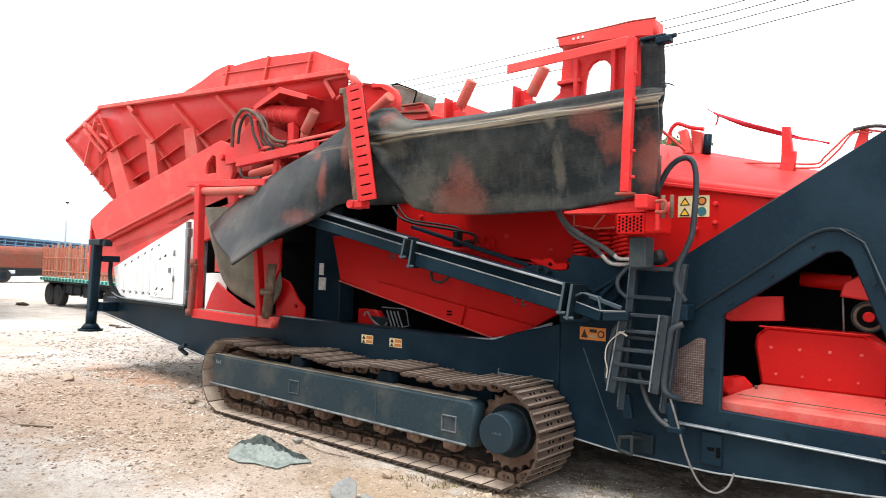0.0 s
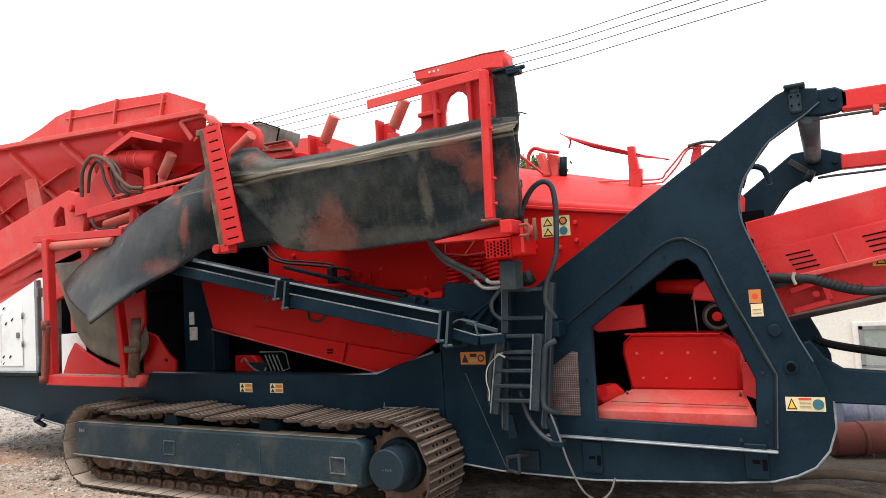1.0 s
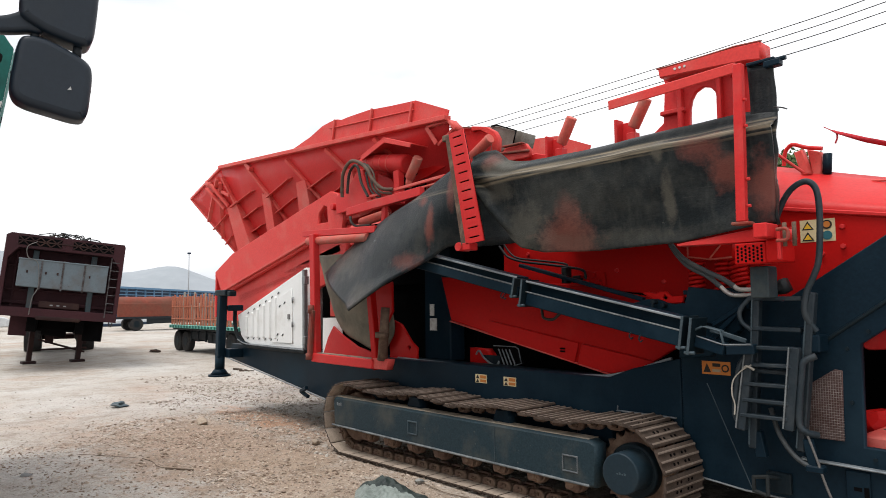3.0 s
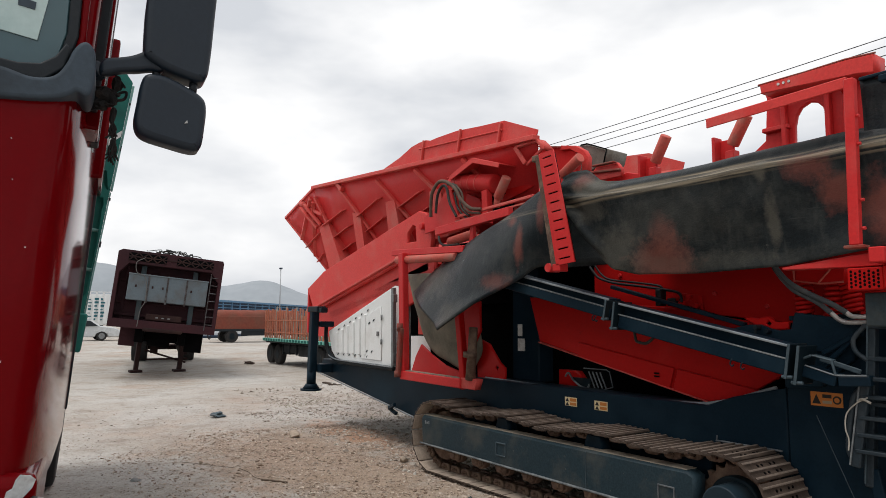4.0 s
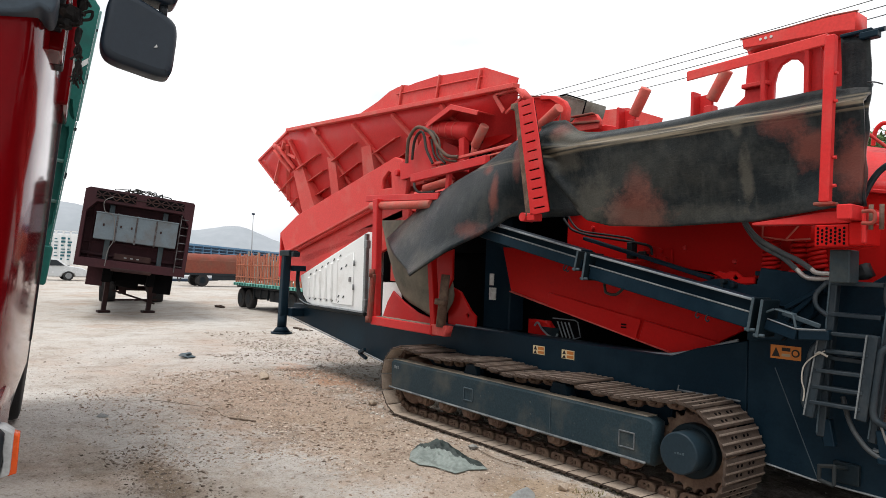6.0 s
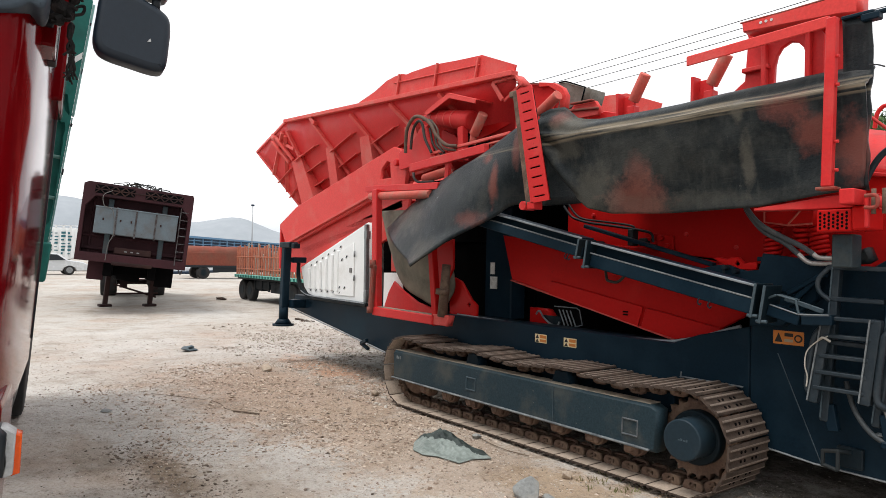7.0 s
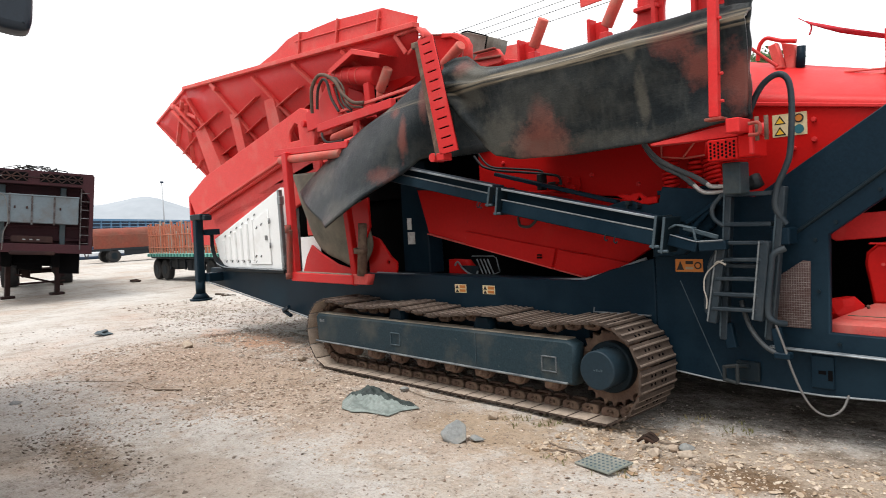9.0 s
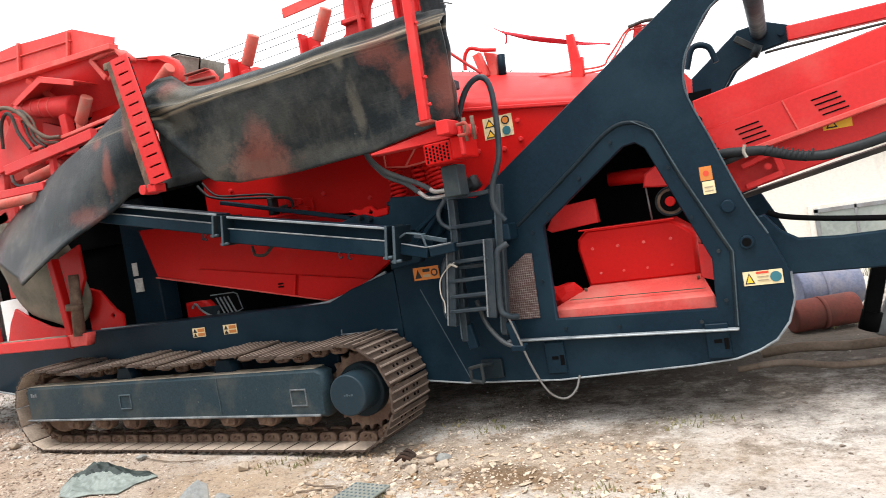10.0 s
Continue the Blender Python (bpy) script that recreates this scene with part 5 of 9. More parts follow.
for x, z, lo, hi in ((-3.505, 1.60, 0.085, 0.065), (-3.425, 1.555, 0.11, 0.098), (-2.125, 1.285, 0.105, 0.10), (-2.07, 1.27, 0.12, 0.105)):
    c = part("clamp_plate", bar((x - 0.022, 3.95, z - lo), (x + 0.010, 3.95, z + hi), 0.20, 0.016, 0.004, (1, 0, 0)), DARK_DUSTY, M)
    part("clamp_edge", bar((x - 0.022, 3.848, z - lo), (x + 0.010, 3.848, z + hi), 0.006, 0.017, 0.002, (1, 0, 0)), SCUFF, c, "dull rubbed steel edge")
    part("clamp_bolt", rod((x - 0.045, 3.86, z - lo + 0.012), (x + 0.02, 3.86, z - lo + 0.012), 0.010, 8), SCUFF, c)
for x, z in ((-2.506, 1.279), (-2.435, 1.262), (-3.66, 1.56), (-3.63, 1.553)):
    part("boom_hook", tube([(x, 3.90, z), (x - 0.008, 3.89, z - 0.015), (x - 0.012, 3.89, z - 0.035), (x + 0.002, 3.89, z - 0.047), (x + 0.012, 3.89, z - 0.035)], 0.0045, True), DARK_DUSTY, M)
part("drain_hose", tube([(-3.60, 4.30, 1.42), (-3.585, 4.29, 1.385), (-3.564, 4.28, 1.352), (-3.50, 4.28, 1.338), (-3.45, 4.28, 1.348), (-3.40, 4.30, 1.40)], 0.012, True), HOSE, M)
# unseen bars added behind the boom to shade the chute
part("boom_shade_bar", bar((-5.3, 4.25, 1.975), (-3.49, 4.25, 1.575), 0.40, 0.05), DARK, M)
part("boom_shade_bar", bar((-3.44, 4.25, 1.555), (-2.3, 4.25, 1.295), 0.40, 0.05), DARK, M)
part("rear_rail", bar((-3.78, 4.25, 1.79), (-2.62, 4.25, 1.49), 0.05, 0.03), DARK, M)

part("boom_pivot", plate([(-2.32, 1.10), (-2.32, 1.36), (-2.20, 1.56), (-1.92, 1.52), (-1.90, 1.30), (-2.1, 1.12)], 4.16, 0.06, 0.008), DARK, M)
part("boom_stay", bar((-2.1, 4.12, 1.20), (-1.85, 4.12, 1.45), 0.03, 0.03), DARK, M)
part("lug_bracket", plate([[(-2.604, 1.535), (-2.56, 1.545), (-2.50, 1.532), (-2.47, 1.545), (-2.42, 1.545), (-2.38, 1.51), (-2.296, 1.515), (-2.296, 1.465), (-2.41, 1.46), (-2.52, 1.49)], [(-2.45, 1.50), (-2.43, 1.52), (-2.41, 1.50), (-2.43, 1.485)]], 4.2, 0.03, 0.006), RED_DEEP, M)
for x, z in ((-2.46, 1.475), (-2.39, 1.45), (-2.47, 1.40), (-2.42, 1.385), (-2.37, 1.375)):
    part("valve", rod((x, 4.16, z), (x, 4.09, z), 0.016, 10, bevel=0.003), DARK_DUSTY, M)
part("valve_pipe", tube([(-2.46, 4.10, 1.47), (-2.465, 4.10, 1.44), (-2.46, 4.10, 1.41), (-2.36, 4.10, 1.385), (-2.25, 4.10, 1.37)], 0.008, True), DARK_DUSTY, M)
part("valve_block", joined(box(-3.44, -3.39, 4.36, 4.44, 1.63, 1.76, 0.006), box(-3.36, -3.29, 4.40, 4.48, 1.63, 1.69, 0.006)), HOSE_BLACK, M)
part("valve_plate", plate([(-3.36, 1.74), (-3.10, 1.71), (-3.09, 1.60), (-3.34, 1.60)], 4.47, 0.02, 0.004), RED_DEEP, M)
for x, z in ((-3.185, 1.691), (-3.132, 1.628), (-3.25, 1.65), (-3.31, 1.677)):
    part("fitting", rod((x, 4.46, z), (x, 4.42, z), 0.022, 12, bevel=0.004), RED_DEEP, M)
part("steel_pipe", tube([(-4.157, 4.40, 1.983), (-4.10, 4.40, 1.92), (-4.039, 4.40, 1.875), (-3.871, 4.40, 1.829), (-3.618, 4.40, 1.794), (-3.342, 4.40, 1.752), (-3.242, 4.40, 1.722), (-3.225, 4.40, 1.66)], 0.011, True), HOSE_BLACK, M)
part("steel_pipe", tube([(-4.12, 4.42, 2.0), (-4.05, 4.42, 1.92), (-3.95, 4.42, 1.865), (-3.7, 4.42, 1.83), (-3.44, 4.42, 1.79), (-3.42, 4.42, 1.74)], 0.009, True), HOSE_BLACK, M)

# ---- ladder ----
lad = part("ladder", joined(bar((-1.76, 4.10, 1.54), (-1.82, 4.10, 0.60), 0.06, 0.045, 0.006, (1, 0, 0)), bar((-1.45, 4.10, 1.52), (-1.55, 4.10, 0.62), 0.06, 0.045, 0.006, (1, 0, 0))), HOSE_STEEL, M, "dark steel access ladder with a folded lower half")
# paler strips stand in for the lit edges of the rails
for a, b in (((-1.775, 4.066, 1.54), (-1.835, 4.066, 0.62)), ((-1.465, 4.066, 1.52), (-1.565, 4.066, 0.64))):
    part("rail_lit_edge", bar(a, b, 0.006, 0.008, 0.0, (1, 0, 0)), SCUFF, lad)
for z in (1.49, 1.31, 1.06, 0.88):
    part("rung", bar((-1.81 + (1.5 - z) * -0.02, 4.10, z), (-1.50 - (1.5 - z) * 0.07, 4.10, z - 0.005), 0.07, 0.026, 0.004), HOSE_STEEL, lad)
fold = part("folded_ladder", joined(bar((-1.78, 4.03, 1.22), (-1.86, 4.03, 0.71), 0.05, 0.055, 0.006, (1, 0, 0)), bar((-1.53, 4.03, 1.21), (-1.585, 4.03, 0.74), 0.05, 0.055, 0.006, (1, 0, 0))), HOSE_STEEL, M, "lower ladder half folded upwards")
for i, z in enumerate((1.20, 1.10, 0.985, 0.89, 0.80)):
    part("rung", bar((-1.79 - 0.07 * (1.2 - z) / 0.45, 4.03, z), (-1.54 - 0.05 * (1.2 - z) / 0.45, 4.03, z), 0.06, 0.022, 0.004), HOSE_STEEL, fold)
# lit edges of the folded half, again as paler strips
for a, b in (((-1.80, 3.998, 1.22), (-1.88, 3.998, 0.72)), ((-1.555, 3.998, 1.21), (-1.607, 3.998, 0.75))):
    part("rail_lit_edge", bar(a, b, 0.006, 0.008, 0.0, (1, 0, 0)), RUBBED, fold)
part("handrail", tube([(-1.66, 4.10, 1.86), (-1.60, 4.08, 2.01), (-1.53, 4.07, 2.115), (-1.45, 4.07, 2.155), (-1.395, 4.07, 2.11), (-1.38, 4.07, 1.97), (-1.395, 4.07, 1.72), (-1.425, 4.07, 1.62), (-1.47, 4.07, 1.52), (-1.485, 4.07, 1.40), (-1.44, 4.1, 1.30)], 0.018, True, 6), HOSE_STEEL, M, "bent grey tube handrail")
part("handrail", tube([(-1.80, 4.08, 1.49), (-1.85, 4.06, 1.42), (-1.845, 4.06, 1.35), (-1.79, 4.07, 1.30)], 0.014, True, 6), HOSE_STEEL, M, "short bent tube grip")
part("handrail", tube([(-1.43, 4.05, 1.165), (-1.49, 4.03, 1.13), (-1.505, 4.03, 1.05), (-1.53, 4.03, 0.80), (-1.50, 4.04, 0.74), (-1.46, 4.1, 0.72)], 0.019, True, 6), HOSE_STEEL, M, "bent grey tube handrail")
part("handrail", tube([(-1.79, 4.05, 1.165), (-1.845, 4.02, 1.10), (-1.875, 4.02, 0.95), (-1.89, 4.02, 0.80), (-1.86, 4.03, 0.74)], 0.017, True, 6), HOSE_STEEL, M, "bent grey tube handrail")
part("ladder_pocket", box(-1.52, -1.42, 4.08, 4.22, 1.18, 1.28, 0.008), DARK, M)
part("ladder_foot", joined(bar((-1.80, 4.10, 0.70), (-1.77, 4.10, 0.55), 0.05, 0.06, 0.005, (1, 0, 0)), bar((-1.83, 4.1, 0.76), (-1.80, 4.1, 0.62), 0.03, 0.03, 0.004, (1, 0, 0))), DARK, M)
part("loose_strap", tube([(-1.77, 4.0, 1.10), (-1.83, 3.99, 1.06), (-1.88, 3.99, 1.0), (-1.89, 3.99, 0.92), (-1.875, 3.99, 0.86), (-1.88, 3.99, 0.80)], 0.004, True), ROPE, M, "pale loose strap tied round the ladder")
part("tied_band", tube([(-1.82, 4.0, 1.075), (-1.79, 3.985, 1.09), (-1.755, 4.0, 1.07)], 0.007, True), ROPE, M)
part("hanging_hose", tube([(-1.72, 4.12, 0.84), (-1.66, 4.08, 0.70), (-1.58, 4.06, 0.60), (-1.50, 4.05, 0.555), (-1.44, 4.06, 0.56)], 0.014, True), HOSE_GREY, M)
part("hanging_cable", tube([(-1.50, 4.04, 0.74), (-1.455, 4.04, 0.61), (-1.41, 4.04, 0.46), (-1.355, 4.05, 0.32), (-1.30, 4.06, 0.245), (-1.24, 4.1, 0.215), (-1.19, 4.15, 0.25), (-1.17, 4.2, 0.32)], 0.0065, True), CABLE_GREY, M, "grey cable hanging in a loop below the chassis")
part("step_hook", joined(bar((-1.50, 4.06, 0.70), (-1.47, 4.06, 0.53), 0.04, 0.05, 0.006, (1, 0, 0)), box(-1.51, -1.42, 4.03, 4.1, 0.52, 0.56, 0.008)), DARK, M)
part("tow_plate", box(-1.80, -1.66, 4.2, 4.235, 0.33, 0.45, 0.005), DARK_DUSTY, M)
tow = part("tow_bracket", bar((-1.84, 4.12, 0.43), (-1.84, 4.12, 0.33), 0.02, 0.02, 0.004, (1, 0, 0)), DARK_DUSTY, M)
for a, b in (((-1.84, 4.12, 0.42), (-1.75, 4.10, 0.44)), ((-1.84, 4.12, 0.34), (-1.75, 4.10, 0.33)), ((-1.75, 4.10, 0.45), (-1.75, 4.10, 0.33)), ((-1.75, 4.10, 0.44), (-1.72, 4.21, 0.42)), ((-1.84, 4.12, 0.42), (-1.79, 4.21, 0.42))):
    part("bracket_bar", bar(a, b, 0.02, 0.02, 0.004, (1, 0.2, 0.3)), DARK_DUSTY, tow)

# ---- folded side conveyor with its rubber belt ----
BT = [(-3.95, 2.69), (-3.85, 2.72), (-3.72, 2.715), (-3.60, 2.61), (-3.52, 2.585), (-3.38, 2.562), (-2.914, 2.555), (-2.386, 2.567), (-1.723, 2.579), (-1.515, 2.56)]
CREASE = [(-3.96, 2.50), (-3.62, 2.452), (-3.30, 2.437), (-3.03, 2.43), (-2.23, 2.44), (-1.70, 2.435), (-1.505, 2.445)]
BB = [(-3.50, 1.97), (-3.40, 1.895), (-3.187, 1.848), (-2.711, 1.83), (-2.126, 1.842), (-1.771, 1.886), (-1.53, 1.915)]


def belt_point(u, v):
    """v from the top edge over the sharp crease, where the lip folds back, to the bottom edge of the hanging face."""
    xt, zt = along(BT, u)
    xc, zc = along(CREASE, u)
    xb, zb = along(BB, u)
    if v < 0.2:
        k = v / 0.2
        x, z = xt + (xc - xt) * k, zt + (zc - zt) * k
        y = 3.93 - 0.13 * k + 0.012 * math.sin(k * 9 + u * 4)
        y -= 0.05 * max(0.0, 1 - u / 0.13) * (1 - k)
    else:
        k = (v - 0.2) / 0.8
        x, z = xc + (xb - xc) * k, zc + (zb - zc) * k
        y = 3.775 + 0.045 * k ** 0.5 + 0.05 * k
        y -= 0.05 * math.exp(-(u / 0.05) ** 2) * math.sin(math.pi * min(1.0, k * 1.15)) - 0.035 * math.exp(-((u - 0.055) / 0.03) ** 2 - ((k - 0.13) / 0.09) ** 2)
        y += 0.016 * math.sin(k * 5 + u * 7) * k
    y += 0.03 * noise.noise((x * 1.8, z * 1.8, 1.0)) + 0.012 * noise.noise((x * 5, z * 5, 3.0))
    return Vector((x + 0.008 * noise.noise((z * 9, u, 4.0)) * (u > 0.97), y, z))


part("belt", sheet(belt_point, 110, 45, 0.014), BELT_FACE, M, "black rubber conveyor belt with tan wear streaks and red overspray", smooth=True)

LEFT_TOP = glide([(-6.557, 4.1, 1.817), (-6.18, 4.063, 1.988), (-5.727, 4.027, 2.174), (-5.22, 3.99, 2.329), (-4.796, 3.953, 2.443), (-4.331, 3.917, 2.591), (-4.007, 3.88, 2.683)], 8)
LEFT_LOW = glide([(-5.327, 3.62, 1.411), (-5.069, 3.68, 1.566), (-4.902, 3.74, 1.675), (-4.623, 3.8, 1.787), (-4.445, 3.86, 1.87), (-4.315, 3.92, 1.961), (-4.065, 3.98, 1.983)], 8)


def belt_left(u, v):
    k = u * (len(LEFT_TOP) - 1)
    i = min(int(k), len(LEFT_TOP) - 2)
    p = LEFT_TOP[i].lerp(LEFT_TOP[i + 1], k - i).lerp(LEFT_LOW[i].lerp(LEFT_LOW[i + 1], k - i), v)
    p.y -= 0.05 * math.sin(v * math.pi) + 0.02 * noise.noise((p.x * 2, p.z * 2, 5)) + 0.035 * max(0.0, v - 0.85) / 0.15 * (1 - u)
    return p


part("belt", sheet(belt_left, 60, 20, 0.014), BELT_SIDE, M, "black rubber belt hanging in a twisted diagonal fold", smooth=True)
part("belt_back_fold", sheet(lambda u, v: Vector((-4.0 + 0.66 * u, 3.97 + 0.03 * math.sin(u * 5), 2.55 - 0.6 * v - 0.1 * u * (1 - v))), 10, 8, 0.012), BELT_SIDE, M, "shadowed black fold of belt", smooth=True)
part("belt_flap", sheet(lambda u, v: Vector((-1.662 + 0.145 * u + 0.012 * noise.noise((v * 8, 1, 2)) * u, 3.885 + 0.02 * math.sin(v * 6), 2.845 - 0.925 * v - 0.02 * u)), 6, 24, 0.014), BELT_SIDE, M, "upright rubber belt end with a ragged edge", smooth=True)


LOOP_LEFT = glide([(-6.90, 2.05), (-6.84, 1.96), (-6.73, 1.68), (-6.60, 1.40), (-6.34, 1.16), (-6.02, 1.05)], 8)
LOOP_RIGHT = glide([(-5.75, 2.0), (-5.70, 1.8), (-5.62, 1.6), (-5.54, 1.40), (-5.50, 1.20), (-5.60, 1.04)], 8)


def bag(u, v):
    """The slack loop of belt between the frames, bulging out in the middle."""
    k = v * (len(LOOP_LEFT) - 1)
    i = min(int(k), len(LOOP_LEFT) - 2)
    a, b = LOOP_LEFT[i].lerp(LOOP_LEFT[i + 1], k - i), LOOP_RIGHT[i].lerp(LOOP_RIGHT[i + 1], k - i)
    p = a.lerp(b, u)
    sag = math.sin(math.pi * u)
    return Vector((p.x, 4.25 - 0.14 * sag ** 0.7 * math.sin(math.pi * min(1.0, 0.25 + 0.75 * v)) + 0.02 * noise.noise((p.x * 3, p.y * 3, 2)) - 0.02 * (1 - u) * (1 - v), p.y - 0.05 * sag * v * v))


# unseen pans added behind the belts to shade the parts below them
part("belt_shade_pan", box(-3.45, -1.75, 4.02, 4.47, 2.20, 2.26, 0.006), BEAM_PAINT, M, "added hidden pan shading the box behind the belt")
part("belt_shade_pan", box(-6.2, -4.05, 4.45, 4.95, 2.08, 2.14, 0.006), BEAM_PAINT, M, "added hidden pan shading the space over the slack belt")
part("belt_loop", sheet(bag, 20, 20, 0.014), RUBBER_GREY, M, "dusty grey slack loop of belt hanging down", smooth=True)

# slotted red cover and the head frame
COVER = [(-4.015, 2.862), (-3.845, 2.872), (-3.625, 1.958), (-3.825, 1.938)]


def cover_slot(k):
    v = (k + 0.6) / 12.2
    a = Vector((COVER[0][0] + (COVER[3][0] - COVER[0][0]) * v, COVER[0][1] + (COVER[3][1] - COVER[0][1]) * v))
    b = Vector((COVER[1][0] + (COVER[2][0] - COVER[1][0]) * v, COVER[1][1] + (COVER[2][1] - COVER[1][1]) * v))
    p, q = a.lerp(b, 0.22), a.lerp(b, 0.80)
    d = Vector((0, 0.006))
    return [tuple(p - d), tuple(p + d), tuple(q + d), tuple(q - d)]


cov = part("slotted_cover", plate([COVER] + [cover_slot(k) for k in range(12)], 3.66, 0.012, 0.001), RED, M, "red guard plate with a row of slots")
part("cover_side", plate([(-4.065, 2.845), (-4.015, 2.862), (-3.825, 1.938), (-3.885, 1.935)], 3.665, 0.10, 0.004), LINK, cov, "dusty brown side flange")
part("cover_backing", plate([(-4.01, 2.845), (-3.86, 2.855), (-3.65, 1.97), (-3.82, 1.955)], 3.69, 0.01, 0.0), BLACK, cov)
part("cover_foot", joined(rod((-3.94, 3.68, 1.93), (-3.94, 3.80, 1.93), 0.035, 16), box(-3.87, -3.79, 3.66, 3.76, 1.895, 1.955, 0.006)), RED, cov)
part("cover_head", box(-4.12, -4.0, 3.68, 3.80, 2.82, 2.87, 0.006), LINK, cov)
post = part("head_post", bar((-1.640, 3.705, 2.81), (-1.657, 3.705, 1.915), 0.05, 0.052, 0.006, (1, 0, 0)), RED, M, "red square post at the conveyor head")
for z in (2.45, 2.15, 2.6, 2.0):
    part("bolt", rod((-1.62, 3.70, z), (-1.602, 3.70, z), 0.009, 8), RED, post)
part("post_foot", box(-1.71, -1.61, 3.68, 3.76, 1.898, 1.915, 0.004), RED_RUST, post)
arm = part("top_arm", bar((-2.555, 3.78, 2.793), (-1.68, 3.75, 2.812), 0.012, 0.062, 0.004), RED_FADED, M, "faded red angle-iron arm")
part("arm_flange", bar((-2.555, 3.82, 2.822), (-1.68, 3.79, 2.84), 0.08, 0.010, 0.003), RED_DUSTY, arm)
part("arm_end", plate([(-1.735, 2.785), (-1.70, 2.84), (-1.69, 2.84), (-1.69, 2.60), (-1.715, 2.60), (-1.72, 2.76)], 3.80, 0.06, 0.004), RED_DEEP, arm)
part("head_frame", plate([[(-2.44, 3.06), (-1.86, 3.06), (-1.72, 3.06), (-1.72, 2.62), (-2.0, 2.60), (-2.45, 2.60), (-2.56, 2.66), (-2.45, 2.74), (-2.43, 3.03)],
                          [(-2.255, 2.64), (-2.25, 2.80), (-2.235, 2.865), (-2.205, 2.91), (-2.15, 2.935), (-2.10, 2.92), (-2.065, 2.88), (-2.047, 2.82), (-2.047, 2.64)]], 4.30, 0.04, 0.004), RED, M, "red head frame plate with an arched opening")
part("head_beam", plate([(-2.40, 3.088), (-1.86, 3.092), (-1.70, 3.082), (-1.70, 2.968), (-1.80, 2.985), (-2.39, 3.026)], 4.16, 0.16, 0.006), RED_FADED, M, "tapered red head beam")
part("head_beam_top", tube([(-2.41, 4.165, 3.091), (-2.1, 4.165, 3.090), (-1.86, 4.165, 3.096), (-1.69, 4.165, 3.084)], 0.006, False), RED_RUST, M)
part("frame_rib", bar((-2.45, 4.28, 2.80), (-2.27, 4.28, 2.80), 0.05, 0.03), RED, M)
for x, w, z1 in ((-2.02, 0.03, 3.05), (-1.9, 0.05, 3.05), (-2.30, 0.03, 2.95)):
    part("frame_rib", bar((x, 4.275, 2.62), (x, 4.275, z1), 0.05, w, 0.004, (1, 0, 0)), RED, M)
for dx in (0, 0.035, 0.07):
    part("slot_hole", rod((-2.27 + dx, 4.165, 3.058), (-2.27 + dx, 4.155, 3.058), 0.009, 10), TAG, M)
part("head_hook", joined(box(-1.66, -1.50, 3.85, 3.95, 2.838, 2.856, 0.004), box(-1.56, -1.47, 3.84, 3.90, 2.80, 2.838, 0.006), rod((-1.53, 3.9, 2.848), (-1.455, 3.9, 2.848), 0.014, 8)), DARK, M)
part("wire_end", tube([(-1.52, 3.86, 2.565), (-1.48, 3.85, 2.555), (-1.44, 3.84, 2.535)], 0.004, True), CABLE, M)
part("belt_tail_rope", tube([(-1.93, 4.62, 2.58), (-1.80, 4.6, 2.45), (-1.64, 4.6, 2.30)], 0.010, True), RED, M)
part("lower_arm", plate([(-2.14, 1.832), (-1.73, 1.88), (-1.58, 1.89), (-1.47, 1.87), (-1.46, 1.815), (-1.73, 1.812), (-2.14, 1.818)], 3.86, 0.10, 0.004), RED, M)
part("lower_arm_cap", box(-1.60, -1.525, 3.70, 3.86, 1.82, 1.90, 0.006), RED, M)
part("shackle", tube([(-1.49, 3.74, 1.86), (-1.44, 3.74, 1.86), (-1.43, 3.74, 1.83), (-1.44, 3.74, 1.80), (-1.49, 3.74, 1.80)], 0.010, True, 4, 2), RED_RUST, M)
sv = part("sieve_block", joined(box(-1.765, -1.585, 3.83, 4.0, 1.685, 1.805, 0.006), box(-1.583, -1.495, 3.815, 4.0, 1.69, 1.815, 0.008)), RED_DEEP, M, "red perforated guard block")
for i in range(7):
    for j in range(4 if i % 2 else 5):
        x, z = -1.752 + 0.0225 * i, 1.694 + 0.0205 * j + (0.010 if i % 2 else 0)
        part("hole", plate([(x + 0.001, z + 0.004), (x + 0.007, z), (x + 0.013, z + 0.004), (x + 0.013, z + 0.013), (x + 0.007, z + 0.017), (x + 0.001, z + 0.013)], 3.827, 0.006, 0.0), BLACK, sv)
part("guard_stay", bar((-1.50, 3.80, 1.70), (-1.50, 3.80, 1.875), 0.03, 0.02, 0.004, (1, 0, 0)), RED, M)
for dx in (0, 0.05):
    part("stud", rod((-1.47 + dx, 3.80, 1.77), (-1.47 + dx, 3.80, 1.90), 0.012, 8), LINK, M)
part("pedestal", box(-1.735, -1.63, 3.95, 4.08, 1.49, 1.675, 0.006), BEAM_PAINT, M)


def coil(x, y, z0, z1, r, wire, turns):
    n = turns * 10
    return tube([(x + r * math.cos(2 * math.pi * turns * i / n), y + r * math.sin(2 * math.pi * turns * i / n), z0 + (z1 - z0) * i / n) for i in range(n + 1)], wire, False, 1, 1)


for x, z0, z1, lean in ((-2.23, 1.55, 1.76, 0.0), (-2.06, 1.53, 1.76, 0.02), (-1.935, 1.56, 1.76, -0.03)):
    bm = coil(0, 0, 0, z1 - z0, 0.046, 0.013, 7)
    bm.transform(Matrix.Translation((x, 4.28, z0)) @ Matrix.Rotation(lean * 4, 4, "Y"))
    part("coil_spring", bm, RED_DEEP, M, "red painted coil spring")
    part("spring_seat", box(x - 0.065, x + 0.065, 4.2, 4.36, z0 - 0.03, z0, 0.004), DARK, M)
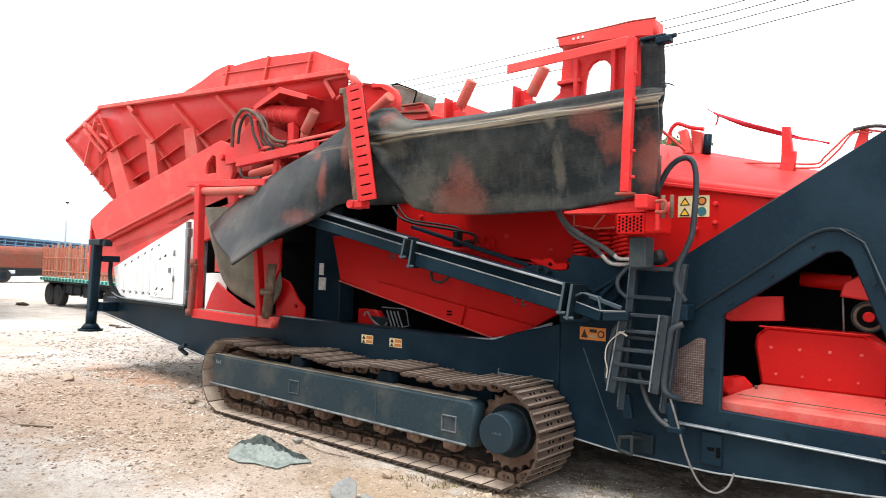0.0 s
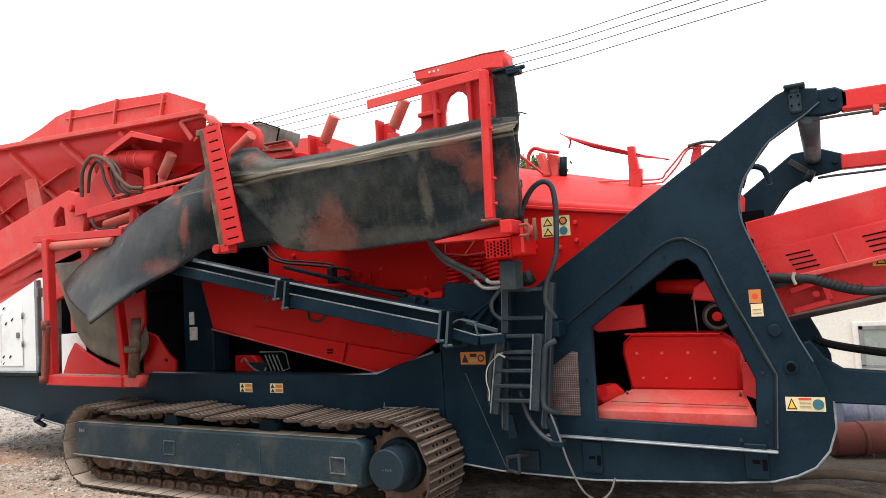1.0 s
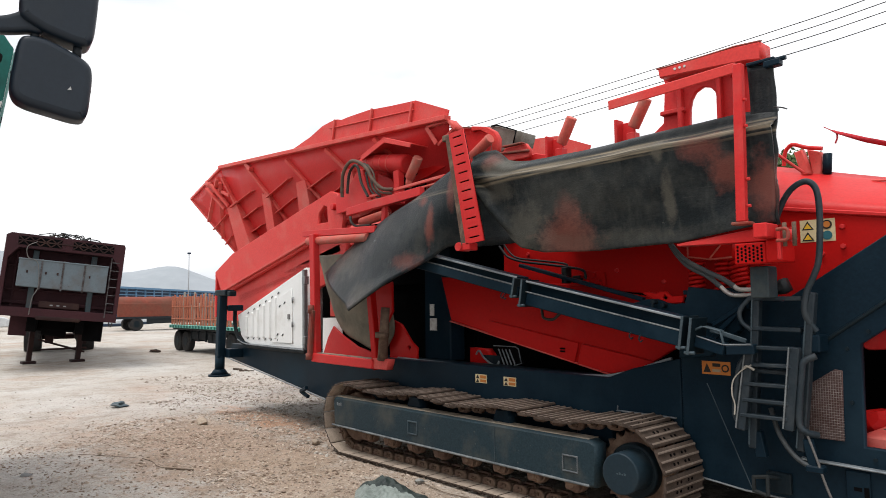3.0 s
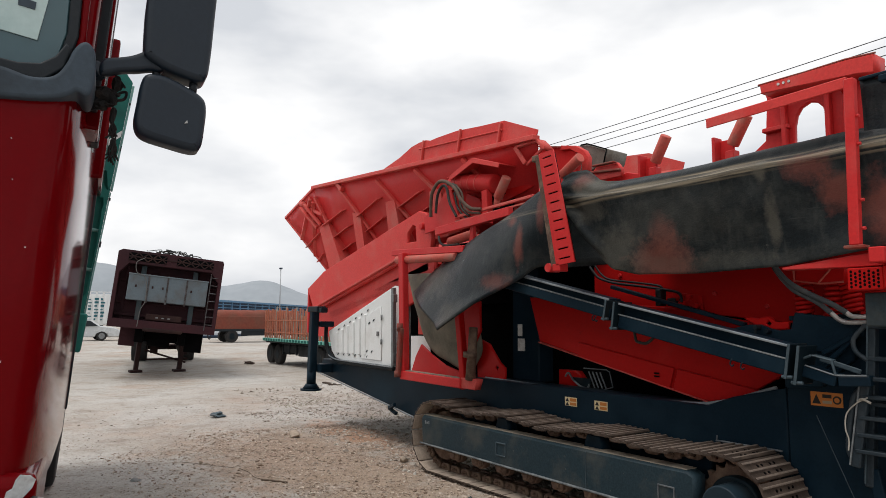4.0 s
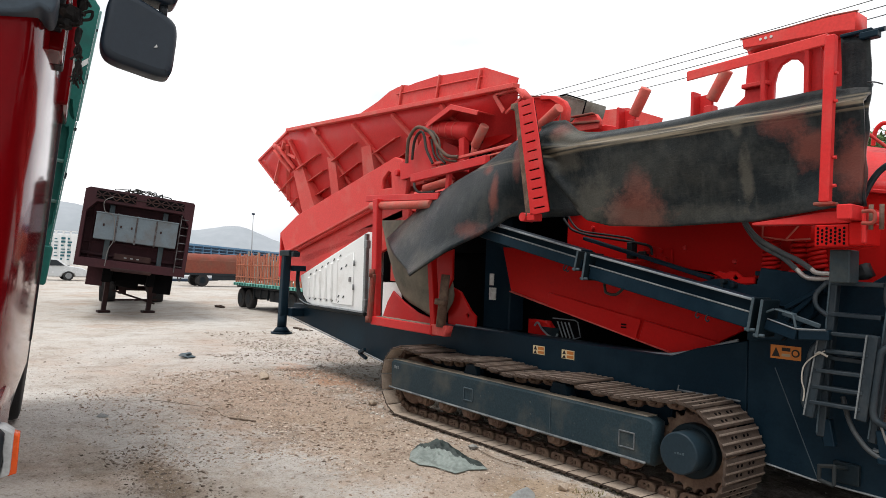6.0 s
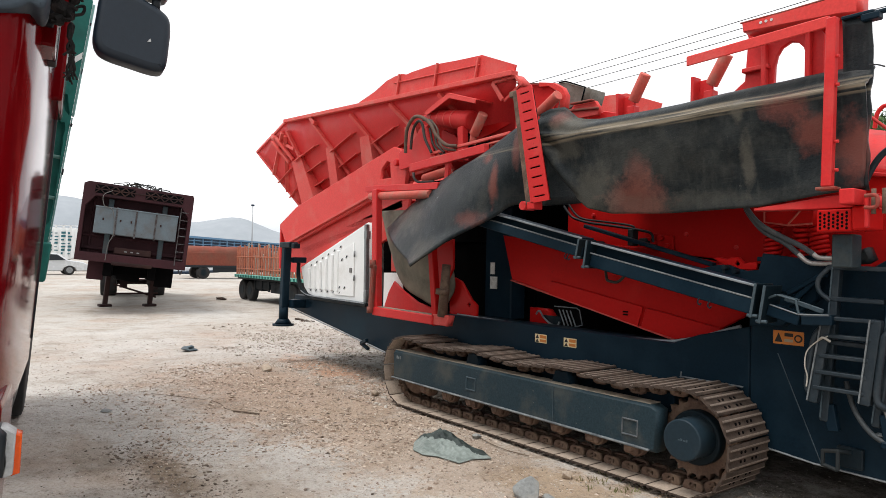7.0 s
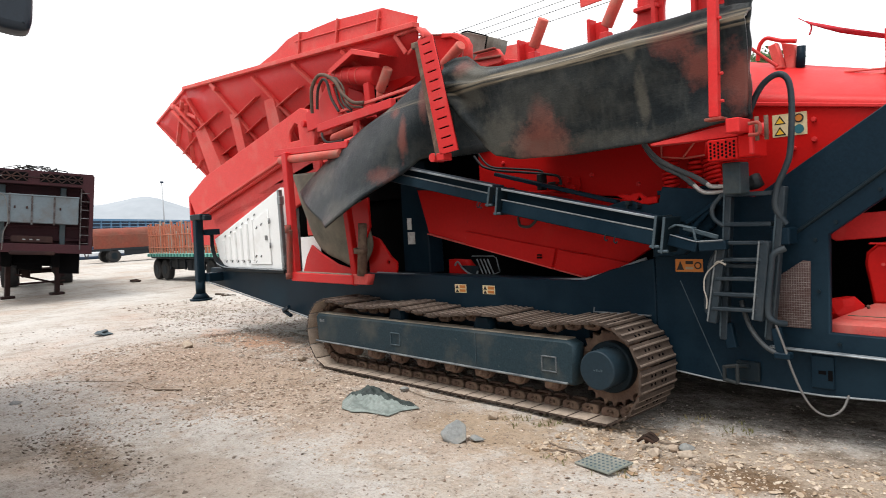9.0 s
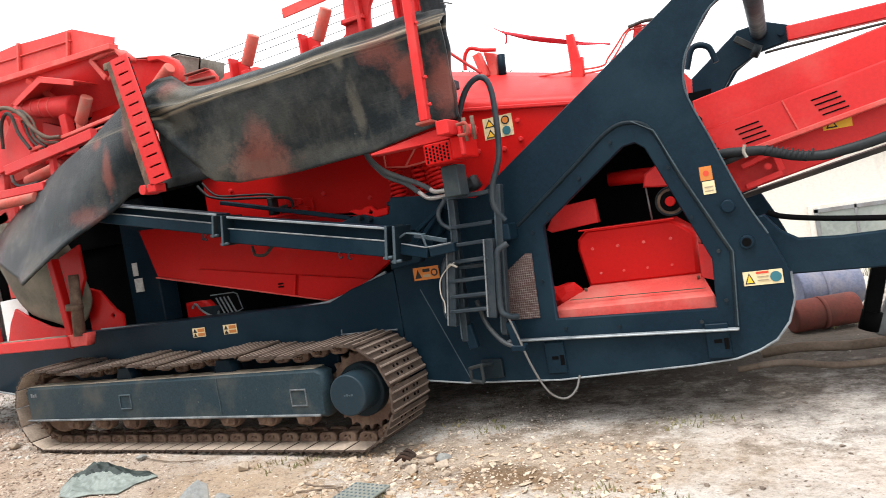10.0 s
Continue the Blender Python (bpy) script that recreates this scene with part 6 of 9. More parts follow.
part("spring_hanger", plate([(-2.23, 1.88), (-1.93, 1.86), (-1.94, 1.75), (-2.08, 1.745), (-2.235, 1.77)], 4.18, 0.12, 0.006), RED_DEEP, M)
part("hanger_edge", tube([(-2.235, 4.172, 1.87), (-2.235, 4.172, 1.77), (-2.08, 4.172, 1.745), (-1.94, 4.172, 1.752)], 0.006, False), ROLLER, M)
part("hanger_strut", bar((-2.08, 4.16, 1.75), (-1.98, 4.16, 1.86), 0.012, 0.012), ROLLER, M)
FITTING = material("bright_hose_fitting", (0.42, 0.40, 0.38), 0.35, 0.6, (0.25, 0.16, 0.13), 0.35, 20, 60, 0.1, 0.15)
for run, mt, tip in (([(-2.33, 4.1, 1.89), (-2.31, 4.1, 1.84), (-2.26, 4.1, 1.77), (-2.19, 4.1, 1.70), (-2.07, 4.1, 1.635), (-1.985, 4.1, 1.565)], HOSE_GREY, [(-1.99, 4.1, 1.57), (-1.94, 4.1, 1.525), (-1.89, 4.1, 1.51), (-1.78, 4.1, 1.512)]),
                     ([(-2.31, 4.07, 1.89), (-2.28, 4.07, 1.83), (-2.20, 4.07, 1.745), (-2.06, 4.07, 1.665), (-1.96, 4.07, 1.615), (-1.885, 4.07, 1.565)], HOSE_GREY, [(-1.89, 4.07, 1.57), (-1.85, 4.07, 1.545), (-1.74, 4.07, 1.543)])):
    hose = part("hydraulic_hose", tube(run, 0.016, True), mt, M, "bent grey hydraulic hose")
    part("hose_fitting", tube(tip, 0.014, True), FITTING, hose, "bright metal hose fitting")
part("rubber_boot", plate([(-1.72, 1.555), (-1.66, 1.60), (-1.63, 1.61), (-1.60, 1.54), (-1.64, 1.515), (-1.70, 1.51)], 4.15, 0.10, 0.02), HOSE_BLACK, M)
part("pivot_plate", plate([(-2.226, 1.571), (-2.10, 1.555), (-1.817, 1.519), (-1.829, 1.427), (-1.928, 1.421), (-2.068, 1.33), (-2.274, 1.345), (-2.48, 1.395), (-2.66, 1.44), (-2.672, 1.46), (-2.533, 1.493), (-2.46, 1.494), (-2.39, 1.468), (-2.335, 1.457), (-2.253, 1.467)], 4.14, 0.04, 0.006), DARK, M)
part("pivot_stay", bar((-2.05, 4.11, 1.325), (-1.86, 4.11, 1.44), 0.03, 0.028), DARK, M)

# upright rollers over the belt
for x, z in ((-3.50, 2.66), (-2.82, 2.66)):
    part("roller_bracket", joined(box(x - 0.08, x - 0.055, 4.36, 4.46, z - 0.06, z + 0.21, 0.004), box(x - 0.08, x + 0.05, 4.44, 4.46, z - 0.06, z + 0.19, 0.004), box(x + 0.02, x + 0.09, 4.37, 4.45, z + 0.02, z + 0.09, 0.006)), RED, M)
    part("guide_roller", rod((x + 0.065, 4.40, z + 0.13), (x + 0.195, 4.38, z + 0.32), 0.045, 20, bevel=0.008), ROLLER, M, "dull pinkish-red guide roller")
part("guide_roller", rod((-4.70, 4.62, 2.93), (-4.42, 4.58, 3.05), 0.05, 20, bevel=0.008), ROLLER, M, "dull pinkish-red guide roller")
part("upper_frame", plate([(-5.10, 3.31), (-4.60, 3.20), (-4.56, 3.02), (-4.62, 2.86), (-5.15, 2.92)], 4.70, 0.05, 0.006), RED, M, "red head plate behind the guard")
part("frame_edge", bar((-5.10, 4.68, 3.312), (-4.60, 4.68, 3.202), 0.03, 0.014), RED_RUST, M)
part("bent_arm", plate([(-4.76, 3.25), (-4.554, 3.205), (-4.441, 3.137), (-4.393, 3.057), (-4.405, 2.92), (-4.485, 2.92), (-4.477, 3.053), (-4.519, 3.117), (-4.634, 3.186), (-4.76, 3.20)], 4.66, 0.06, 0.006), RED_FADED, M, "bent red plate arm")
part("chute_end", plate([(-4.76, 3.285), (-4.619, 3.268), (-4.365, 3.162), (-4.407, 3.04), (-4.60, 2.98), (-4.75, 3.0)], 4.9, 0.3, 0.01), STEEL_PLATE, M, "bare grey-brown steel chute end")
part("chute_rim", tube([(-4.70, 4.89, 3.275), (-4.619, 4.89, 3.272), (-4.365, 4.89, 3.166), (-4.407, 4.89, 3.04)], 0.008, False), BLACK, M)
part("upper_brace", plate([(-4.27, 2.85), (-4.20, 2.915), (-3.952, 2.91), (-3.90, 2.84), (-3.915, 2.78), (-4.23, 2.78)], 4.55, 0.04, 0.006), RED_FADED, M)
part("upper_brace", joined(bar((-4.24, 4.53, 2.865), (-3.90, 4.53, 2.835), 0.03, 0.02), bar((-4.20, 4.52, 2.915), (-3.95, 4.52, 2.91), 0.05, 0.016)), RED_RUST, M)
part("upper_brace", plate([(-4.3, 2.80), (-3.90, 2.82), (-3.70, 2.765), (-3.30, 2.72), (-3.30, 2.55), (-4.3, 2.55)], 4.62, 0.05, 0.006), RED, M)

# strap, pipes and brackets on the box roof
def webbing(u, v):
    """A flat strap, widest and sagging in the middle."""
    line = [Vector(q) for q in ((-1.605, 4.9, 2.646), (-1.529, 4.9, 2.592), (-1.355, 4.9, 2.509), (-1.134, 4.9, 2.424), (-0.999, 4.9, 2.374), (-0.829, 4.9, 2.324))]
    k = u * 5
    i = min(int(k), 4)
    half = 0.004 + 0.012 * math.sin(math.pi * min(1.0, 1.25 * max(0.0, u - 0.12))) ** 0.7
    return line[i].lerp(line[i + 1], k - i) + Vector((0, 0.01 * math.sin(9 * u + 3 * v), half * (1 - 2 * v)))


tie = part("ratchet_strap", sheet(webbing, 40, 3, 0.004), STRAP, M, "red webbing strap")
part("strap_end", tube([(-1.529, 4.9, 2.595), (-1.525, 4.9, 2.56), (-1.539, 4.9, 2.52)], 0.006, True), STRAP, tie)
part("roof_post", plate([(-1.11, 2.46), (-1.06, 2.455), (-1.04, 2.29), (-1.02, 2.29), (-1.03, 2.16), (-1.12, 2.12), (-1.11, 2.27)], 4.88, 0.05, 0.006), RED, M)
part("roof_bracket", tube([(-1.874, 4.9, 2.42), (-1.865, 4.9, 2.50), (-1.845, 4.9, 2.54), (-1.805, 4.9, 2.56), (-1.72, 4.9, 2.525), (-1.62, 4.9, 2.50)], 0.014, True), RED, M, "bent red lifting hoop")
part("roof_block", joined(plate([(-1.80, 2.50), (-1.745, 2.515), (-1.695, 2.34), (-1.755, 2.33)], 4.88, 0.07, 0.008), plate([(-1.73, 2.52), (-1.64, 2.485), (-1.645, 2.33), (-1.70, 2.33)], 4.93, 0.05, 0.006)), RED_DUSTY, M)
part("roof_motor", rod((-1.615, 4.95, 2.33), (-1.605, 4.95, 2.47), 0.028, 16), DARK, M)
for pipe in ([(-1.34, 2.24), (-1.12, 2.22), (-0.91, 2.20), (-0.86, 2.24), (-0.79, 2.31), (-0.72, 2.38), (-0.66, 2.395), (-0.55, 2.37)], [(-1.30, 2.21), (-1.12, 2.19), (-0.92, 2.175), (-0.87, 2.19), (-0.78, 2.28), (-0.73, 2.35), (-0.69, 2.38), (-0.6, 2.37)]):
    part("roof_pipe", tube([(x, 4.9, z) for x, z in pipe], 0.0065, True), RED_DUSTY, M)
part("roof_hose", tube([(-0.70, 4.88, 2.395), (-0.58, 4.88, 2.405), (-0.45, 4.88, 2.37), (-0.35, 4.9, 2.30)], 0.011, True), HOSE, M)
part("pipe_flag", plate([(-0.70, 2.28), (-0.665, 2.40), (-0.62, 2.40), (-0.625, 2.28)], 4.9, 0.02, 0.003), RED, M)

# ---- feeder, hopper and engine side ----
part("feeder_beam", plate([[(-9.87, 1.98), (-9.30, 2.22), (-6.71, 2.80), (-6.56, 2.76), (-6.43, 2.50), (-6.45, 2.33), (-7.18, 2.20), (-9.60, 1.62)],
                           [(-6.98, 2.44), (-6.95, 2.56), (-6.84, 2.64), (-6.78, 2.62), (-6.76, 2.44)]], 4.25, 0.06, 0.01), RED_FADED, M, "sun-faded red side plate of the feeder")
part("feeder_lower", plate([(-9.87, 1.95), (-9.84, 1.25), (-9.0, 1.25), (-7.1, 1.66), (-6.5, 1.85), (-6.45, 2.38), (-7.18, 2.25)], 4.32, 0.05, 0.008), RED_FADED, M)
part("feeder_rib", bar((-9.65, 4.235, 1.66), (-7.0, 4.235, 2.29), 0.04, 0.03), RED_DUSTY, M)
part("feeder_under", bar((-9.2, 4.5, 1.56), (-6.6, 4.5, 2.12), 0.36, 0.12), RED_DEEP, M)
part("feeder_far_side", plate([(-9.87, 1.98), (-9.30, 2.22), (-6.71, 2.80), (-6.43, 2.50), (-6.5, 2.1), (-9.84, 1.30)], 6.70, 0.06, 0.01), RED, M)
part("feeder_tail", box(-9.88, -9.83, 4.26, 6.75, 1.30, 1.98, 0.006), RED, M)
part("pivot_pin", rod((-6.60, 4.26, 2.60), (-6.60, 4.20, 2.60), 0.04, 18, bevel=0.008), RED, M)

HT0, HT1 = Vector((-9.92, 4.35, 3.59)), Vector((-4.75, 4.35, 3.275))
HB0, HB1 = Vector((-10.31, 4.85, 2.27)), Vector((-5.27, 4.85, 2.60))


def hop(u, v, out=0.0):
    p = HB0.lerp(HB1, u).lerp(HT0.lerp(HT1, u), v)
    n = (HB1 - HB0).cross(HT0 - HB0).normalized()
    if n.y > 0:
        n = -n
    return p + n * out


def mirrored(p):
    return Vector((p.x, 2 * 5.5 - p.y, p.z))


part("hopper_side", sheet(lambda u, v: hop(u, v), 8, 4, 0.012), RED, M, "faded red flared hopper side with welded ribs")
part("hopper_side", sheet(lambda u, v: mirrored(hop(u, v)), 8, 4, 0.012), RED_DUSTY, M, "faded red flared hopper side")
TIP = Vector((-11.56, 4.55, 3.323))
part("hopper_wing", sheet(lambda u, v: HB0.lerp(TIP, u).lerp(HT0, v), 6, 6, 0.012), RED, M, "red hopper corner wing")
part("hopper_back", sheet(lambda u, v: HB0.lerp(TIP, v).lerp(mirrored(HB0.lerp(TIP, v)), u), 6, 4, 0.012), RED_FADED, M)
part("hopper_rim", bar(HT0 + Vector((0, -0.02, 0)), HT1 + Vector((0, -0.02, 0)), 0.09, 0.05), RED_DUSTY, M)
part("wing_rim", bar(HT0, TIP, 0.06, 0.04), RED_DUSTY, M)
part("wing_rim", bar(TIP, HB0, 0.05, 0.04), RED_DUSTY, M)
EXT = [(-7.83, 3.475), (-7.296, 3.574), (-7.026, 3.654), (-6.85, 3.672), (-6.70, 3.672), (-6.60, 3.645), (-6.474, 3.65), (-6.069, 3.644), (-5.653, 3.599), (-5.24, 3.563), (-4.738, 3.353), (-4.764, 3.28)]
ext = part("hopper_extension", plate(EXT, 4.335, 0.014, 0.002), RED_FADED, M, "raised red hopper side extension with dented top edge")
part("extension_fold", bar((-6.84, 4.325, 3.585), (-5.26, 4.325, 3.466), 0.02, 0.012), RED_DUSTY, ext)
for x, z0, z1 in ((-6.775, 3.39, 3.672), (-6.03, 3.36, 3.64), (-5.33, 3.30, 3.55)):
    part("extension_rib", bar((x, 4.315, z0), (x + 0.05, 4.325, z1), 0.03, 0.028, 0.004, (1, 0, 0)), RED_DUSTY, ext)
part("rim_end", joined(plate([(-5.08, 3.262), (-4.749, 3.262), (-4.645, 3.165), (-4.66, 3.13), (-4.76, 3.235), (-5.05, 3.235)], 4.33, 0.12, 0.004), bar((-5.08, 4.34, 3.25), (-4.95, 4.36, 3.06), 0.02, 0.045, 0.003, (1, 0, 0)), bar((-4.70, 4.38, 3.18), (-4.95, 4.38, 3.05), 0.02, 0.03)), RED_DUSTY, M)
part("extension_far", plate(EXT, 6.65, 0.014, 0.002), RED_DUSTY, M)


def hopper_gusset(top, low):
    """A wedge box that stands off the hopper's side towards its foot; corners as shares of the side."""
    bm = bmesh.new()
    (a, b), (c, d) = top, low
    at = [(*a, 0.05), (*b, 0.05), (*d, 0.24), (*c, 0.24)]
    outer = [bm.verts.new(hop(*q)) for q in at]
    inner = [bm.verts.new(hop(u, v, -0.002)) for u, v, _ in at]
    bm.faces.new(outer)
    for i in range(4):
        k = (i + 1) % 4
        bm.faces.new((outer[i], inner[i], inner[k], outer[k]))
    bmesh.ops.recalc_face_normals(bm, faces=bm.faces[:])
    return bm


LEAN = Vector((hop(0.5, 0.5, 1) - hop(0.5, 0.5)))
for top, low in ((((0.0, 0.56), (0.066, 0.62)), ((0.091, 0.05), (0.18, 0.05))), (((0.232, 0.634), (0.275, 0.60)), ((0.285, 0.08), (0.33, 0.08))), (((0.423, 0.667), (0.468, 0.677)), ((0.465, 0.10), (0.53, 0.10))), (((0.63, 0.67), (0.675, 0.68)), ((0.67, 0.10), (0.735, 0.10)))):
    part("hopper_gusset", hopper_gusset(top, low), RED_DUSTY, M, "dusty pink-red wedge stiffener")
for (ua, va), (ub, vb) in (((0.178, 0.94), (0.395, 0.03)), ((0.393, 0.94), (0.61, 0.03)), ((0.58, 0.96), (0.80, 0.03)), ((0.77, 0.96), (0.95, 0.1)), ((0.005, 0.90), (0.15, 0.03))):
    part("hopper_rib", bar(hop(ua, va, 0.03), hop(ub, vb, 0.03), 0.05, 0.07, 0.004, LEAN), RED_DUSTY, M)
for (ua, va), (ub, vb) in (((0.035, 0.564), (0.185, 0.686)), ((0.081, 0.392), (0.21, 0.497)), ((0.129, 0.226), (0.21, 0.29)), ((0.266, 0.578), (0.40, 0.73)), ((0.303, 0.385), (0.41, 0.50)), ((0.345, 0.21), (0.45, 0.32)), ((0.49, 0.57), (0.60, 0.70)), ((0.53, 0.38), (0.63, 0.5)), ((0.70, 0.60), (0.79, 0.70))):
    part("hopper_shelf", bar(hop(ua, va, 0.05), hop(ub, vb, 0.05), 0.012, 0.11, 0.002, LEAN), RED_DUSTY, M)
part("wing_bar", bar(hop(-0.08, 0.85, 0.05), hop(0.015, 0.58, 0.05), 0.05, 0.05, 0.006, LEAN), RED_DUSTY, M)
part("wing_bar", bar(hop(-0.115, 0.82, 0.05), hop(-0.015, 0.56, 0.05), 0.05, 0.05, 0.006, LEAN), RED_DUSTY, M)
part("wing_shelf", bar(HB0.lerp(TIP, 0.45) + Vector((0, -0.04, 0)), hop(0.0, 0.5, 0.04), 0.012, 0.09, 0.002, LEAN), RED_DUSTY, M)
part("wing_shelf", bar(HB0.lerp(TIP, 0.2) + Vector((0, -0.04, 0)), hop(0.0, 0.25, 0.04), 0.012, 0.09, 0.002, LEAN), RED_DUSTY, M)
for k in (0.3, 0.6):
    part("wing_rib", bar(HB0.lerp(TIP, k) + Vector((0, -0.02, 0)), HB0.lerp(TIP, k).lerp(HT0, 0.8) + Vector((0, -0.03, 0)), 0.06, 0.06, 0.004), RED_DUSTY, M)
part("wing_latch", joined(bar((-10.6, 4.47, 3.42), (-9.84, 4.45, 3.16), 0.05, 0.05), rod((-10.65, 4.45, 3.46), (-10.43, 4.45, 3.4), 0.06, 12)), RED_DUSTY, M)
part("rim_lug", bar((-9.08, 4.35, 3.52), (-8.92, 4.35, 3.41), 0.08, 0.06), RED_DUSTY, M)

# motor, hoses and cylinders over the feeder head
mot = part("hydraulic_motor", joined(rod((-6.12, 4.36, 3.065), (-5.47, 4.42, 2.945), 0.086, 28, 0.106, bevel=0.02), rod((-6.20, 4.36, 3.08), (-6.10, 4.36, 3.06), 0.055, 18)), RED, M, "red cylindrical drive motor under a bent hood")
for k in range(4):
    p, q = Vector((-6.05 + 0.11 * k, 4.366 + 0.010 * k, 3.052 - 0.0203 * k)), Vector((0.65, 0.06, -0.12)).normalized()
    part("motor_band", rod(p, p + q * 0.014, 0.091 + 0.0034 * k, 28), RED_DUSTY, mot)
# flat black plate stands in for the shaded hollow behind the motor
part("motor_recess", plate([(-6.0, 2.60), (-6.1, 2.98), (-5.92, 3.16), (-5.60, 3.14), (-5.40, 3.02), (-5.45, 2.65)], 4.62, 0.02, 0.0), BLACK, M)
part("motor_hood", joined(bar((-5.66, 4.38, 3.232), (-5.21, 4.40, 3.09), 0.30, 0.014), bar((-6.12, 4.36, 3.09), (-5.64, 4.38, 3.232), 0.26, 0.014), plate([(-5.66, 3.238), (-5.21, 3.097), (-5.215, 3.05), (-5.645, 3.18), (-6.04, 3.06), (-6.11, 3.10)], 4.235, 0.012, 0.003)), RED_FADED, M)
part("head_sheet", plate([(-5.545, 3.114), (-5.119, 3.086), (-5.081, 2.894), (-5.523, 2.988)], 4.62, 0.03, 0.006), RED_FADED, M, "faded red sheet over the feeder head")
part("head_sheet", plate([(-5.481, 2.976), (-5.093, 2.89), (-5.298, 2.833), (-5.603, 2.776), (-5.729, 2.793), (-5.539, 2.868)], 4.60, 0.03, 0.006), RED_DEEP, M)
part("lift_cylinder", joined(rod((-5.40, 4.38, 2.78), (-5.23, 4.36, 2.97), 0.05, 18, bevel=0.01), rod((-5.42, 4.38, 2.68), (-5.40, 4.38, 2.80), 0.035, 12)), ROLLER, M)
part("cylinder_post", bar((-5.54, 4.36, 2.52), (-5.56, 4.36, 2.88), 0.08, 0.09, 0.006, (1, 0, 0)), RED, M)
part("gusset", plate([(-6.52, 2.70), (-6.24, 2.80), (-6.07, 2.96), (-6.02, 2.95), (-5.80, 2.56), (-6.5, 2.50)], 4.20, 0.03, 0.005), RED, M)
part("gusset", plate([(-6.16, 2.55), (-6.10, 2.95), (-5.85, 2.85), (-5.72, 2.6)], 4.5, 0.04, 0.005), RED_DEEP, M)
for run, r, mt in (([(-6.26, 4.12, 2.66), (-6.245, 4.11, 2.80), (-6.205, 4.10, 2.925), (-6.07, 4.09, 3.02), (-5.92, 4.09, 3.0), (-5.775, 4.10, 2.905), (-5.68, 4.11, 2.775), (-5.54, 4.13, 2.665), (-5.40, 4.16, 2.64)], 0.023, HOSE_BROWN),
                   ([(-6.22, 4.16, 2.70), (-6.17, 4.15, 2.90), (-6.06, 4.14, 2.985), (-5.98, 4.14, 2.94), (-5.925, 4.14, 2.78), (-5.83, 4.16, 2.62)], 0.019, HOSE),
                   ([(-6.02, 4.18, 3.0), (-5.88, 4.17, 2.97), (-5.78, 4.16, 2.84), (-5.74, 4.16, 2.70), (-5.62, 4.17, 2.60)], 0.016, HOSE),
                   ([(-5.90, 4.20, 2.98), (-5.76, 4.18, 2.86), (-5.70, 4.17, 2.70), (-5.56, 4.15, 2.625), (-5.42, 4.16, 2.60)], 0.015, HOSE_BROWN),
                   ([(-5.95, 4.22, 2.90), (-5.86, 4.2, 2.72), (-5.72, 4.2, 2.60), (-5.6, 4.2, 2.585)], 0.014, HOSE)):
    part("hydraulic_hose", tube(run, 0.82 * r, True), mt, M, "dusty bundled hydraulic hose")
part("feeder_rail", bar((-6.05, 4.06, 2.465), (-4.75, 4.0, 2.52), 0.06, 0.085), RED, M)
part("feeder_rail", bar((-6.95, 4.06, 2.30), (-5.45, 4.0, 2.225), 0.07, 0.07), RED, M)
part("feeder_rail", bar((-5.9, 4.2, 2.62), (-4.6, 4.15, 2.66), 0.03, 0.03), RED_DUSTY, M)
part("feeder_rail", bar((-5.9, 4.2, 2.57), (-4.6, 4.15, 2.61), 0.02, 0.02), ROLLER, M)
part("return_roller", rod((-6.80, 4.02, 2.205), (-5.58, 3.98, 2.15), 0.045, 18), ROLLER, M, "dull pinkish-red return roller")
part("short_cylinder", rod((-6.0, 4.2, 2.36), (-5.55, 4.18, 2.40), 0.05, 16, bevel=0.01), ROLLER, M)
part("rail_stay", bar((-5.45, 4.08, 2.22), (-5.40, 4.06, 2.47), 0.04, 0.06, 0.004, (1, 0, 0)), RED, M)
part("hydraulic_hose", tube([(-6.1, 4.12, 2.44), (-6.05, 4.1, 2.36), (-5.95, 4.1, 2.31), (-5.7, 4.1, 2.30)], 0.014, True), HOSE, M)

# red carrying frame beside the engine panel
part("carry_frame", joined(bar((-6.63, 3.99, 2.27), (-6.57, 3.99, 0.86), 0.08, 0.10, 0.008, (1, 0, 0)), bar((-6.60, 3.99, 0.895), (-5.46, 3.99, 0.885), 0.10, 0.095, 0.008)), RED, M, "red welded carrying frame")
part("frame_dust", bar((-6.52, 4.0, 0.945), (-5.52, 4.0, 0.936), 0.07, 0.006, 0.0), DUST_TOP, M, "pale dust on the frame bar")
# deeper red here puts the belt's shade into the post's colour
part("frame_post", bar((-5.45, 4.0, 0.83), (-5.56, 4.0, 1.60), 0.07, 0.08, 0.008, (1, 0, 0)), RED_DEEP, M, "end post, deeper red for its shade")
part("frame_foot", plate([(-5.48, 0.84), (-5.48, 0.945), (-5.21, 0.945), (-5.25, 0.84)], 3.96, 0.08, 0.006), RED_DUSTY, M)
part("frame_hinge", bar((-6.56, 3.93, 1.42), (-6.61, 3.93, 0.87), 0.05, 0.07, 0.012, (1, 0, 0)), RED_RUST, M, "rusty vertical hinge bar")
part("hinge_knuckle", rod((-6.57, 3.92, 1.38), (-6.57, 3.92, 1.47), 0.035, 12), RED_RUST, M)
part("hinge_knuckle", rod((-6.61, 3.92, 0.87), (-6.61, 3.92, 0.94), 0.035, 12), RED_RUST, M)
part("frame_tie", rod((-5.28, 3.97, 1.44), (-5.33, 3.97, 0.93), 0.042, 14, 0.05), LINK, M, "rusty brown cylinder on the frame")
part("tie_collar", rod((-5.31, 3.95, 1.15), (-5.305, 3.95, 1.20), 0.068, 14), LINK, M)
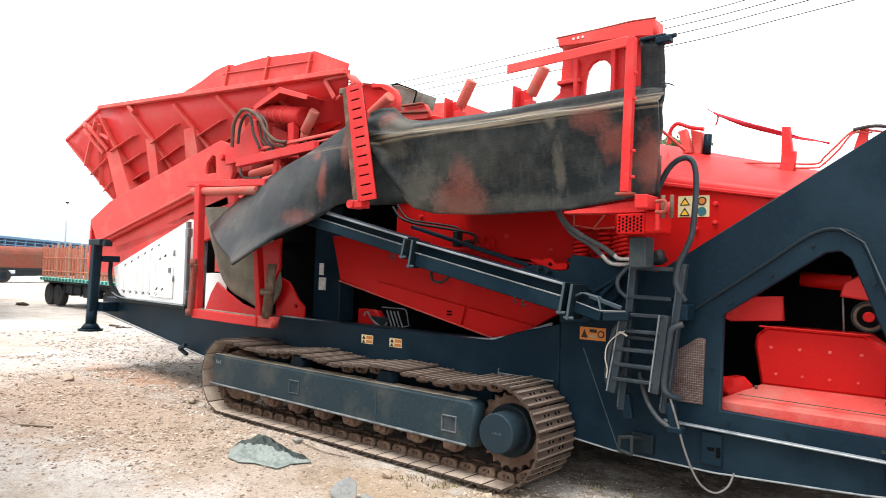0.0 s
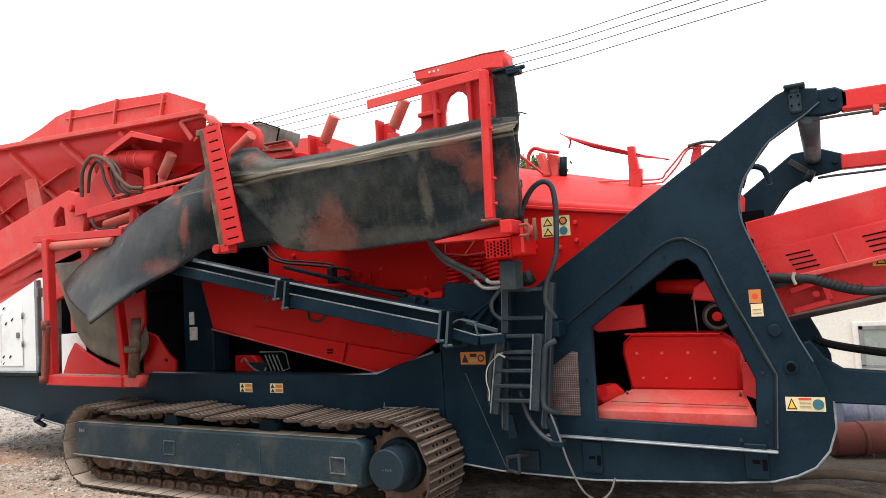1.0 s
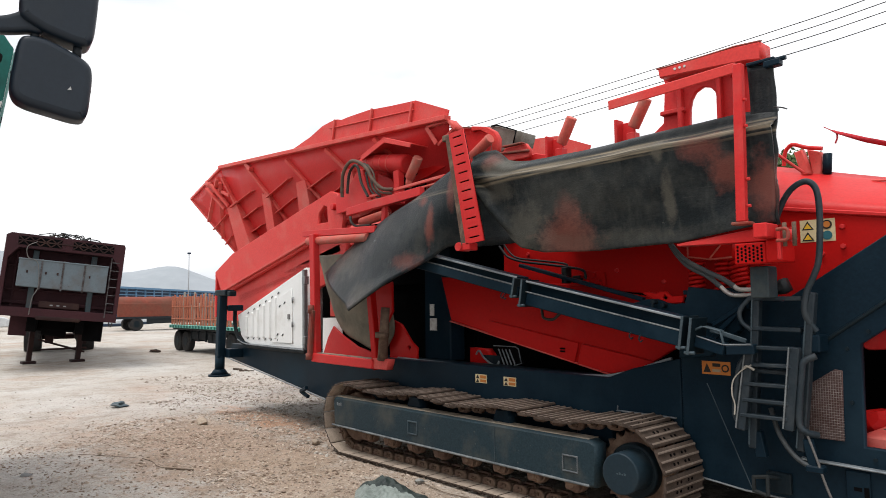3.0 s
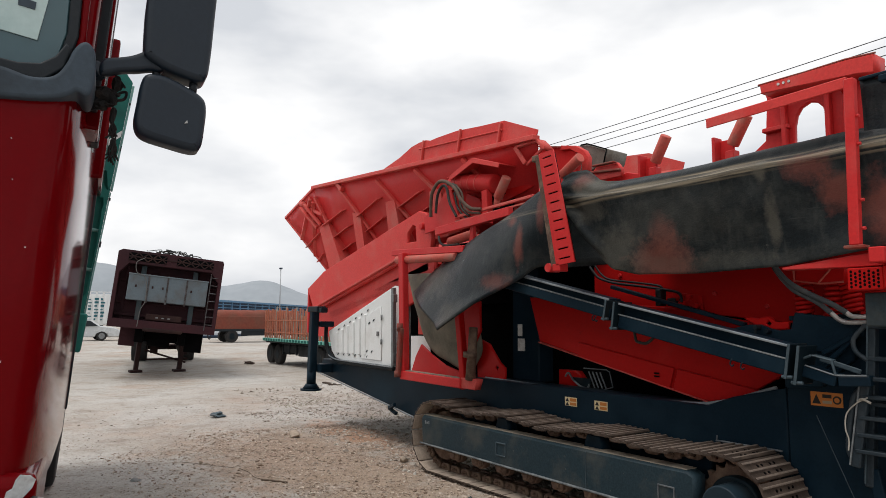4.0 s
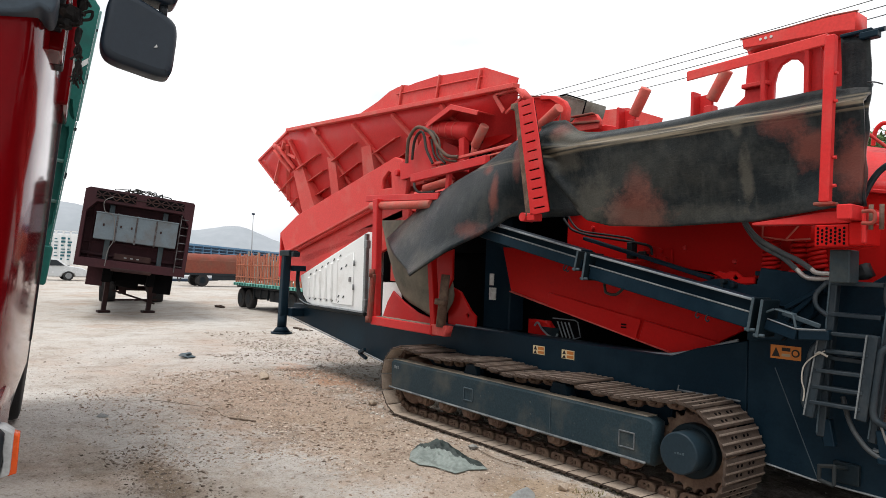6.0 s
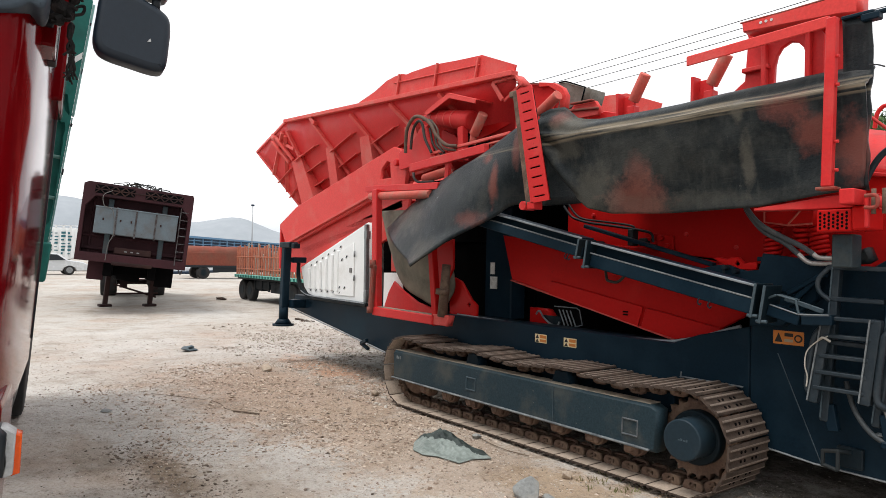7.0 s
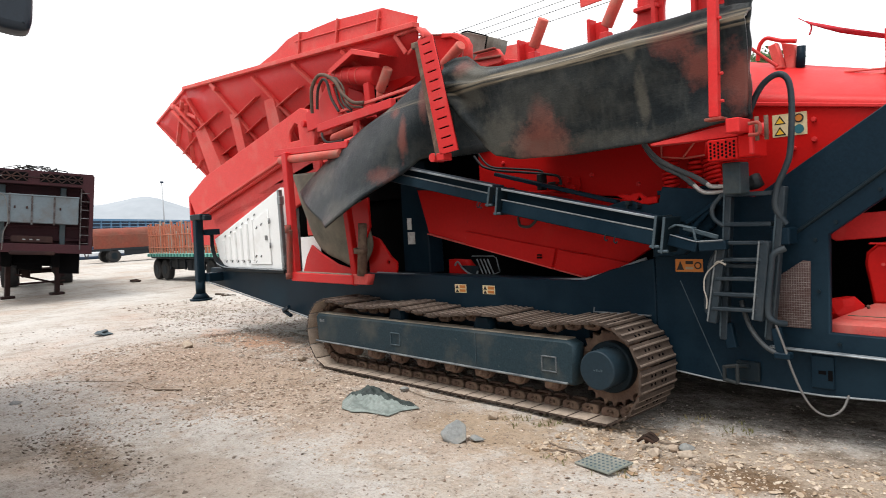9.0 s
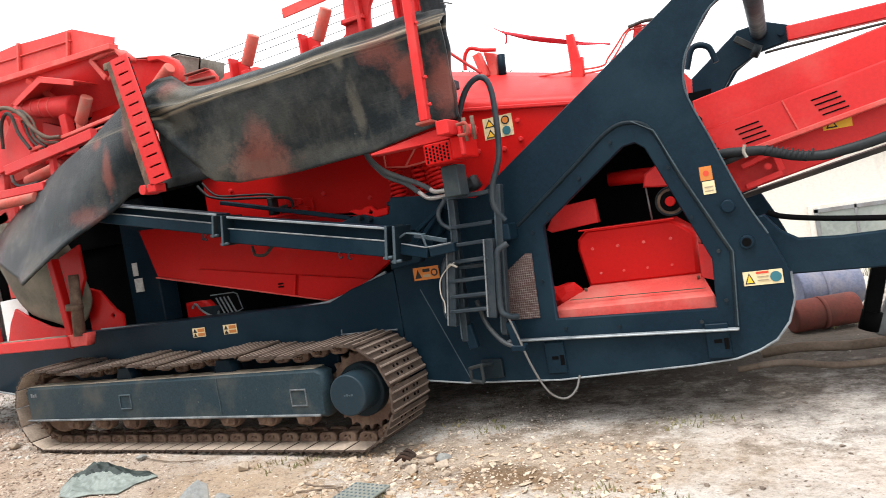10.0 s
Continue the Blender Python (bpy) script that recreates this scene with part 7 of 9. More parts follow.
part("frame_web", plate([(-6.77, 0.90), (-6.67, 1.10), (-6.56, 1.23), (-6.36, 1.13), (-6.08, 1.02), (-5.81, 0.97), (-5.80, 0.90)], 4.20, 0.03, 0.006), RED, M, "red wedge plate below the slack belt")
# the end plate's shade is put in as a deeper red
part("frame_web", plate([[(-5.64, 0.9), (-5.65, 1.23), (-5.58, 1.31), (-5.45, 1.27), (-5.28, 1.09), (-5.2, 1.04), (-5.2, 0.9)], [(-5.35, 1.04), (-5.32, 1.06), (-5.3, 1.04), (-5.32, 1.01)]], 4.30, 0.03, 0.006), RED_DEEP, M, "end plate with a hole, deeper red for its shade")
part("frame_mid", plate([(-5.73, 1.20), (-5.73, 1.62), (-5.44, 1.70), (-5.43, 1.40), (-5.60, 1.16)], 4.17, 0.03, 0.006), RED_DEEP, M)
part("white_plate", plate([(-6.83, 0.92), (-6.83, 1.32), (-6.45, 1.33), (-6.42, 1.1), (-6.55, 0.93)], 4.235, 0.01, 0.002), WHITE, M, "plain white plate")
part("red_plate", plate([(-6.93, 1.335), (-6.96, 2.05), (-6.55, 2.05), (-6.60, 1.335)], 4.40, 0.02, 0.004), RED_DUSTY, M)

PANEL = [(-9.02, 1.34), (-7.20, 1.925), (-7.17, 0.935), (-8.60, 0.945), (-8.78, 0.975), (-8.90, 1.06)]
eng = part("engine_panel", plate(PANEL, 4.215, 0.25, 0.012), WHITE, M, "white sheet-metal engine side panel with louvres")
for i in range(6):
    x = -8.72 + 0.165 * i
    part("pressed_rib", bar((x, 4.210, 1.04), (x - 0.01, 4.210, 1.33 + 0.31 * (x + 8.72)), 0.034, 0.06, 0.016, (1, 0, 0)), WHITE, eng)
    for z in (1.03, 1.37 + 0.31 * (x + 8.72)):
        part("vent_slot", bar((x + 0.036, 4.205, z - 0.012), (x + 0.070, 4.205, z + 0.016), 0.010, 0.015, 0.004), DARK, eng)
door = part("panel_door", plate([(-8.0, 1.0), (-7.98, 1.52), (-7.50, 1.68), (-7.47, 1.0)], 4.203, 0.014, 0.004), WHITE, eng, "white hinged access door")
for x, z in ((-7.85, 1.10), (-7.72, 1.10), (-7.80, 1.46), (-7.68, 1.50)):
    part("vent_slot", bar((x - 0.004, 4.198, z - 0.012), (x + 0.030, 4.198, z + 0.016), 0.010, 0.015, 0.004), DARK, door)
part("latch", box(-7.58, -7.53, 4.19, 4.204, 1.30, 1.36, 0.003), GREY_STEEL, door)
for z in (1.2, 1.5):
    part("hinge", rod((-7.46, 4.195, z), (-7.46, 4.195, z + 0.07), 0.012, 8), GREY_STEEL, door)
part("panel_edge", joined(bar((-7.18, 4.21, 0.95), (-7.20, 4.21, 1.90), 0.05, 0.05, 0.006, (1, 0, 0)), box(-7.20, -7.14, 4.18, 4.24, 1.0, 1.1, 0.006), box(-7.22, -7.15, 4.18, 4.24, 1.72, 1.82, 0.006)), GREY_STEEL, M)
part("panel_sill", tube([(-9.06, 4.20, 1.40), (-9.06, 4.20, 1.22), (-8.96, 4.20, 1.05), (-8.72, 4.20, 0.94), (-8.4, 4.20, 0.925), (-7.15, 4.20, 0.915)], 0.028, True), DARK_DUSTY, M, "curved dark steel sill under the panel")
part("panel_sill_edge", tube([(-8.9, 4.165, 1.01), (-8.72, 4.165, 0.965), (-8.4, 4.165, 0.95), (-7.15, 4.165, 0.938)], 0.008, True), EDGE, M)
jack = part("jack_leg", bar((-9.03, 4.0, 1.66), (-9.08, 4.0, 0.76), 0.11, 0.115, 0.015, (1, 0, 0)), DARK, M, "dark square jack leg, raised off the ground")
part("jack_head", joined(box(-9.13, -8.80, 3.93, 4.07, 1.61, 1.69, 0.012), box(-8.80, -8.70, 3.95, 4.05, 1.60, 1.67, 0.01)), DARK_DUSTY, jack)
part("inner_tube", rod((-9.085, 4.0, 0.78), (-9.09, 4.0, 0.58), 0.066, 18), DARK, jack)
part("foot", joined(rod((-9.09, 4.0, 0.53), (-9.09, 4.0, 0.60), 0.125, 20, 0.075), rod((-9.09, 4.0, 0.505), (-9.09, 4.0, 0.532), 0.15, 20)), DARK, jack)
part("jack_bracket", box(-9.0, -8.92, 4.05, 4.26, 1.40, 1.48, 0.01), DARK, M)
part("jack_bracket", box(-9.05, -8.9, 4.05, 4.26, 0.76, 0.88, 0.01), DARK, M)
part("tow_shackle", joined(bar((-7.2, 4.17, 0.45), (-7.02, 4.14, 0.51), 0.04, 0.04), bar((-7.2, 4.17, 0.45), (-7.03, 4.17, 0.40), 0.04, 0.035)), DARK, M)
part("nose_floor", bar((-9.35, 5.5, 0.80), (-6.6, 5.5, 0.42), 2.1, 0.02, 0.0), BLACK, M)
# black sheets put in for the unlit depth inside the machine
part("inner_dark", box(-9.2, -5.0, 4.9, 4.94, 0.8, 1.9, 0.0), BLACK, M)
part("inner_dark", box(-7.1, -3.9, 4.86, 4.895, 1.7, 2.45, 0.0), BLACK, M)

# ---- tail conveyor ----
part("tail_side", plate([(-0.38, 1.835), (3.2, 2.45), (3.2, 1.95), (-0.17, 1.235), (-0.3, 1.21)], 4.80, 0.05, 0.008), RED, M, "red tail conveyor side beam")
part("tail_side", plate([(-0.38, 1.835), (3.2, 2.45), (3.2, 1.95), (-0.17, 1.235), (-0.3, 1.21)], 6.15, 0.05, 0.008), RED, M, "red tail conveyor side beam")
cowl = part("louvred_cowl", plate([(-0.45, 1.61), (3.2, 2.30), (3.2, 2.08), (-0.30, 1.42)], 4.66, 0.14, 0.012), RED, M, "red cover panel with louvre slots")
for base in (-0.16, 0.24, 0.64, 1.04, -0.42):
    for k in range(4):
        x0 = base + 0.015 * k
        z0 = 1.60 + 0.19 * (base + 0.16) - 0.03 * k
        part("louvre", bar((x0, 4.658, z0), (x0 + 0.13, 4.658, z0 + 0.022), 0.006, 0.008, 0.0), BLACK, cowl)
part("cowl_joint", bar((0.10, 4.655, 1.71), (0.16, 4.655, 1.53), 0.01, 0.008, 0.0, (1, 0, 0)), RED_DUSTY, cowl)
part("tail_flange", bar((-0.3, 4.70, 1.43), (3.2, 4.70, 2.09), 0.10, 0.03), RED_DUSTY, M)
part("tail_pocket", joined(bar((-0.16, 4.74, 1.38), (0.02, 4.74, 1.44), 0.06, 0.035), bar((0.02, 4.74, 1.44), (0.05, 4.74, 1.32), 0.06, 0.035, 0.004, (1, 0, 0)), bar((-0.15, 4.74, 1.26), (0.05, 4.74, 1.31), 0.06, 0.035), rod((-0.02, 4.74, 1.36), (-0.02, 4.70, 1.36), 0.02, 10)), RED, M)
part("tail_belt", bar((-0.2, 5.45, 1.20), (3.2, 5.45, 1.86), 1.1, 0.03), RUBBER, M)
part("tail_hose", tube([(-0.33, 4.52, 1.45), (-0.23, 4.5, 1.47), (-0.13, 4.5, 1.46), (-0.04, 4.5, 1.45), (0.04, 4.5, 1.42), (0.12, 4.5, 1.39), (0.22, 4.5, 1.37), (0.32, 4.5, 1.37), (0.6, 4.5, 1.42), (1.2, 4.52, 1.6)], 0.028, True), HOSE_BLACK, M, "thick black corrugated hose")
part("hose_corrugation", joined(*[rod(p, q, 0.031, 14) for p, q in [((-0.02 + 0.024 * i, 4.5, 1.447 - 0.0085 * i * (1 if i < 9 else 0.8)), (-0.010 + 0.024 * i, 4.5, 1.443 - 0.0085 * i * (1 if i < 9 else 0.8))) for i in range(10)]]), HOSE_BLACK, M)
part("hose_tie", tube([(-0.115, 4.465, 1.495), (-0.125, 4.46, 1.46), (-0.115, 4.465, 1.425)], 0.009, True), ROPE, M, "pale tape wrapped round the hose")
part("tail_hose", tube([(-0.30, 4.53, 1.41), (-0.20, 4.52, 1.43), (-0.12, 4.51, 1.45)], 0.02, True), HOSE_BLACK, M)
decal("warning_decal", 0.285, 0.43, 1.505, 1.585, 4.799, [("tri", DECAL_BLACK, 0.1, 0.1, 0.5, 0.9), ("tri", DECAL_YELLOW, 0.18, 0.2, 0.42, 0.7)], "yellow warning sticker on the tail conveyor", DECAL_YELLOW)
# far arch head and the two red struts
part("far_arm", plate([(-0.75, 1.60), (-0.62, 2.08), (-0.54, 2.16), (-0.12, 2.475), (0.08, 2.49), (0.24, 2.42), (0.23, 2.30), (0.02, 2.27), (-0.19, 2.17), (-0.32, 1.98), (-0.45, 1.7)], 6.28, 0.06, 0.008), DARK, M, "dark arm of the far arch")
part("cross_tube", rod((0.03, 4.28, 2.36), (0.03, 6.30, 2.42), 0.058, 24), SCUFF, M, "grey steel cross tube between the arches")
part("near_arm_tip", plate([(0.0, 2.345), (0.07, 2.475), (0.17, 2.475), (0.225, 2.44), (0.225, 2.36), (0.17, 2.335), (0.09, 2.33)], 4.26, 0.05, 0.01), DARK, M)
for x, y, z in ((0.155, 4.26, 2.42), (0.18, 6.28, 2.37)):
    part("pivot_pin", rod((x, y + 0.01, z), (x, y - 0.025, z), 0.022, 14), DARK, M)
part("strut", bar((0.19, 4.30, 2.395), (3.4, 4.30, 2.33), 0.08, 0.11, 0.008), RED, M, "red tie strut")
part("strut", bar((0.22, 6.30, 2.355), (3.4, 6.30, 2.30), 0.08, 0.115, 0.008), RED, M, "red tie strut")
part("strut_cable", tube([(0.05, 4.27, 2.315), (0.3, 4.27, 2.315), (1.4, 4.27, 2.30), (3.2, 4.27, 2.25)], 0.008, True), HOSE, M)
part("strut_cable", tube([(0.05, 6.27, 2.25), (0.3, 6.27, 2.255), (1.4, 6.27, 2.25), (3.2, 6.27, 2.2)], 0.010, True), HOSE, M)
part("strut_clip", box(0.33, 0.36, 4.26, 4.34, 2.30, 2.35, 0.004), RED_DUSTY, M)
part("arm_cylinder", joined(bar((-0.14, 6.20, 2.40), (0.0, 6.20, 2.28), 0.05, 0.05), rod((-0.03, 6.18, 2.28), (0.02, 6.18, 2.25), 0.05, 12)), DARK_DUSTY, M)
part("arm_hoop", tube([(-0.46, 5.6, 2.16), (-0.40, 5.6, 2.30), (-0.30, 5.6, 2.28), (-0.26, 5.6, 2.16)], 0.022, True), DARK, M)
part("rear_red_panel", plate([(-0.62, 1.9), (-0.60, 2.16), (-0.50, 2.17), (-0.44, 2.08), (-0.46, 1.9)], 5.6, 0.04, 0.005), RED, M)
# dark fork behind the arch
part("rear_fork", plate([(-0.12, 1.09), (-0.07, 1.10), (0.0, 1.0), (0.08, 0.945), (0.28, 0.93), (0.9, 0.93), (0.9, 0.73), (0.0, 0.755)], 4.46, 0.06, 0.008), DARK, M, "dark steel rear fork plate")
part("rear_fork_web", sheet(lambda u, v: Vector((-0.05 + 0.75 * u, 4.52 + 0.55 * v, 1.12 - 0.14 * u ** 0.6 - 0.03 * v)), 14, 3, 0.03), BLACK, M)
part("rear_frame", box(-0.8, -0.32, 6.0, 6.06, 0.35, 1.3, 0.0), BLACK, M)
part("rear_ram", joined(bar((0.42, 5.4, 0.30), (0.55, 5.4, 0.75), 0.09, 0.09, 0.008, (1, 0, 0)), rod((0.40, 5.4, 0.22), (0.44, 5.4, 0.34), 0.06, 14)), BLACK, M)
part("rear_leg", bar((0.52, 6.0, 0.05), (0.80, 6.0, 0.70), 0.10, 0.10, 0.01, (1, 0, 0)), GREY_STEEL, M)

# ---- lorry standing close to the path ----
CAB_RED = material("maroon_cab_paint", (0.135, 0.0016, 0.0034), 0.35, 0, (0.15, 0.003, 0.005), 0.25, 1.6, 40, 0.0, 0.08, coat=1.0, spec=0.0)
CAB_RED.node_tree.nodes["Principled BSDF"].inputs["Coat IOR"].default_value = 1.16
CAB_RED.node_tree.nodes["Principled BSDF"].inputs["Coat Roughness"].default_value = 0.10
CAB_GREY = material("slate_cab_plastic", (0.043, 0.060, 0.078), 0.6, 0, (0.03, 0.035, 0.04), 0.4, 3.0, 40, 0.1, 0.15)
CAB_BLACK = material("black_moulding", (0.011, 0.015, 0.019), 0.5, 0, (0.05, 0.05, 0.05), 0.2, 4.0, 50, 0.1, 0.15)
MIRROR_NAVY = material("navy_black_moulding", (0.0075, 0.0145, 0.024), 0.42, 0, (0.02, 0.026, 0.032), 0.25, 4.0, 50, 0.05, 0.12, spec=0.35)
CHIP = material("chipped_filler", (0.42, 0.43, 0.43), 0.8, 0, (0.25, 0.2, 0.2), 0.3, 14.0, 60, 0.2, 0.2)
LENS = material("orange_lens", (0.75, 0.10, 0.015), 0.2, 0, None, 0, 10, 50, 0.0, 0.05)
LAMP_GLASS = material("headlamp_glass", (0.26, 0.235, 0.17), 0.12, 0, (0.10, 0.09, 0.06), 0.5, 12, 60, 0.05, 0.2)
GREEN = material("sea_green_body_paint", (0.015, 0.15, 0.125), 0.5, 0, (0.03, 0.05, 0.05), 0.3, 2.5, 40, 0.08, 0.15)
GREEN_PALE = material("pale_green_edge", (0.18, 0.36, 0.33), 0.6, 0, (0.1, 0.2, 0.18), 0.4, 6, 40, 0.08, 0.15)

CM = pose(-2.90, 0.08, 0, 4.0, 0, 172)
GM = pose(-2.89, -0.01, 0, 7.7, 0, 172)
lorry = thing("lorry", (-3.9, -0.9, 0), "maroon cab lorry with a green slatted body, front corner chipped", "lorry")


def cabbed(shape):
    if isinstance(shape, bmesh.types.BMesh):
        shape.transform(CM)
    else:
        shape.transform(CM)
    return shape


def rounded(x0, x1, y0, y1, z0, z1, r, segments=4):
    bm = box(x0, x1, y0, y1, z0, z1, r, None, segments)
    for f in bm.faces:
        f.smooth = max(abs(c) for c in f.normal) < 0.999
    return bm


def face_on(poly, x0, x1, bevel, res=0, m=CM):
    """A block whose outline faces the lorry's front, from x0 to x1 in depth."""
    polys = poly if isinstance(poly[0][0], (tuple, list)) else [poly]
    shape = outline(polys, x1 - x0, bevel, Matrix.Translation(((x0 + x1) / 2, 0, 0)) @ Matrix.Rotation(radians(90), 4, "Z"), res)
    shape.transform(m)
    return shape


def closed(pts, n=5):
    """A smooth closed line through pts."""
    return [tuple(q) for q in glide(pts[-2:] + pts + pts[:2], n)[2 * n:(2 + len(pts)) * n]]


# plan of the cab's shell, round the corner from the front to the side
SHELL = [(0.0, 2.1), (0.0, 0.46), (0.0, 0.34), (0.001, 0.22), (0.004, 0.15), (0.012, 0.105), (0.028, 0.078), (0.055, 0.058), (0.10, 0.042),
         (0.18, 0.024), (0.3, 0.008), (0.5, -0.007), (0.9, -0.02), (1.4, -0.024), (1.97, -0.027), (2.0, -0.02), (2.0, 2.42), (0.3, 2.42)]


def shell_at(y):
    """How far behind the front plane the shell stands at y."""
    for (x0, y0), (x1, y1) in zip(SHELL, SHELL[1:]):
        if y1 <= y <= y0:
            return x0 + (x1 - x0) * (y0 - y) / (y0 - y1)
    return 0.0


def shell_block(levels):
    """The shell's plan at each height and inset, joined into a closed block."""
    bm = bmesh.new()
    rings = []
    for z, inset in levels:
        rings.append([bm.verts.new((x + inset * (1 if x < 1 else -1), y + inset * (1 if y < 1 else -1), z)) for x, y in SHELL])
    for low, high in zip(rings, rings[1:]):
        for i in range(len(SHELL)):
            k = (i + 1) % len(SHELL)
            bm.faces.new((low[i], low[k], high[k], high[i])).smooth = i < 13
    bm.faces.new(rings[0][::-1])
    bm.faces.new(rings[-1])
    bmesh.ops.recalc_face_normals(bm, faces=bm.faces)
    return bm


cabin = part("cab_body", cabbed(shell_block([(0.80, 0.02), (0.83, 0.0), (0.86, 0.0), (1.2, 0.0), (1.8, 0.0), (2.2, 0.004), (2.36, 0.008), (2.42, 0.016), (2.44, 0.03)])), CAB_RED, lorry, "maroon painted cab body")
part("cab_upper", cabbed(rounded(0.10, 1.98, 0.015, 2.385, 2.36, 3.35, 0.09, 4)), CAB_RED, lorry)
SCREEN = material("windscreen_glass", (0.040, 0.085, 0.100), 0.06, 0, (0.07, 0.115, 0.125), 0.3, 1.0, 20, 0.0, 0.05, spec=0.6)
GLASS_EDGE = [(2.05, 2.405), (0.34, 2.405), (0.25, 2.42), (0.173, 2.455), (0.126, 2.52), (0.110, 2.615), (0.117, 2.76), (0.16, 3.16), (0.22, 3.22), (2.18, 3.22), (2.24, 3.16), (2.28, 2.76), (2.25, 2.5), (2.18, 2.43)]
screen = part("windscreen", face_on(GLASS_EDGE, 0.05, 0.11, 0.006), SCREEN, lorry, "curved windscreen reflecting the sky")
part("screen_seal", face_on([[(2.1, 2.36), (0.3, 2.36), (0.15, 2.42), (0.09, 2.52), (0.072, 2.615), (0.078, 2.76), (0.12, 3.2), (0.2, 3.26), (2.2, 3.26), (2.28, 3.2), (2.32, 2.76), (2.29, 2.5), (2.22, 2.4)], GLASS_EDGE], 0.045, 0.115, 0.004), CAB_BLACK, lorry)
STICKER = material("pale_sticker_paper", (0.42, 0.53, 0.52), 0.7, 0, (0.30, 0.42, 0.42), 0.3, 6, 40, 0.0, 0.05)
part("windscreen_sticker", face_on([(0.40, 2.77), (0.185, 2.765), (0.205, 2.560), (0.38, 2.575)], 0.043, 0.049, 0.001), STICKER, screen, "pale paper sticker on the windscreen")
part("print_block", face_on([(0.286, 2.713), (0.226, 2.706), (0.227, 2.676), (0.283, 2.680)], 0.039, 0.043, 0.0), CAB_GREY, screen)
COWL_LINE = [(0.30, 2.295), (0.18, 2.312), (0.104, 2.332), (0.068, 2.352), (0.045, 2.372), (0.012, 2.36), (-0.004, 2.385), (-0.008, 2.46), (0.004, 2.541), (0.030, 2.572), (0.056, 2.565), (0.078, 2.529), (0.092, 2.479), (0.116, 2.430), (0.150, 2.405), (0.207, 2.396), (0.273, 2.409), (0.34, 2.416)]
COWL = [(2.37, 2.31)] + [tuple(q) for q in glide(COWL_LINE, 4)] + [(2.37, 2.43)]
part("cowl_panel", face_on(COWL, -0.03, 0.22, 0.016, 3), CAB_GREY, lorry, "slate-grey plastic cowl below the windscreen", smooth=True)
WELL = [(2.3, 2.39), (0.30, 2.385), (0.17, 2.39), (0.10, 2.46), (0.085, 2.54), (0.105, 2.56), (0.135, 2.50), (0.18, 2.462), (0.25, 2.448), (0.34, 2.452), (0.9, 2.50), (2.3, 2.52)]
part("cowl_well", face_on(WELL, 0.0, 0.06, 0.008, 2), CAB_BLACK, lorry, "dark rubber seal below the glass")
part("pillar_trim", face_on([(0.045, 2.55), (0.086, 2.52), (0.072, 2.62), (0.080, 2.80), (0.12, 3.2), (0.085, 3.2), (0.05, 2.80)], 0.06, 0.14, 0.008, 1), CAB_RED, lorry)
part("wiper", cabbed(tube([(-0.05, 0.45, 2.40), (-0.06, 0.8, 2.47), (-0.05, 1.3, 2.45)], 0.018, True)), CAB_BLACK, lorry)
part("panel_gap", cabbed(joined(box(-0.004, 0.01, 0.495, 0.515, 1.0, 2.30, 0.0))), CAB_BLACK, cabin, "dark gap between front panels")
part("door_gap", cabbed(joined(box(0.30, 0.345, -0.022, 0.03, 2.40, 3.1, 0.006), box(0.60, 0.72, -0.036, 0.03, 2.33, 3.1, 0.006))), CAB_BLACK, lorry, "black door seal")
part("window_frame", cabbed(rounded(0.347, 0.598, -0.034, 0.03, 2.33, 3.12, 0.012, 2)), CAB_RED, lorry)
part("side_window", cabbed(rounded(0.72, 1.30, -0.012, 0.03, 2.33, 3.05, 0.01, 2)), SCREEN, lorry)
part("door_frame", cabbed(rounded(1.31, 1.96, -0.062, 0.05, 2.30, 3.12, 0.02, 2)), CAB_RED, lorry)
part("rear_seal", cabbed(rounded(1.985, 2.05, -0.036, 0.12, 0.95, 3.1, 0.015, 2)), CAB_BLACK, lorry)

part("lower_front", cabbed(rounded(-0.02, 0.9, -0.01, 2.41, 0.62, 0.96, 0.08, 4)), CAB_RED, lorry, "maroon lower front panel")
part("bumper", cabbed(rounded(-0.10, 0.65, -0.02, 2.42, 0.30, 0.70, 0.07, 4)), CAB_RED, lorry, "maroon front bumper")
hl = part("headlamp_frame", cabbed(rounded(-0.112, 0.0, 0.145, 0.70, 0.53, 0.79, 0.03, 3)), CAB_BLACK, lorry)
part("headlamp_lens", cabbed(rounded(-0.12, -0.10, 0.18, 0.66, 0.56, 0.755, 0.015, 3)), LAMP_GLASS, hl, "yellowed headlamp glass")
ind = part("indicator_block", face_on([(0.078, 0.677), (0.077, 0.815), (0.0, 0.883), (-0.034, 0.85), (-0.038, 0.712)], -0.112, 0.05, 0.008), CAB_BLACK, lorry, "black corner block with orange indicator")
part("indicator_lens", face_on([(-0.050, 0.835), (-0.078, 0.826), (-0.084, 0.689), (-0.058, 0.68)], 0.02, 0.10, 0.005), LENS, ind, "orange indicator lens")
part("indicator_shell", face_on([(0.0, 0.872), (-0.030, 0.866), (-0.060, 0.847), (-0.064, 0.705), (-0.036, 0.692), (-0.040, 0.75), (-0.030, 0.80), (-0.034, 0.83)], -0.05, 0.05, 0.003), CHIP, ind, "scraped pale indicator shell")
CHIPS = [(0.047, 0.961), (0.015, 0.958), (-0.004, 0.944), (0.004, 0.915), (0.019, 0.895), (0.030, 0.88), (0.057, 0.842), (0.066, 0.815), (0.078, 0.794), (0.10, 0.775), (0.092, 0.80), (0.085, 0.82), (0.088, 0.86), (0.081, 0.904), (0.065, 0.915), (0.058, 0.945)]
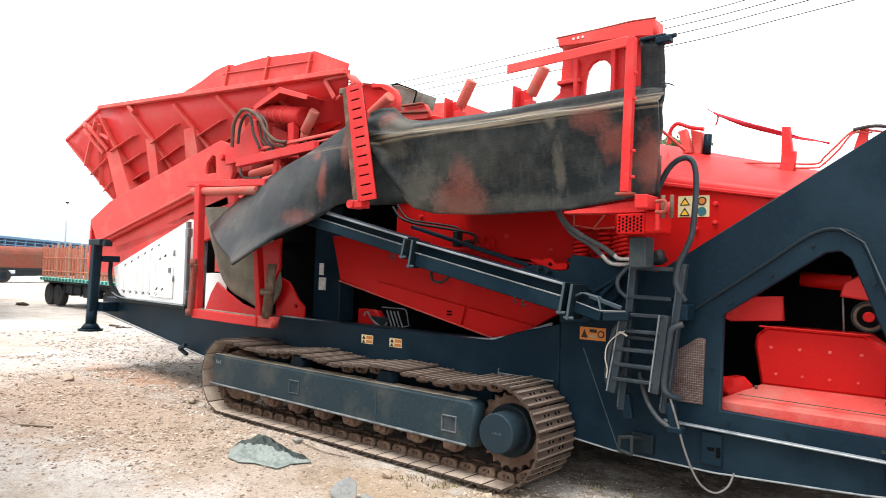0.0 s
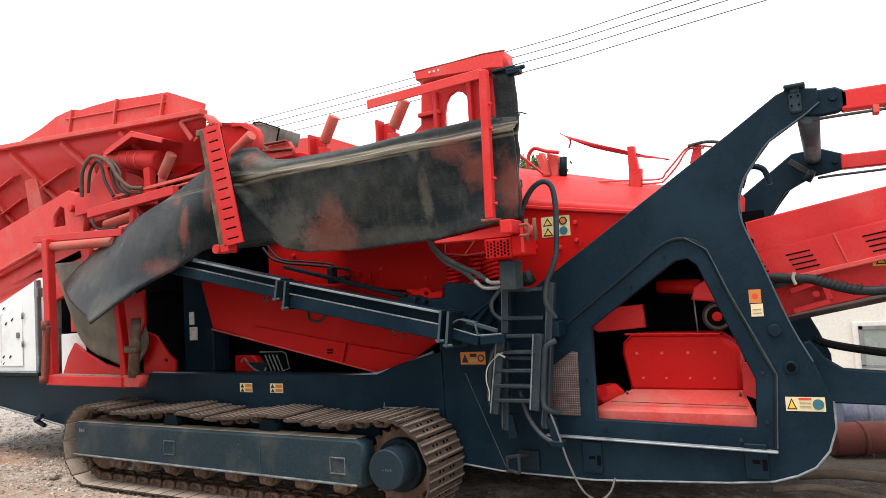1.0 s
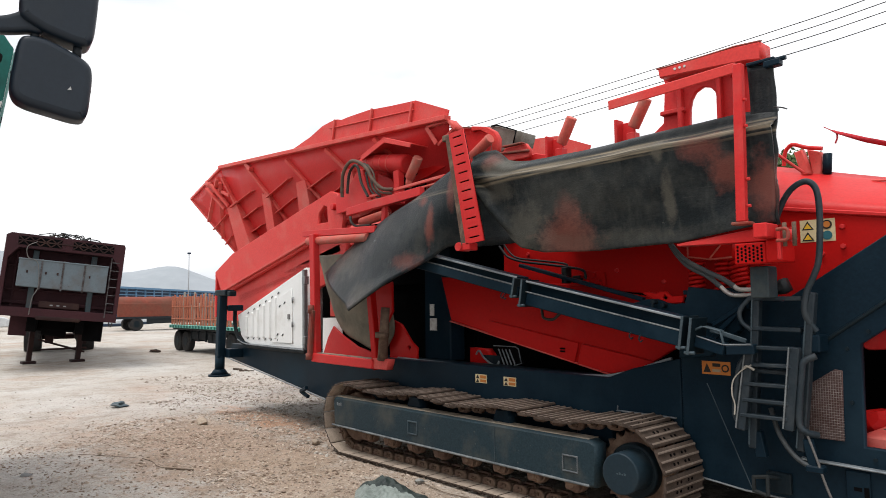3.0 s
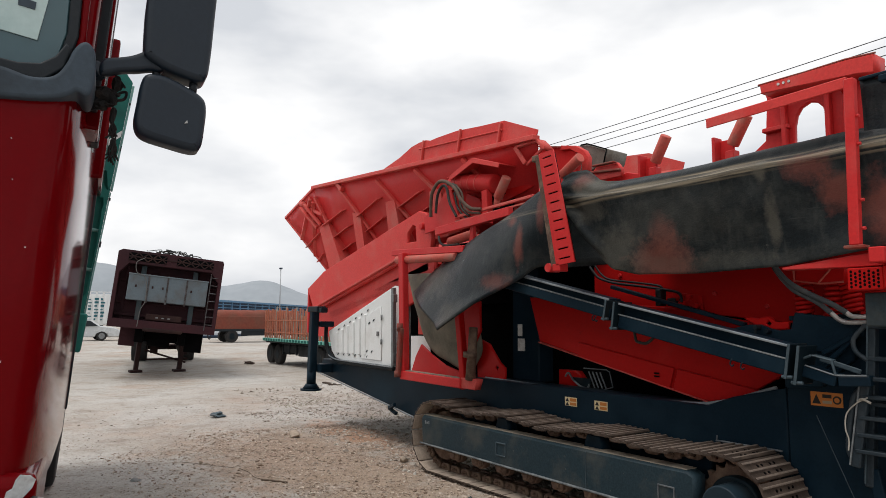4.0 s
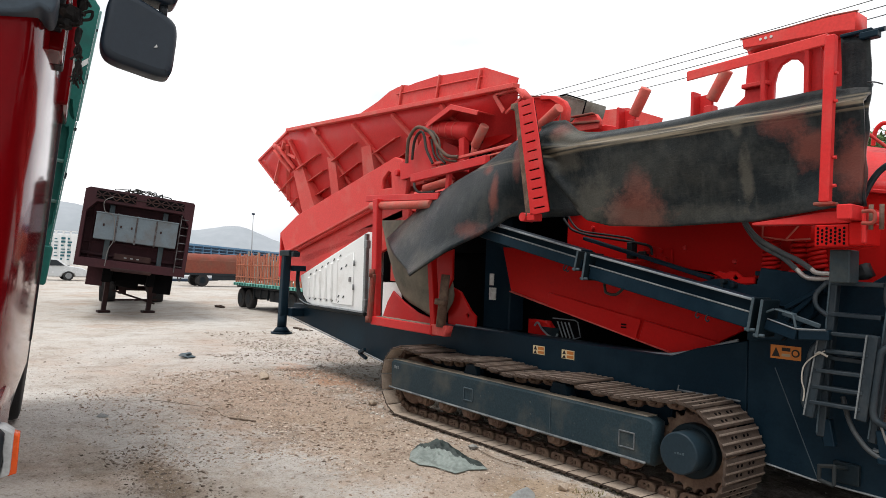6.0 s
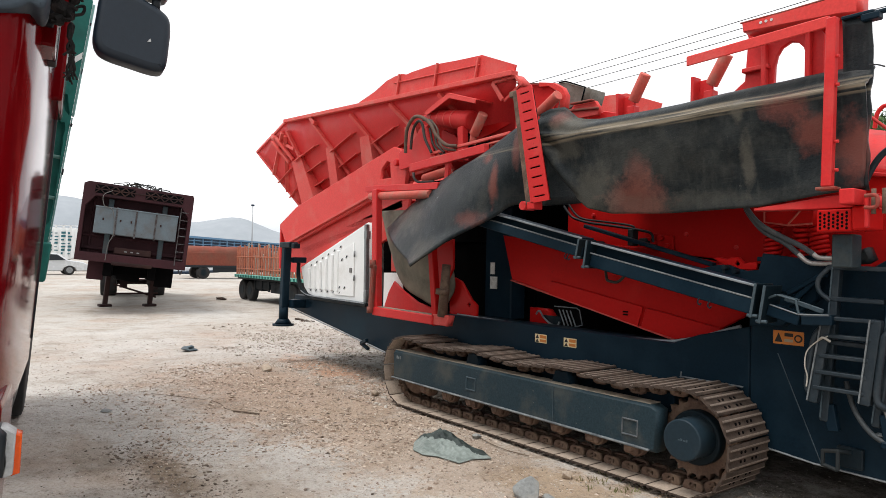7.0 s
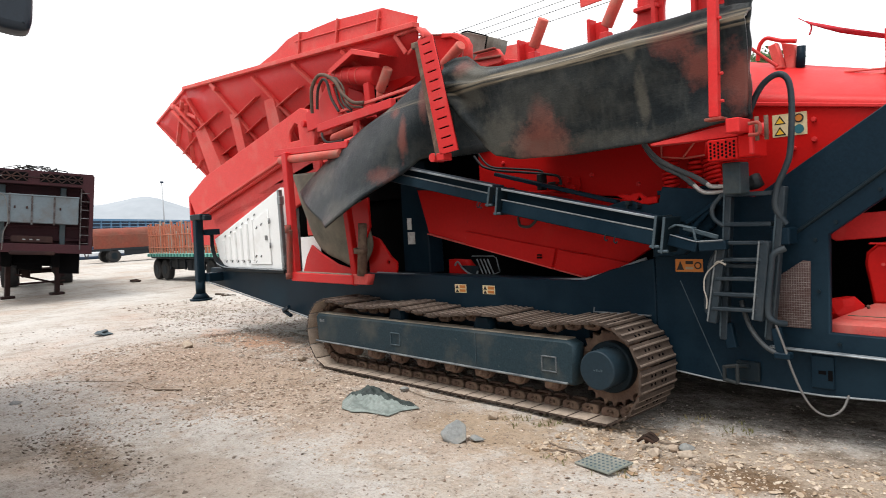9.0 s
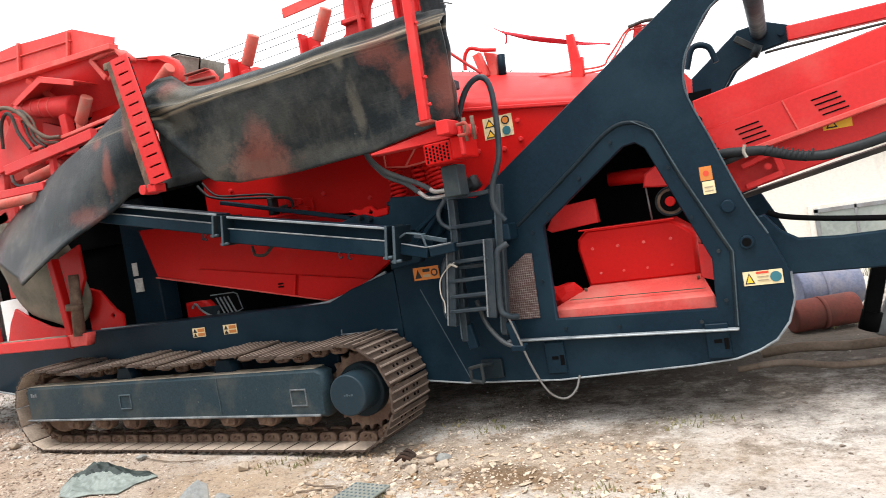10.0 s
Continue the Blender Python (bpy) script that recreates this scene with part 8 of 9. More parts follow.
part("chipped_patch", cabbed(outline([CHIPS], 0.006, 0.001, Matrix.Translation((-0.025, 0, 0)) @ Matrix.Rotation(radians(90), 4, "Z"))), CHIP, lorry, "bare filler where the corner paint is chipped")
rng = random.Random(8)
for _ in range(14):
    y, z = 0.12 + 0.9 * rng.random() ** 1.4, rng.uniform(1.05, 2.2)
    s = rng.uniform(0.002, 0.0055)
    d = shell_at(y)
    part("paint_chip", cabbed(rod((d + 0.002, y, z), (d - 0.0025, y, z), s, 6)), CHIP, cabin)
part("wheel_arch", cabbed(rounded(0.78, 1.82, 0.03, 0.5, 0.55, 1.05, 0.08, 3)), CAB_BLACK, lorry)
wh = part("front_wheel", cabbed(rod((1.30, 0.02, 0.50), (1.30, 0.32, 0.50), 0.50, 40, bevel=0.05)), TYRE, lorry, "worn black front tyre")
part("rim", cabbed(rod((1.30, 0.012, 0.50), (1.30, 0.1, 0.50), 0.27, 24, bevel=0.03)), GREY_STEEL, wh)
part("step", cabbed(rounded(0.5, 0.85, -0.01, 0.4, 0.35, 0.62, 0.03, 2)), CAB_RED, lorry)
MIRROR = [(-0.162, 2.34), (-0.178, 2.292), (-0.215, 2.27), (-0.29, 2.258), (-0.395, 2.247), (-0.43, 2.27), (-0.436, 2.36), (-0.434, 2.44), (-0.416, 2.482), (-0.36, 2.512), (-0.26, 2.543), (-0.19, 2.535), (-0.170, 2.49), (-0.165, 2.42)]
MIRROR_TOP = [(-0.165, 2.64), (-0.175, 2.61), (-0.23, 2.582), (-0.28, 2.566), (-0.385, 2.55), (-0.42, 2.575), (-0.428, 2.66), (-0.426, 2.85), (-0.42, 3.02), (-0.38, 3.08), (-0.21, 3.08), (-0.16, 3.03), (-0.152, 2.85), (-0.158, 2.72)]
ma = part("mirror", face_on(closed(MIRROR), 0.065, 0.195, 0.028, 3), MIRROR_NAVY, lorry, "black lower mirror housing", smooth=True)
part("moulded_arrow", face_on([(-0.352, 2.352), (-0.366, 2.356), (-0.362, 2.368)], 0.061, 0.066, 0.0), CHIP, ma)
part("mirror_upper", face_on(closed(MIRROR_TOP), 0.07, 0.21, 0.028, 3), MIRROR_NAVY, lorry, "black upper mirror housing", smooth=True)
part("mirror_post", cabbed(rod((0.13, -0.225, 2.52), (0.13, -0.225, 2.60), 0.016, 10)), CAB_BLACK, lorry)
part("mirror_post", cabbed(rod((0.13, -0.375, 2.49), (0.13, -0.375, 2.58), 0.017, 10)), CAB_BLACK, lorry)
ARM = [(-0.02, 2.500), (-0.09, 2.528), (-0.15, 2.545), (-0.20, 2.562), (-0.25, 2.575), (-0.26, 2.68), (-0.20, 2.69), (-0.172, 2.645), (-0.13, 2.612), (-0.08, 2.59), (-0.02, 2.565)]
part("mirror_arm", face_on(closed(ARM), 0.10, 0.16, 0.018, 3), MIRROR_NAVY, lorry, smooth=True)
part("arm_root", cabbed(bar((0.20, 0.06, 2.50), (0.13, -0.03, 2.535), 0.06, 0.07, 0.015)), MIRROR_NAVY, lorry)
RAG = material("sooty_cloth", (0.014, 0.013, 0.013), 0.9, 0, (0.07, 0.05, 0.045), 0.35, 18, 60, 0.4, 0.2)
rng = random.Random(31)


def clump(x, y, z, a, b, c):
    """A knotted wad of cloth."""
    bm = bmesh.new()
    bmesh.ops.create_icosphere(bm, subdivisions=2, radius=1)
    for v in bm.verts:
        v.co *= rng.uniform(0.72, 1.12)
        v.co = Vector((x + v.co.x * a, y + v.co.y * b, z + v.co.z * c))
    return bm


def frayed(x, y, z, drop, spread, count):
    """Loose threads that hang from one knot."""
    return [tube([(x, y, z), (x + rng.uniform(-.5, .5) * spread, y + rng.uniform(-.6, .6) * spread, z - drop * 0.5), (x + rng.uniform(-1, 1) * spread, y + rng.uniform(-1, 1) * spread, z - drop * rng.uniform(0.7, 1.1))], 0.0035, True) for _ in range(count)]


wads = [clump(0.19, -0.015, 2.535, 0.04, 0.03, 0.04), clump(0.20, -0.085, 2.50, 0.03, 0.022, 0.038), clump(0.19, -0.04, 2.445, 0.04, 0.036, 0.035), clump(0.2, -0.035, 2.40, 0.04, 0.03, 0.026),
        clump(0.2, -0.075, 2.435, 0.03, 0.022, 0.035), clump(0.2, -0.085, 2.365, 0.018, 0.015, 0.04), clump(0.2, -0.092, 2.30, 0.012, 0.010, 0.03), clump(0.2, -0.098, 2.245, 0.014, 0.013, 0.03)]
loop = [tube([(0.2, -0.085, 2.43), (0.2, -0.118, 2.445), (0.2, -0.122, 2.475), (0.2, -0.10, 2.468), (0.2, -0.088, 2.45)], 0.006, True), tube([(0.19, 0.02, 2.58), (0.19, -0.05, 2.555), (0.19, -0.09, 2.52), (0.19, -0.115, 2.49)], 0.005, True), tube([(0.19, 0.01, 2.47), (0.19, -0.06, 2.47), (0.19, -0.10, 2.45)], 0.006, True)]
part("tangled_cloth", cabbed(joined(*wads, *loop, *frayed(0.2, -0.09, 2.335, 0.07, 0.024, 9), *frayed(0.2, -0.1, 2.26, 0.09, 0.026, 14), *frayed(0.19, -0.06, 2.44, 0.06, 0.05, 7))), RAG, lorry, "knotted black cloth rags hanging from the mirror arm")


def bodied(shape):
    shape.transform(GM)
    return shape


# the green body
TEAR = [(0.062, 2.62), (0.045, 2.59), (0.034, 2.582), (0.020, 2.556), (0.004, 2.553), (0.0, 2.52), (-0.011, 2.487), (-0.018, 2.452), (-0.034, 2.43), (-0.022, 2.419), (-0.002, 2.44), (0.012, 2.47), (0.020, 2.505), (0.037, 2.523), (0.040, 2.55), (0.058, 2.574)]
TORN = [(0.040, 2.34), (0.030, 2.385), (0.010, 2.362), (-0.006, 2.369), (-0.018, 2.315), (-0.012, 2.27), (-0.019, 2.234), (-0.019, 2.154), (-0.026, 2.056), (-0.024, 1.98), (-0.032, 1.917), (-0.030, 1.80), (-0.034, 1.72), (-0.012, 1.675), (0.0, 1.64), (0.10, 1.62), (0.12, 1.8), (0.115, 2.2), (0.085, 2.30), (0.055, 2.325)]
part("body_front", face_on([[(-0.04, 1.32), (-0.04, 3.22), (0.03, 3.30), (2.45, 3.3), (2.45, 1.32)], TEAR, TORN], 2.34, 2.36, 0.002, 0, GM), GREEN, lorry, "sea-green front panel with torn openings")
# added black sheet stands in for the dark inside behind the tears
part("body_dark_backing", bodied(box(2.52, 2.54, 0.1, 2.4, 1.32, 3.25, 0.0)), BLACK, lorry)
part("body_front_post", bodied(box(2.40, 2.50, -0.035, 0.1, 1.32, 3.26, 0.01)), GREEN, lorry, "sea-green corner post")
part("body_edge", bodied(joined(box(2.335, 2.37, -0.056, -0.041, 2.42, 3.2, 0.004), box(2.338, 2.37, -0.05, -0.041, 1.34, 2.41, 0.003))), GREEN_PALE, lorry)
part("white_stripe", face_on([(0.16, 2.60), (0.001, 2.82), (-0.036, 2.86), (-0.036, 2.815), (-0.004, 2.778), (0.16, 2.55)], 2.333, 2.339, 0.0, 0, GM), WHITE, lorry)
for z in (1.86, 2.135):
    part("ladder_rung", bodied(rod((2.38, -0.03, z), (2.38, 0.2, z), 0.012, 8)), GREEN_PALE, lorry)
for k, z in enumerate((1.52, 2.02, 2.35, 2.71, 3.05)):
    part("rust_pit", bodied(box(2.332, 2.36, -0.0555, -0.049 + 0.004 * (k % 3), z, z + 0.02 + 0.02 * (k % 2), 0.002)), CAB_BLACK, lorry)
for i in range(6):
    part("side_board", bodied(box(2.5, 5.3, 0.04, 0.08, 1.36 + 0.33 * i, 1.66 + 0.33 * i, 0.01)), GREEN, lorry)
for i in range(3):
    part("side_post", bodied(box(3.4 + 0.9 * i, 3.5 + 0.9 * i, 0.02, 0.1, 1.3, 3.3, 0.01)), GREEN, lorry)
part("body_floor", bodied(box(2.36, 5.3, 0.02, 2.45, 1.24, 1.34, 0.01)), CAB_BLACK, lorry)
part("lower_box", bodied(rounded(2.30, 2.62, -0.065, 0.4, 1.30, 1.56, 0.01, 1)), GREEN, lorry)
part("under_tank", cabbed(rounded(2.4, 3.5, 0.05, 0.6, 0.35, 0.85, 0.05, 2)), CAB_BLACK, lorry)
for x in (4.35,):
    part("rear_wheel", cabbed(rod((x, 0.02, 0.5), (x, 0.55, 0.5), 0.5, 28, bevel=0.05)), TYRE, lorry)
part("chassis_rail", cabbed(joined(box(0.3, 5.2, 0.75, 0.85, 0.55, 0.8, 0.01), box(0.3, 5.2, 1.55, 1.65, 0.55, 0.8, 0.01))), CAB_BLACK, lorry)
part("far_wheel", cabbed(rod((1.30, 2.06, 0.50), (1.30, 2.36, 0.50), 0.50, 28, bevel=0.05)), TYRE, lorry)

# ---- maroon semitrailer ----
MAROON = material("faded_maroon_boards", (0.037, 0.0085, 0.012), 0.7, 0, (0.022, 0.011, 0.014), 0.5, 1.2, 20, 0.1, 0.2, streak=True)
MAROON_DARK = material("rusty_dark_maroon", (0.022, 0.009, 0.009), 0.8, 0, (0.055, 0.03, 0.024), 0.4, 2.0, 20, 0.1, 0.2)
BOX_GREY = material("galvanised_locker", (0.115, 0.145, 0.165), 0.6, 0, (0.10, 0.085, 0.075), 0.35, 2.4, 20, 0.03, 0.1, chip=(0.035, 0.025, 0.022), chips=0.62)
LINK_DARK = material("stained_dark_strap", (0.045, 0.035, 0.034), 0.8, 0, (0.15, 0.16, 0.17), 0.45, 9.0, 40, 0.2, 0.25)
TROT = Matrix.Translation((-18.0, 4.06, 0)) @ Matrix.Rotation(radians(-12.5), 4, "Z") @ Matrix.Translation((18.0, -4.06, 0))
TMAT = TROT @ Matrix.Translation((-18.0, 4.06, 2.14)) @ Matrix.Rotation(radians(-5.6), 4, "X")
trailer = thing("semitrailer", (-19.5, 4.1, 0), "parked maroon semitrailer with a grey tool locker on its front wall", "trailer")


def on_trailer(shape):
    shape.transform(TMAT)
    return shape


QUARTER = Matrix.Rotation(radians(90), 4, "Z")
FRAME_OUT = [(-1.25, -0.95), (-1.25, 0.90), (-1.15, 0.96), (1.22, 0.96), (1.25, 0.90), (1.25, -0.95)]
FRAME_IN = [(-1.16, -0.74), (-1.16, 0.38), (-0.97, 0.63), (0.97, 0.63), (1.16, 0.38), (1.16, -0.74)]
part("front_wall", on_trailer(box(-0.42, -0.36, -1.22, 1.22, -0.92, 0.90, 0.01)), MAROON, trailer)
part("wall_frame", on_trailer(outline([FRAME_OUT, FRAME_IN], 0.44, 0.012, Matrix.Translation((-0.12, 0, 0)) @ QUARTER)), MAROON, trailer, "deep maroon frame round the front wall")
part("lower_rail", on_trailer(joined(box(-0.36, -0.30, -1.16, 1.16, -0.36, -0.30, 0.01), box(-0.36, -0.30, -1.16, -0.95, 0.20, 0.26, 0.01), box(-0.36, -0.30, 0.95, 1.16, 0.20, 0.26, 0.01), box(-0.36, -0.28, -1.16, 1.16, -0.66, -0.58, 0.01), box(-0.36, -0.30, -1.02, -0.97, -0.9, 0.6, 0.01), box(-0.36, -0.30, 0.97, 1.02, -0.9, 0.6, 0.01))), MAROON, trailer)
part("coupling_plate", on_trailer(joined(box(-0.36, 0.06, -0.42, 0.42, -0.72, -0.56, 0.02), box(-0.36, 0.12, -0.45, 0.48, -1.0, -0.90, 0.03))), MAROON_DARK, trailer, "rusty coupling plate under the front wall")
part("coupling_bolts", on_trailer(joined(*[box(0.06, 0.07, y - 0.03, y + 0.03, -0.66, -0.63, 0.004) for y in (-0.16, -0.02, 0.12)])), GREY_STEEL, trailer)
# black sheets paint the shade between the lattice bars onto a solid header
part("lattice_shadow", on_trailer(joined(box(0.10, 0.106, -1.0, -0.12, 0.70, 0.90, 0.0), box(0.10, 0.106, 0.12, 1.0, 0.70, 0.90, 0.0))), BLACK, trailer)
lat = []
for y in (-1.0, -0.78, -0.56, -0.34, 0.12, 0.34, 0.56, 0.78):
    lat += [bar((0.115, y, 0.70), (0.115, y + 0.22, 0.90), 0.02, 0.028), bar((0.115, y + 0.22, 0.70), (0.115, y, 0.90), 0.02, 0.028)]
part("lattice", on_trailer(joined(*lat, bar((0.115, -1.0, 0.80), (0.115, 1.0, 0.80), 0.02, 0.03))), MAROON_DARK, trailer, "rusty lattice along the top")
for y0, y1 in ((-1.25, -1.2), (1.2, 1.25)):
    part("side_wall", on_trailer(box(-9.0, -0.1, y0, y1, -0.85, 0.85, 0.0)), MAROON, trailer)
part("deck", on_trailer(box(-9.0, -0.1, -1.2, 1.2, -0.95, -0.85, 0.0)), MAROON_DARK, trailer)
for y in (-0.62, 0.62):
    part("wall_stud", on_trailer(box(-0.36, -0.26, y - 0.06, y + 0.06, -0.9, 0.62, 0.01)), BLUE_GREY, trailer)
locker = part("tool_locker", on_trailer(box(-0.26, 0.14, -0.93, 0.93, -0.26, 0.38, 0.015)), BOX_GREY, trailer, "long grey galvanised tool locker")
part("locker_lid", on_trailer(box(-0.26, 0.16, -0.94, 0.94, 0.36, 0.395, 0.008)), BOX_GREY, locker)
for y in (-0.46, -0.02, 0.43):
    part("locker_strap", on_trailer(box(0.13, 0.152, y - 0.02, y + 0.02, -0.30, 0.41, 0.003)), LINK_DARK, locker)
for y in (-0.74, -0.36, -0.12, 0.55):
    part("locker_latch", on_trailer(box(0.14, 0.16, y - 0.018, y + 0.018, 0.06, 0.12, 0.005)), MAROON_DARK, locker)
part("wall_ladder", on_trailer(joined(*[bar((0.10, 0.97, -0.7 + 0.2 * i), (0.10, 1.16, -0.7 + 0.2 * i), 0.02, 0.02) for i in range(7)], bar((0.1, 0.98, -0.85), (0.1, 0.98, 0.6), 0.022, 0.022, 0.003, (1, 0, 0)))), LINK_DARK, trailer)
part("hung_hose", on_trailer(tube([(0.14, -0.62, 0.80), (0.16, -0.80, 0.66), (0.16, -0.76, 0.42), (0.17, -0.60, 0.36), (0.18, -0.52, 0.2), (0.18, -0.48, -0.25), (0.18, -0.56, -0.5), (0.18, -0.58, -0.9)], 0.009, True)), CABLE_GREY, trailer)
nest = random.Random(4)
for k in range(4):
    part("tangled_rope", on_trailer(tube([(-0.1 + nest.uniform(-0.25, 0.2), -0.50 + 0.055 * i + 0.1 * k + nest.uniform(-0.16, 0.16), 0.97 + nest.uniform(0, 0.11)) for i in range(15)], 0.010 + 0.003 * (k % 2), True, 4, 1)), HOSE_GREY if k % 2 else HOSE, trailer, "tangle of rope on top of the trailer")
part("underbody", on_trailer(joined(box(-3.2, -0.5, -0.62, -0.40, -1.30, -0.95, 0.02), box(-3.2, -0.5, 0.42, 0.60, -1.30, -0.95, 0.02), box(-2.6, -1.2, -0.40, 0.42, -1.25, -0.95, 0.02), rod((-1.4, -0.30, -1.22), (-1.4, 0.25, -1.26), 0.17, 20, bevel=0.03), box(-3.4, -3.3, -0.9, 0.9, -1.35, -0.95, 0.0))), BLACK, trailer, "black gear beneath the deck")
part("side_flap", on_trailer(box(-0.9, -0.84, -0.98, -0.60, -1.42, -0.95, 0.01)), MAROON, trailer, "maroon flap beside the leg")
part("side_flap", on_trailer(box(-0.9, -0.84, 0.60, 1.04, -1.46, -0.95, 0.01)), BLACK, trailer, "black flap beside the leg")
part("safety_chain", on_trailer(tube([(0.0, 1.10, -0.95), (0.0, 1.12, -1.02), (0.0, 1.16, -1.05), (0.0, 1.18, -0.96)], 0.014, True)), HOSE, trailer)
for y, z0 in ((-0.52, 0.0), (0.62, 0.0)):
    base = TMAT @ Vector((-2.6, y, -1.0))
    leg = part("landing_leg", bar(base, (base.x, base.y - 0.10, 0.05), 0.12, 0.12, 0.01, (1, 0, 0)), MAROON_DARK, trailer, "raised rusty landing leg")
    part("foot", box(base.x - 0.15, base.x + 0.15, base.y - 0.26, base.y + 0.06, -0.005, 0.06, 0.01), MAROON_DARK, leg)
part("leg_brace", joined(bar((-20.6, 3.55, 0.62), (-20.6, 4.65, 0.25), 0.05, 0.05), bar((-20.6, 3.6, 0.35), (-20.6, 4.7, 0.36), 0.05, 0.05)), MAROON_DARK, trailer, m=TROT)
for x in (-26.2, -27.5):
    for y0 in (3.05, 4.62):
        w = part("wheel", rod((x, y0, 0.46), (x, y0 + 0.5, 0.46), 0.46, 28, bevel=0.05), TYRE, trailer, m=TROT)
        part("rim", rod((x, y0 - 0.01, 0.46), (x, y0 + 0.51, 0.46), 0.24, 20), GREY_STEEL, w)
part("axle", joined(rod((-26.2, 3.1, 0.46), (-26.2, 5.1, 0.46), 0.07, 12), rod((-27.5, 3.1, 0.46), (-27.5, 5.1, 0.46), 0.07, 12), box(-28.0, -21.0, 3.7, 3.9, 0.5, 1.1, 0.0), box(-28.0, -21.0, 4.5, 4.7, 0.45, 1.0, 0.0)), MAROON_DARK, trailer, m=TROT)

# ---- stake-sided flatbed ----
STAKE = material("orange_stakes", (0.50, 0.165, 0.095), 0.7, 0, (0.44, 0.26, 0.19), 0.4, 3.0, 20, 0.1, 0.2)
FM = Matrix.Translation((-22.9, 8.45, 0.0)) @ Matrix.Rotation(radians(-90), 4, "Z") @ Matrix.Translation((20.5, -7.40, 0.0))
flat = thing("flatbed_trailer", (-17.5, 9.4, 0), "flatbed trailer with orange side stakes and a green deck edge", "trailer")
part("deck", box(-22.9, -20.55, 7.42, 13.0, 0.70, 0.80, 0.01), CAB_BLACK, flat, m=FM)
part("deck_edge", joined(box(-20.55, -20.45, 7.40, 13.0, 0.76, 0.86, 0.01), box(-22.9, -20.45, 7.36, 7.42, 0.76, 0.86, 0.01)), GREEN_TRIM, flat, "green and white deck edge", m=FM)
for i in range(24):
    part("edge_stripe", box(-20.452, -20.44, 7.45 + 0.23 * i, 7.56 + 0.23 * i, 0.77, 0.85, 0.0), GREEN, flat, m=FM)
for i in range(26):
    y = 7.45 + 0.21 * i
    part("stake", bar((-20.52, y, 0.86), (-20.52, y, 1.80 + 0.05 * math.sin(i * 2.3)), 0.045, 0.05, 0.006, (1, 0, 0)), STAKE, flat, m=FM)
    if i % 4 == 1:
        part("pole", bar((-20.75, y + 0.1, 0.80), (-20.78, y + 0.14, 1.84 + 0.08 * math.sin(i * 1.7)), 0.05, 0.05, 0.006, (1, 0, 0)), ROPE, flat, "pale bare upright pole", m=FM)
    part("stake", bar((-22.85, y, 0.86), (-22.85, y, 1.62), 0.06, 0.05, 0.006, (1, 0, 0)), STAKE, flat, m=FM)
for i in range(7):
    part("stake", bar((-22.7 + 0.36 * i, 7.42, 0.86), (-22.7 + 0.36 * i, 7.42, 1.62), 0.05, 0.05, 0.006, (1, 0, 0)), STAKE, flat, m=FM)
for z in (1.05, 1.45):
    part("side_rail", joined(bar((-20.5, 7.42, z), (-20.5, 13.0, z), 0.025, 0.03), bar((-22.9, 7.42, z), (-20.5, 7.42, z), 0.025, 0.03)), STAKE, flat, m=FM)
part("cargo_bundle", joined(*[bar((-21.0 - 0.25 * i, 8.0 + 0.15 * i, 0.82), (-20.9 - 0.25 * i, 8.0 + 0.2 * i, 1.5 + 0.06 * (i % 3)), 0.07, 0.08, 0.01, (1, 0, 0)) for i in range(7)]), ROPE, flat, "pale upright bundles on the deck", m=FM)
part("frame_rail", joined(box(-22.3, -22.1, 7.5, 13, 0.48, 0.70, 0.0), box(-21.3, -21.1, 7.5, 13, 0.48, 0.70, 0.0), box(-22.7, -20.7, 7.45, 7.55, 0.45, 0.70, 0.0), box(-20.9, -20.7, 8.6, 9.2, 0.35, 0.65, 0.01)), CAB_BLACK, flat, m=FM)
part("chassis_gear", joined(box(-20.92, -20.62, 8.75, 9.9, 0.42, 0.66, 0.02), box(-20.85, -20.60, 10.1, 10.9, 0.34, 0.68, 0.02), box(-20.70, -20.64, 8.8, 12.8, 0.60, 0.70, 0.01), *[box(-20.66, -20.60, 8.8 + 0.55 * i, 8.86 + 0.55 * i, 0.36, 0.72, 0.0) for i in range(7)]), CAB_BLACK, flat, m=FM)
for y in (7.72, 8.40, 11.7, 12.4):
    for x in (-22.75, -20.80):
        w = part("wheel", rod((x, y, 0.34), (x + 0.20, y, 0.34), 0.33, 26, bevel=0.04), TYRE, flat, m=FM)
        part("rim", rod((x - 0.01, y, 0.34), (x + 0.21, y, 0.34), 0.15, 18), DARK_DUSTY, w)
part("scrap_lump", pebble_mesh(random.Random(11), 0.13, 0.35, 0.5, 2), CHAR, None, "dark lump of scrap on the yard", category="debris", m=Matrix.Translation((-22.6, 7.85, 0.04)))
part("scrap_rag", pebble_mesh(random.Random(12), 0.09, 0.35, 0.65, 3), BLUE_GREY, None, "crumpled dark grey rag on the gravel", category="debris", m=Matrix.Translation((-10.76, 3.19, 0.03)))

# ---- far vehicles ----
CAR_GLASS = material("dark_car_glass", (0.03, 0.035, 0.04), 0.35, 0, None, 0, 2, 20, 0.0, 0.03, spec=0.1)
TARP = material("brown_red_tarpaulin", (0.19, 0.05, 0.032), 0.8, 0, (0.14, 0.075, 0.055), 0.4, 0.8, 8, 0.2, 0.2)
far = thing("covered_lorry", (-43, 15.5, 0), "blue-cab lorry with an orange-red covered load across the yard", "lorry")
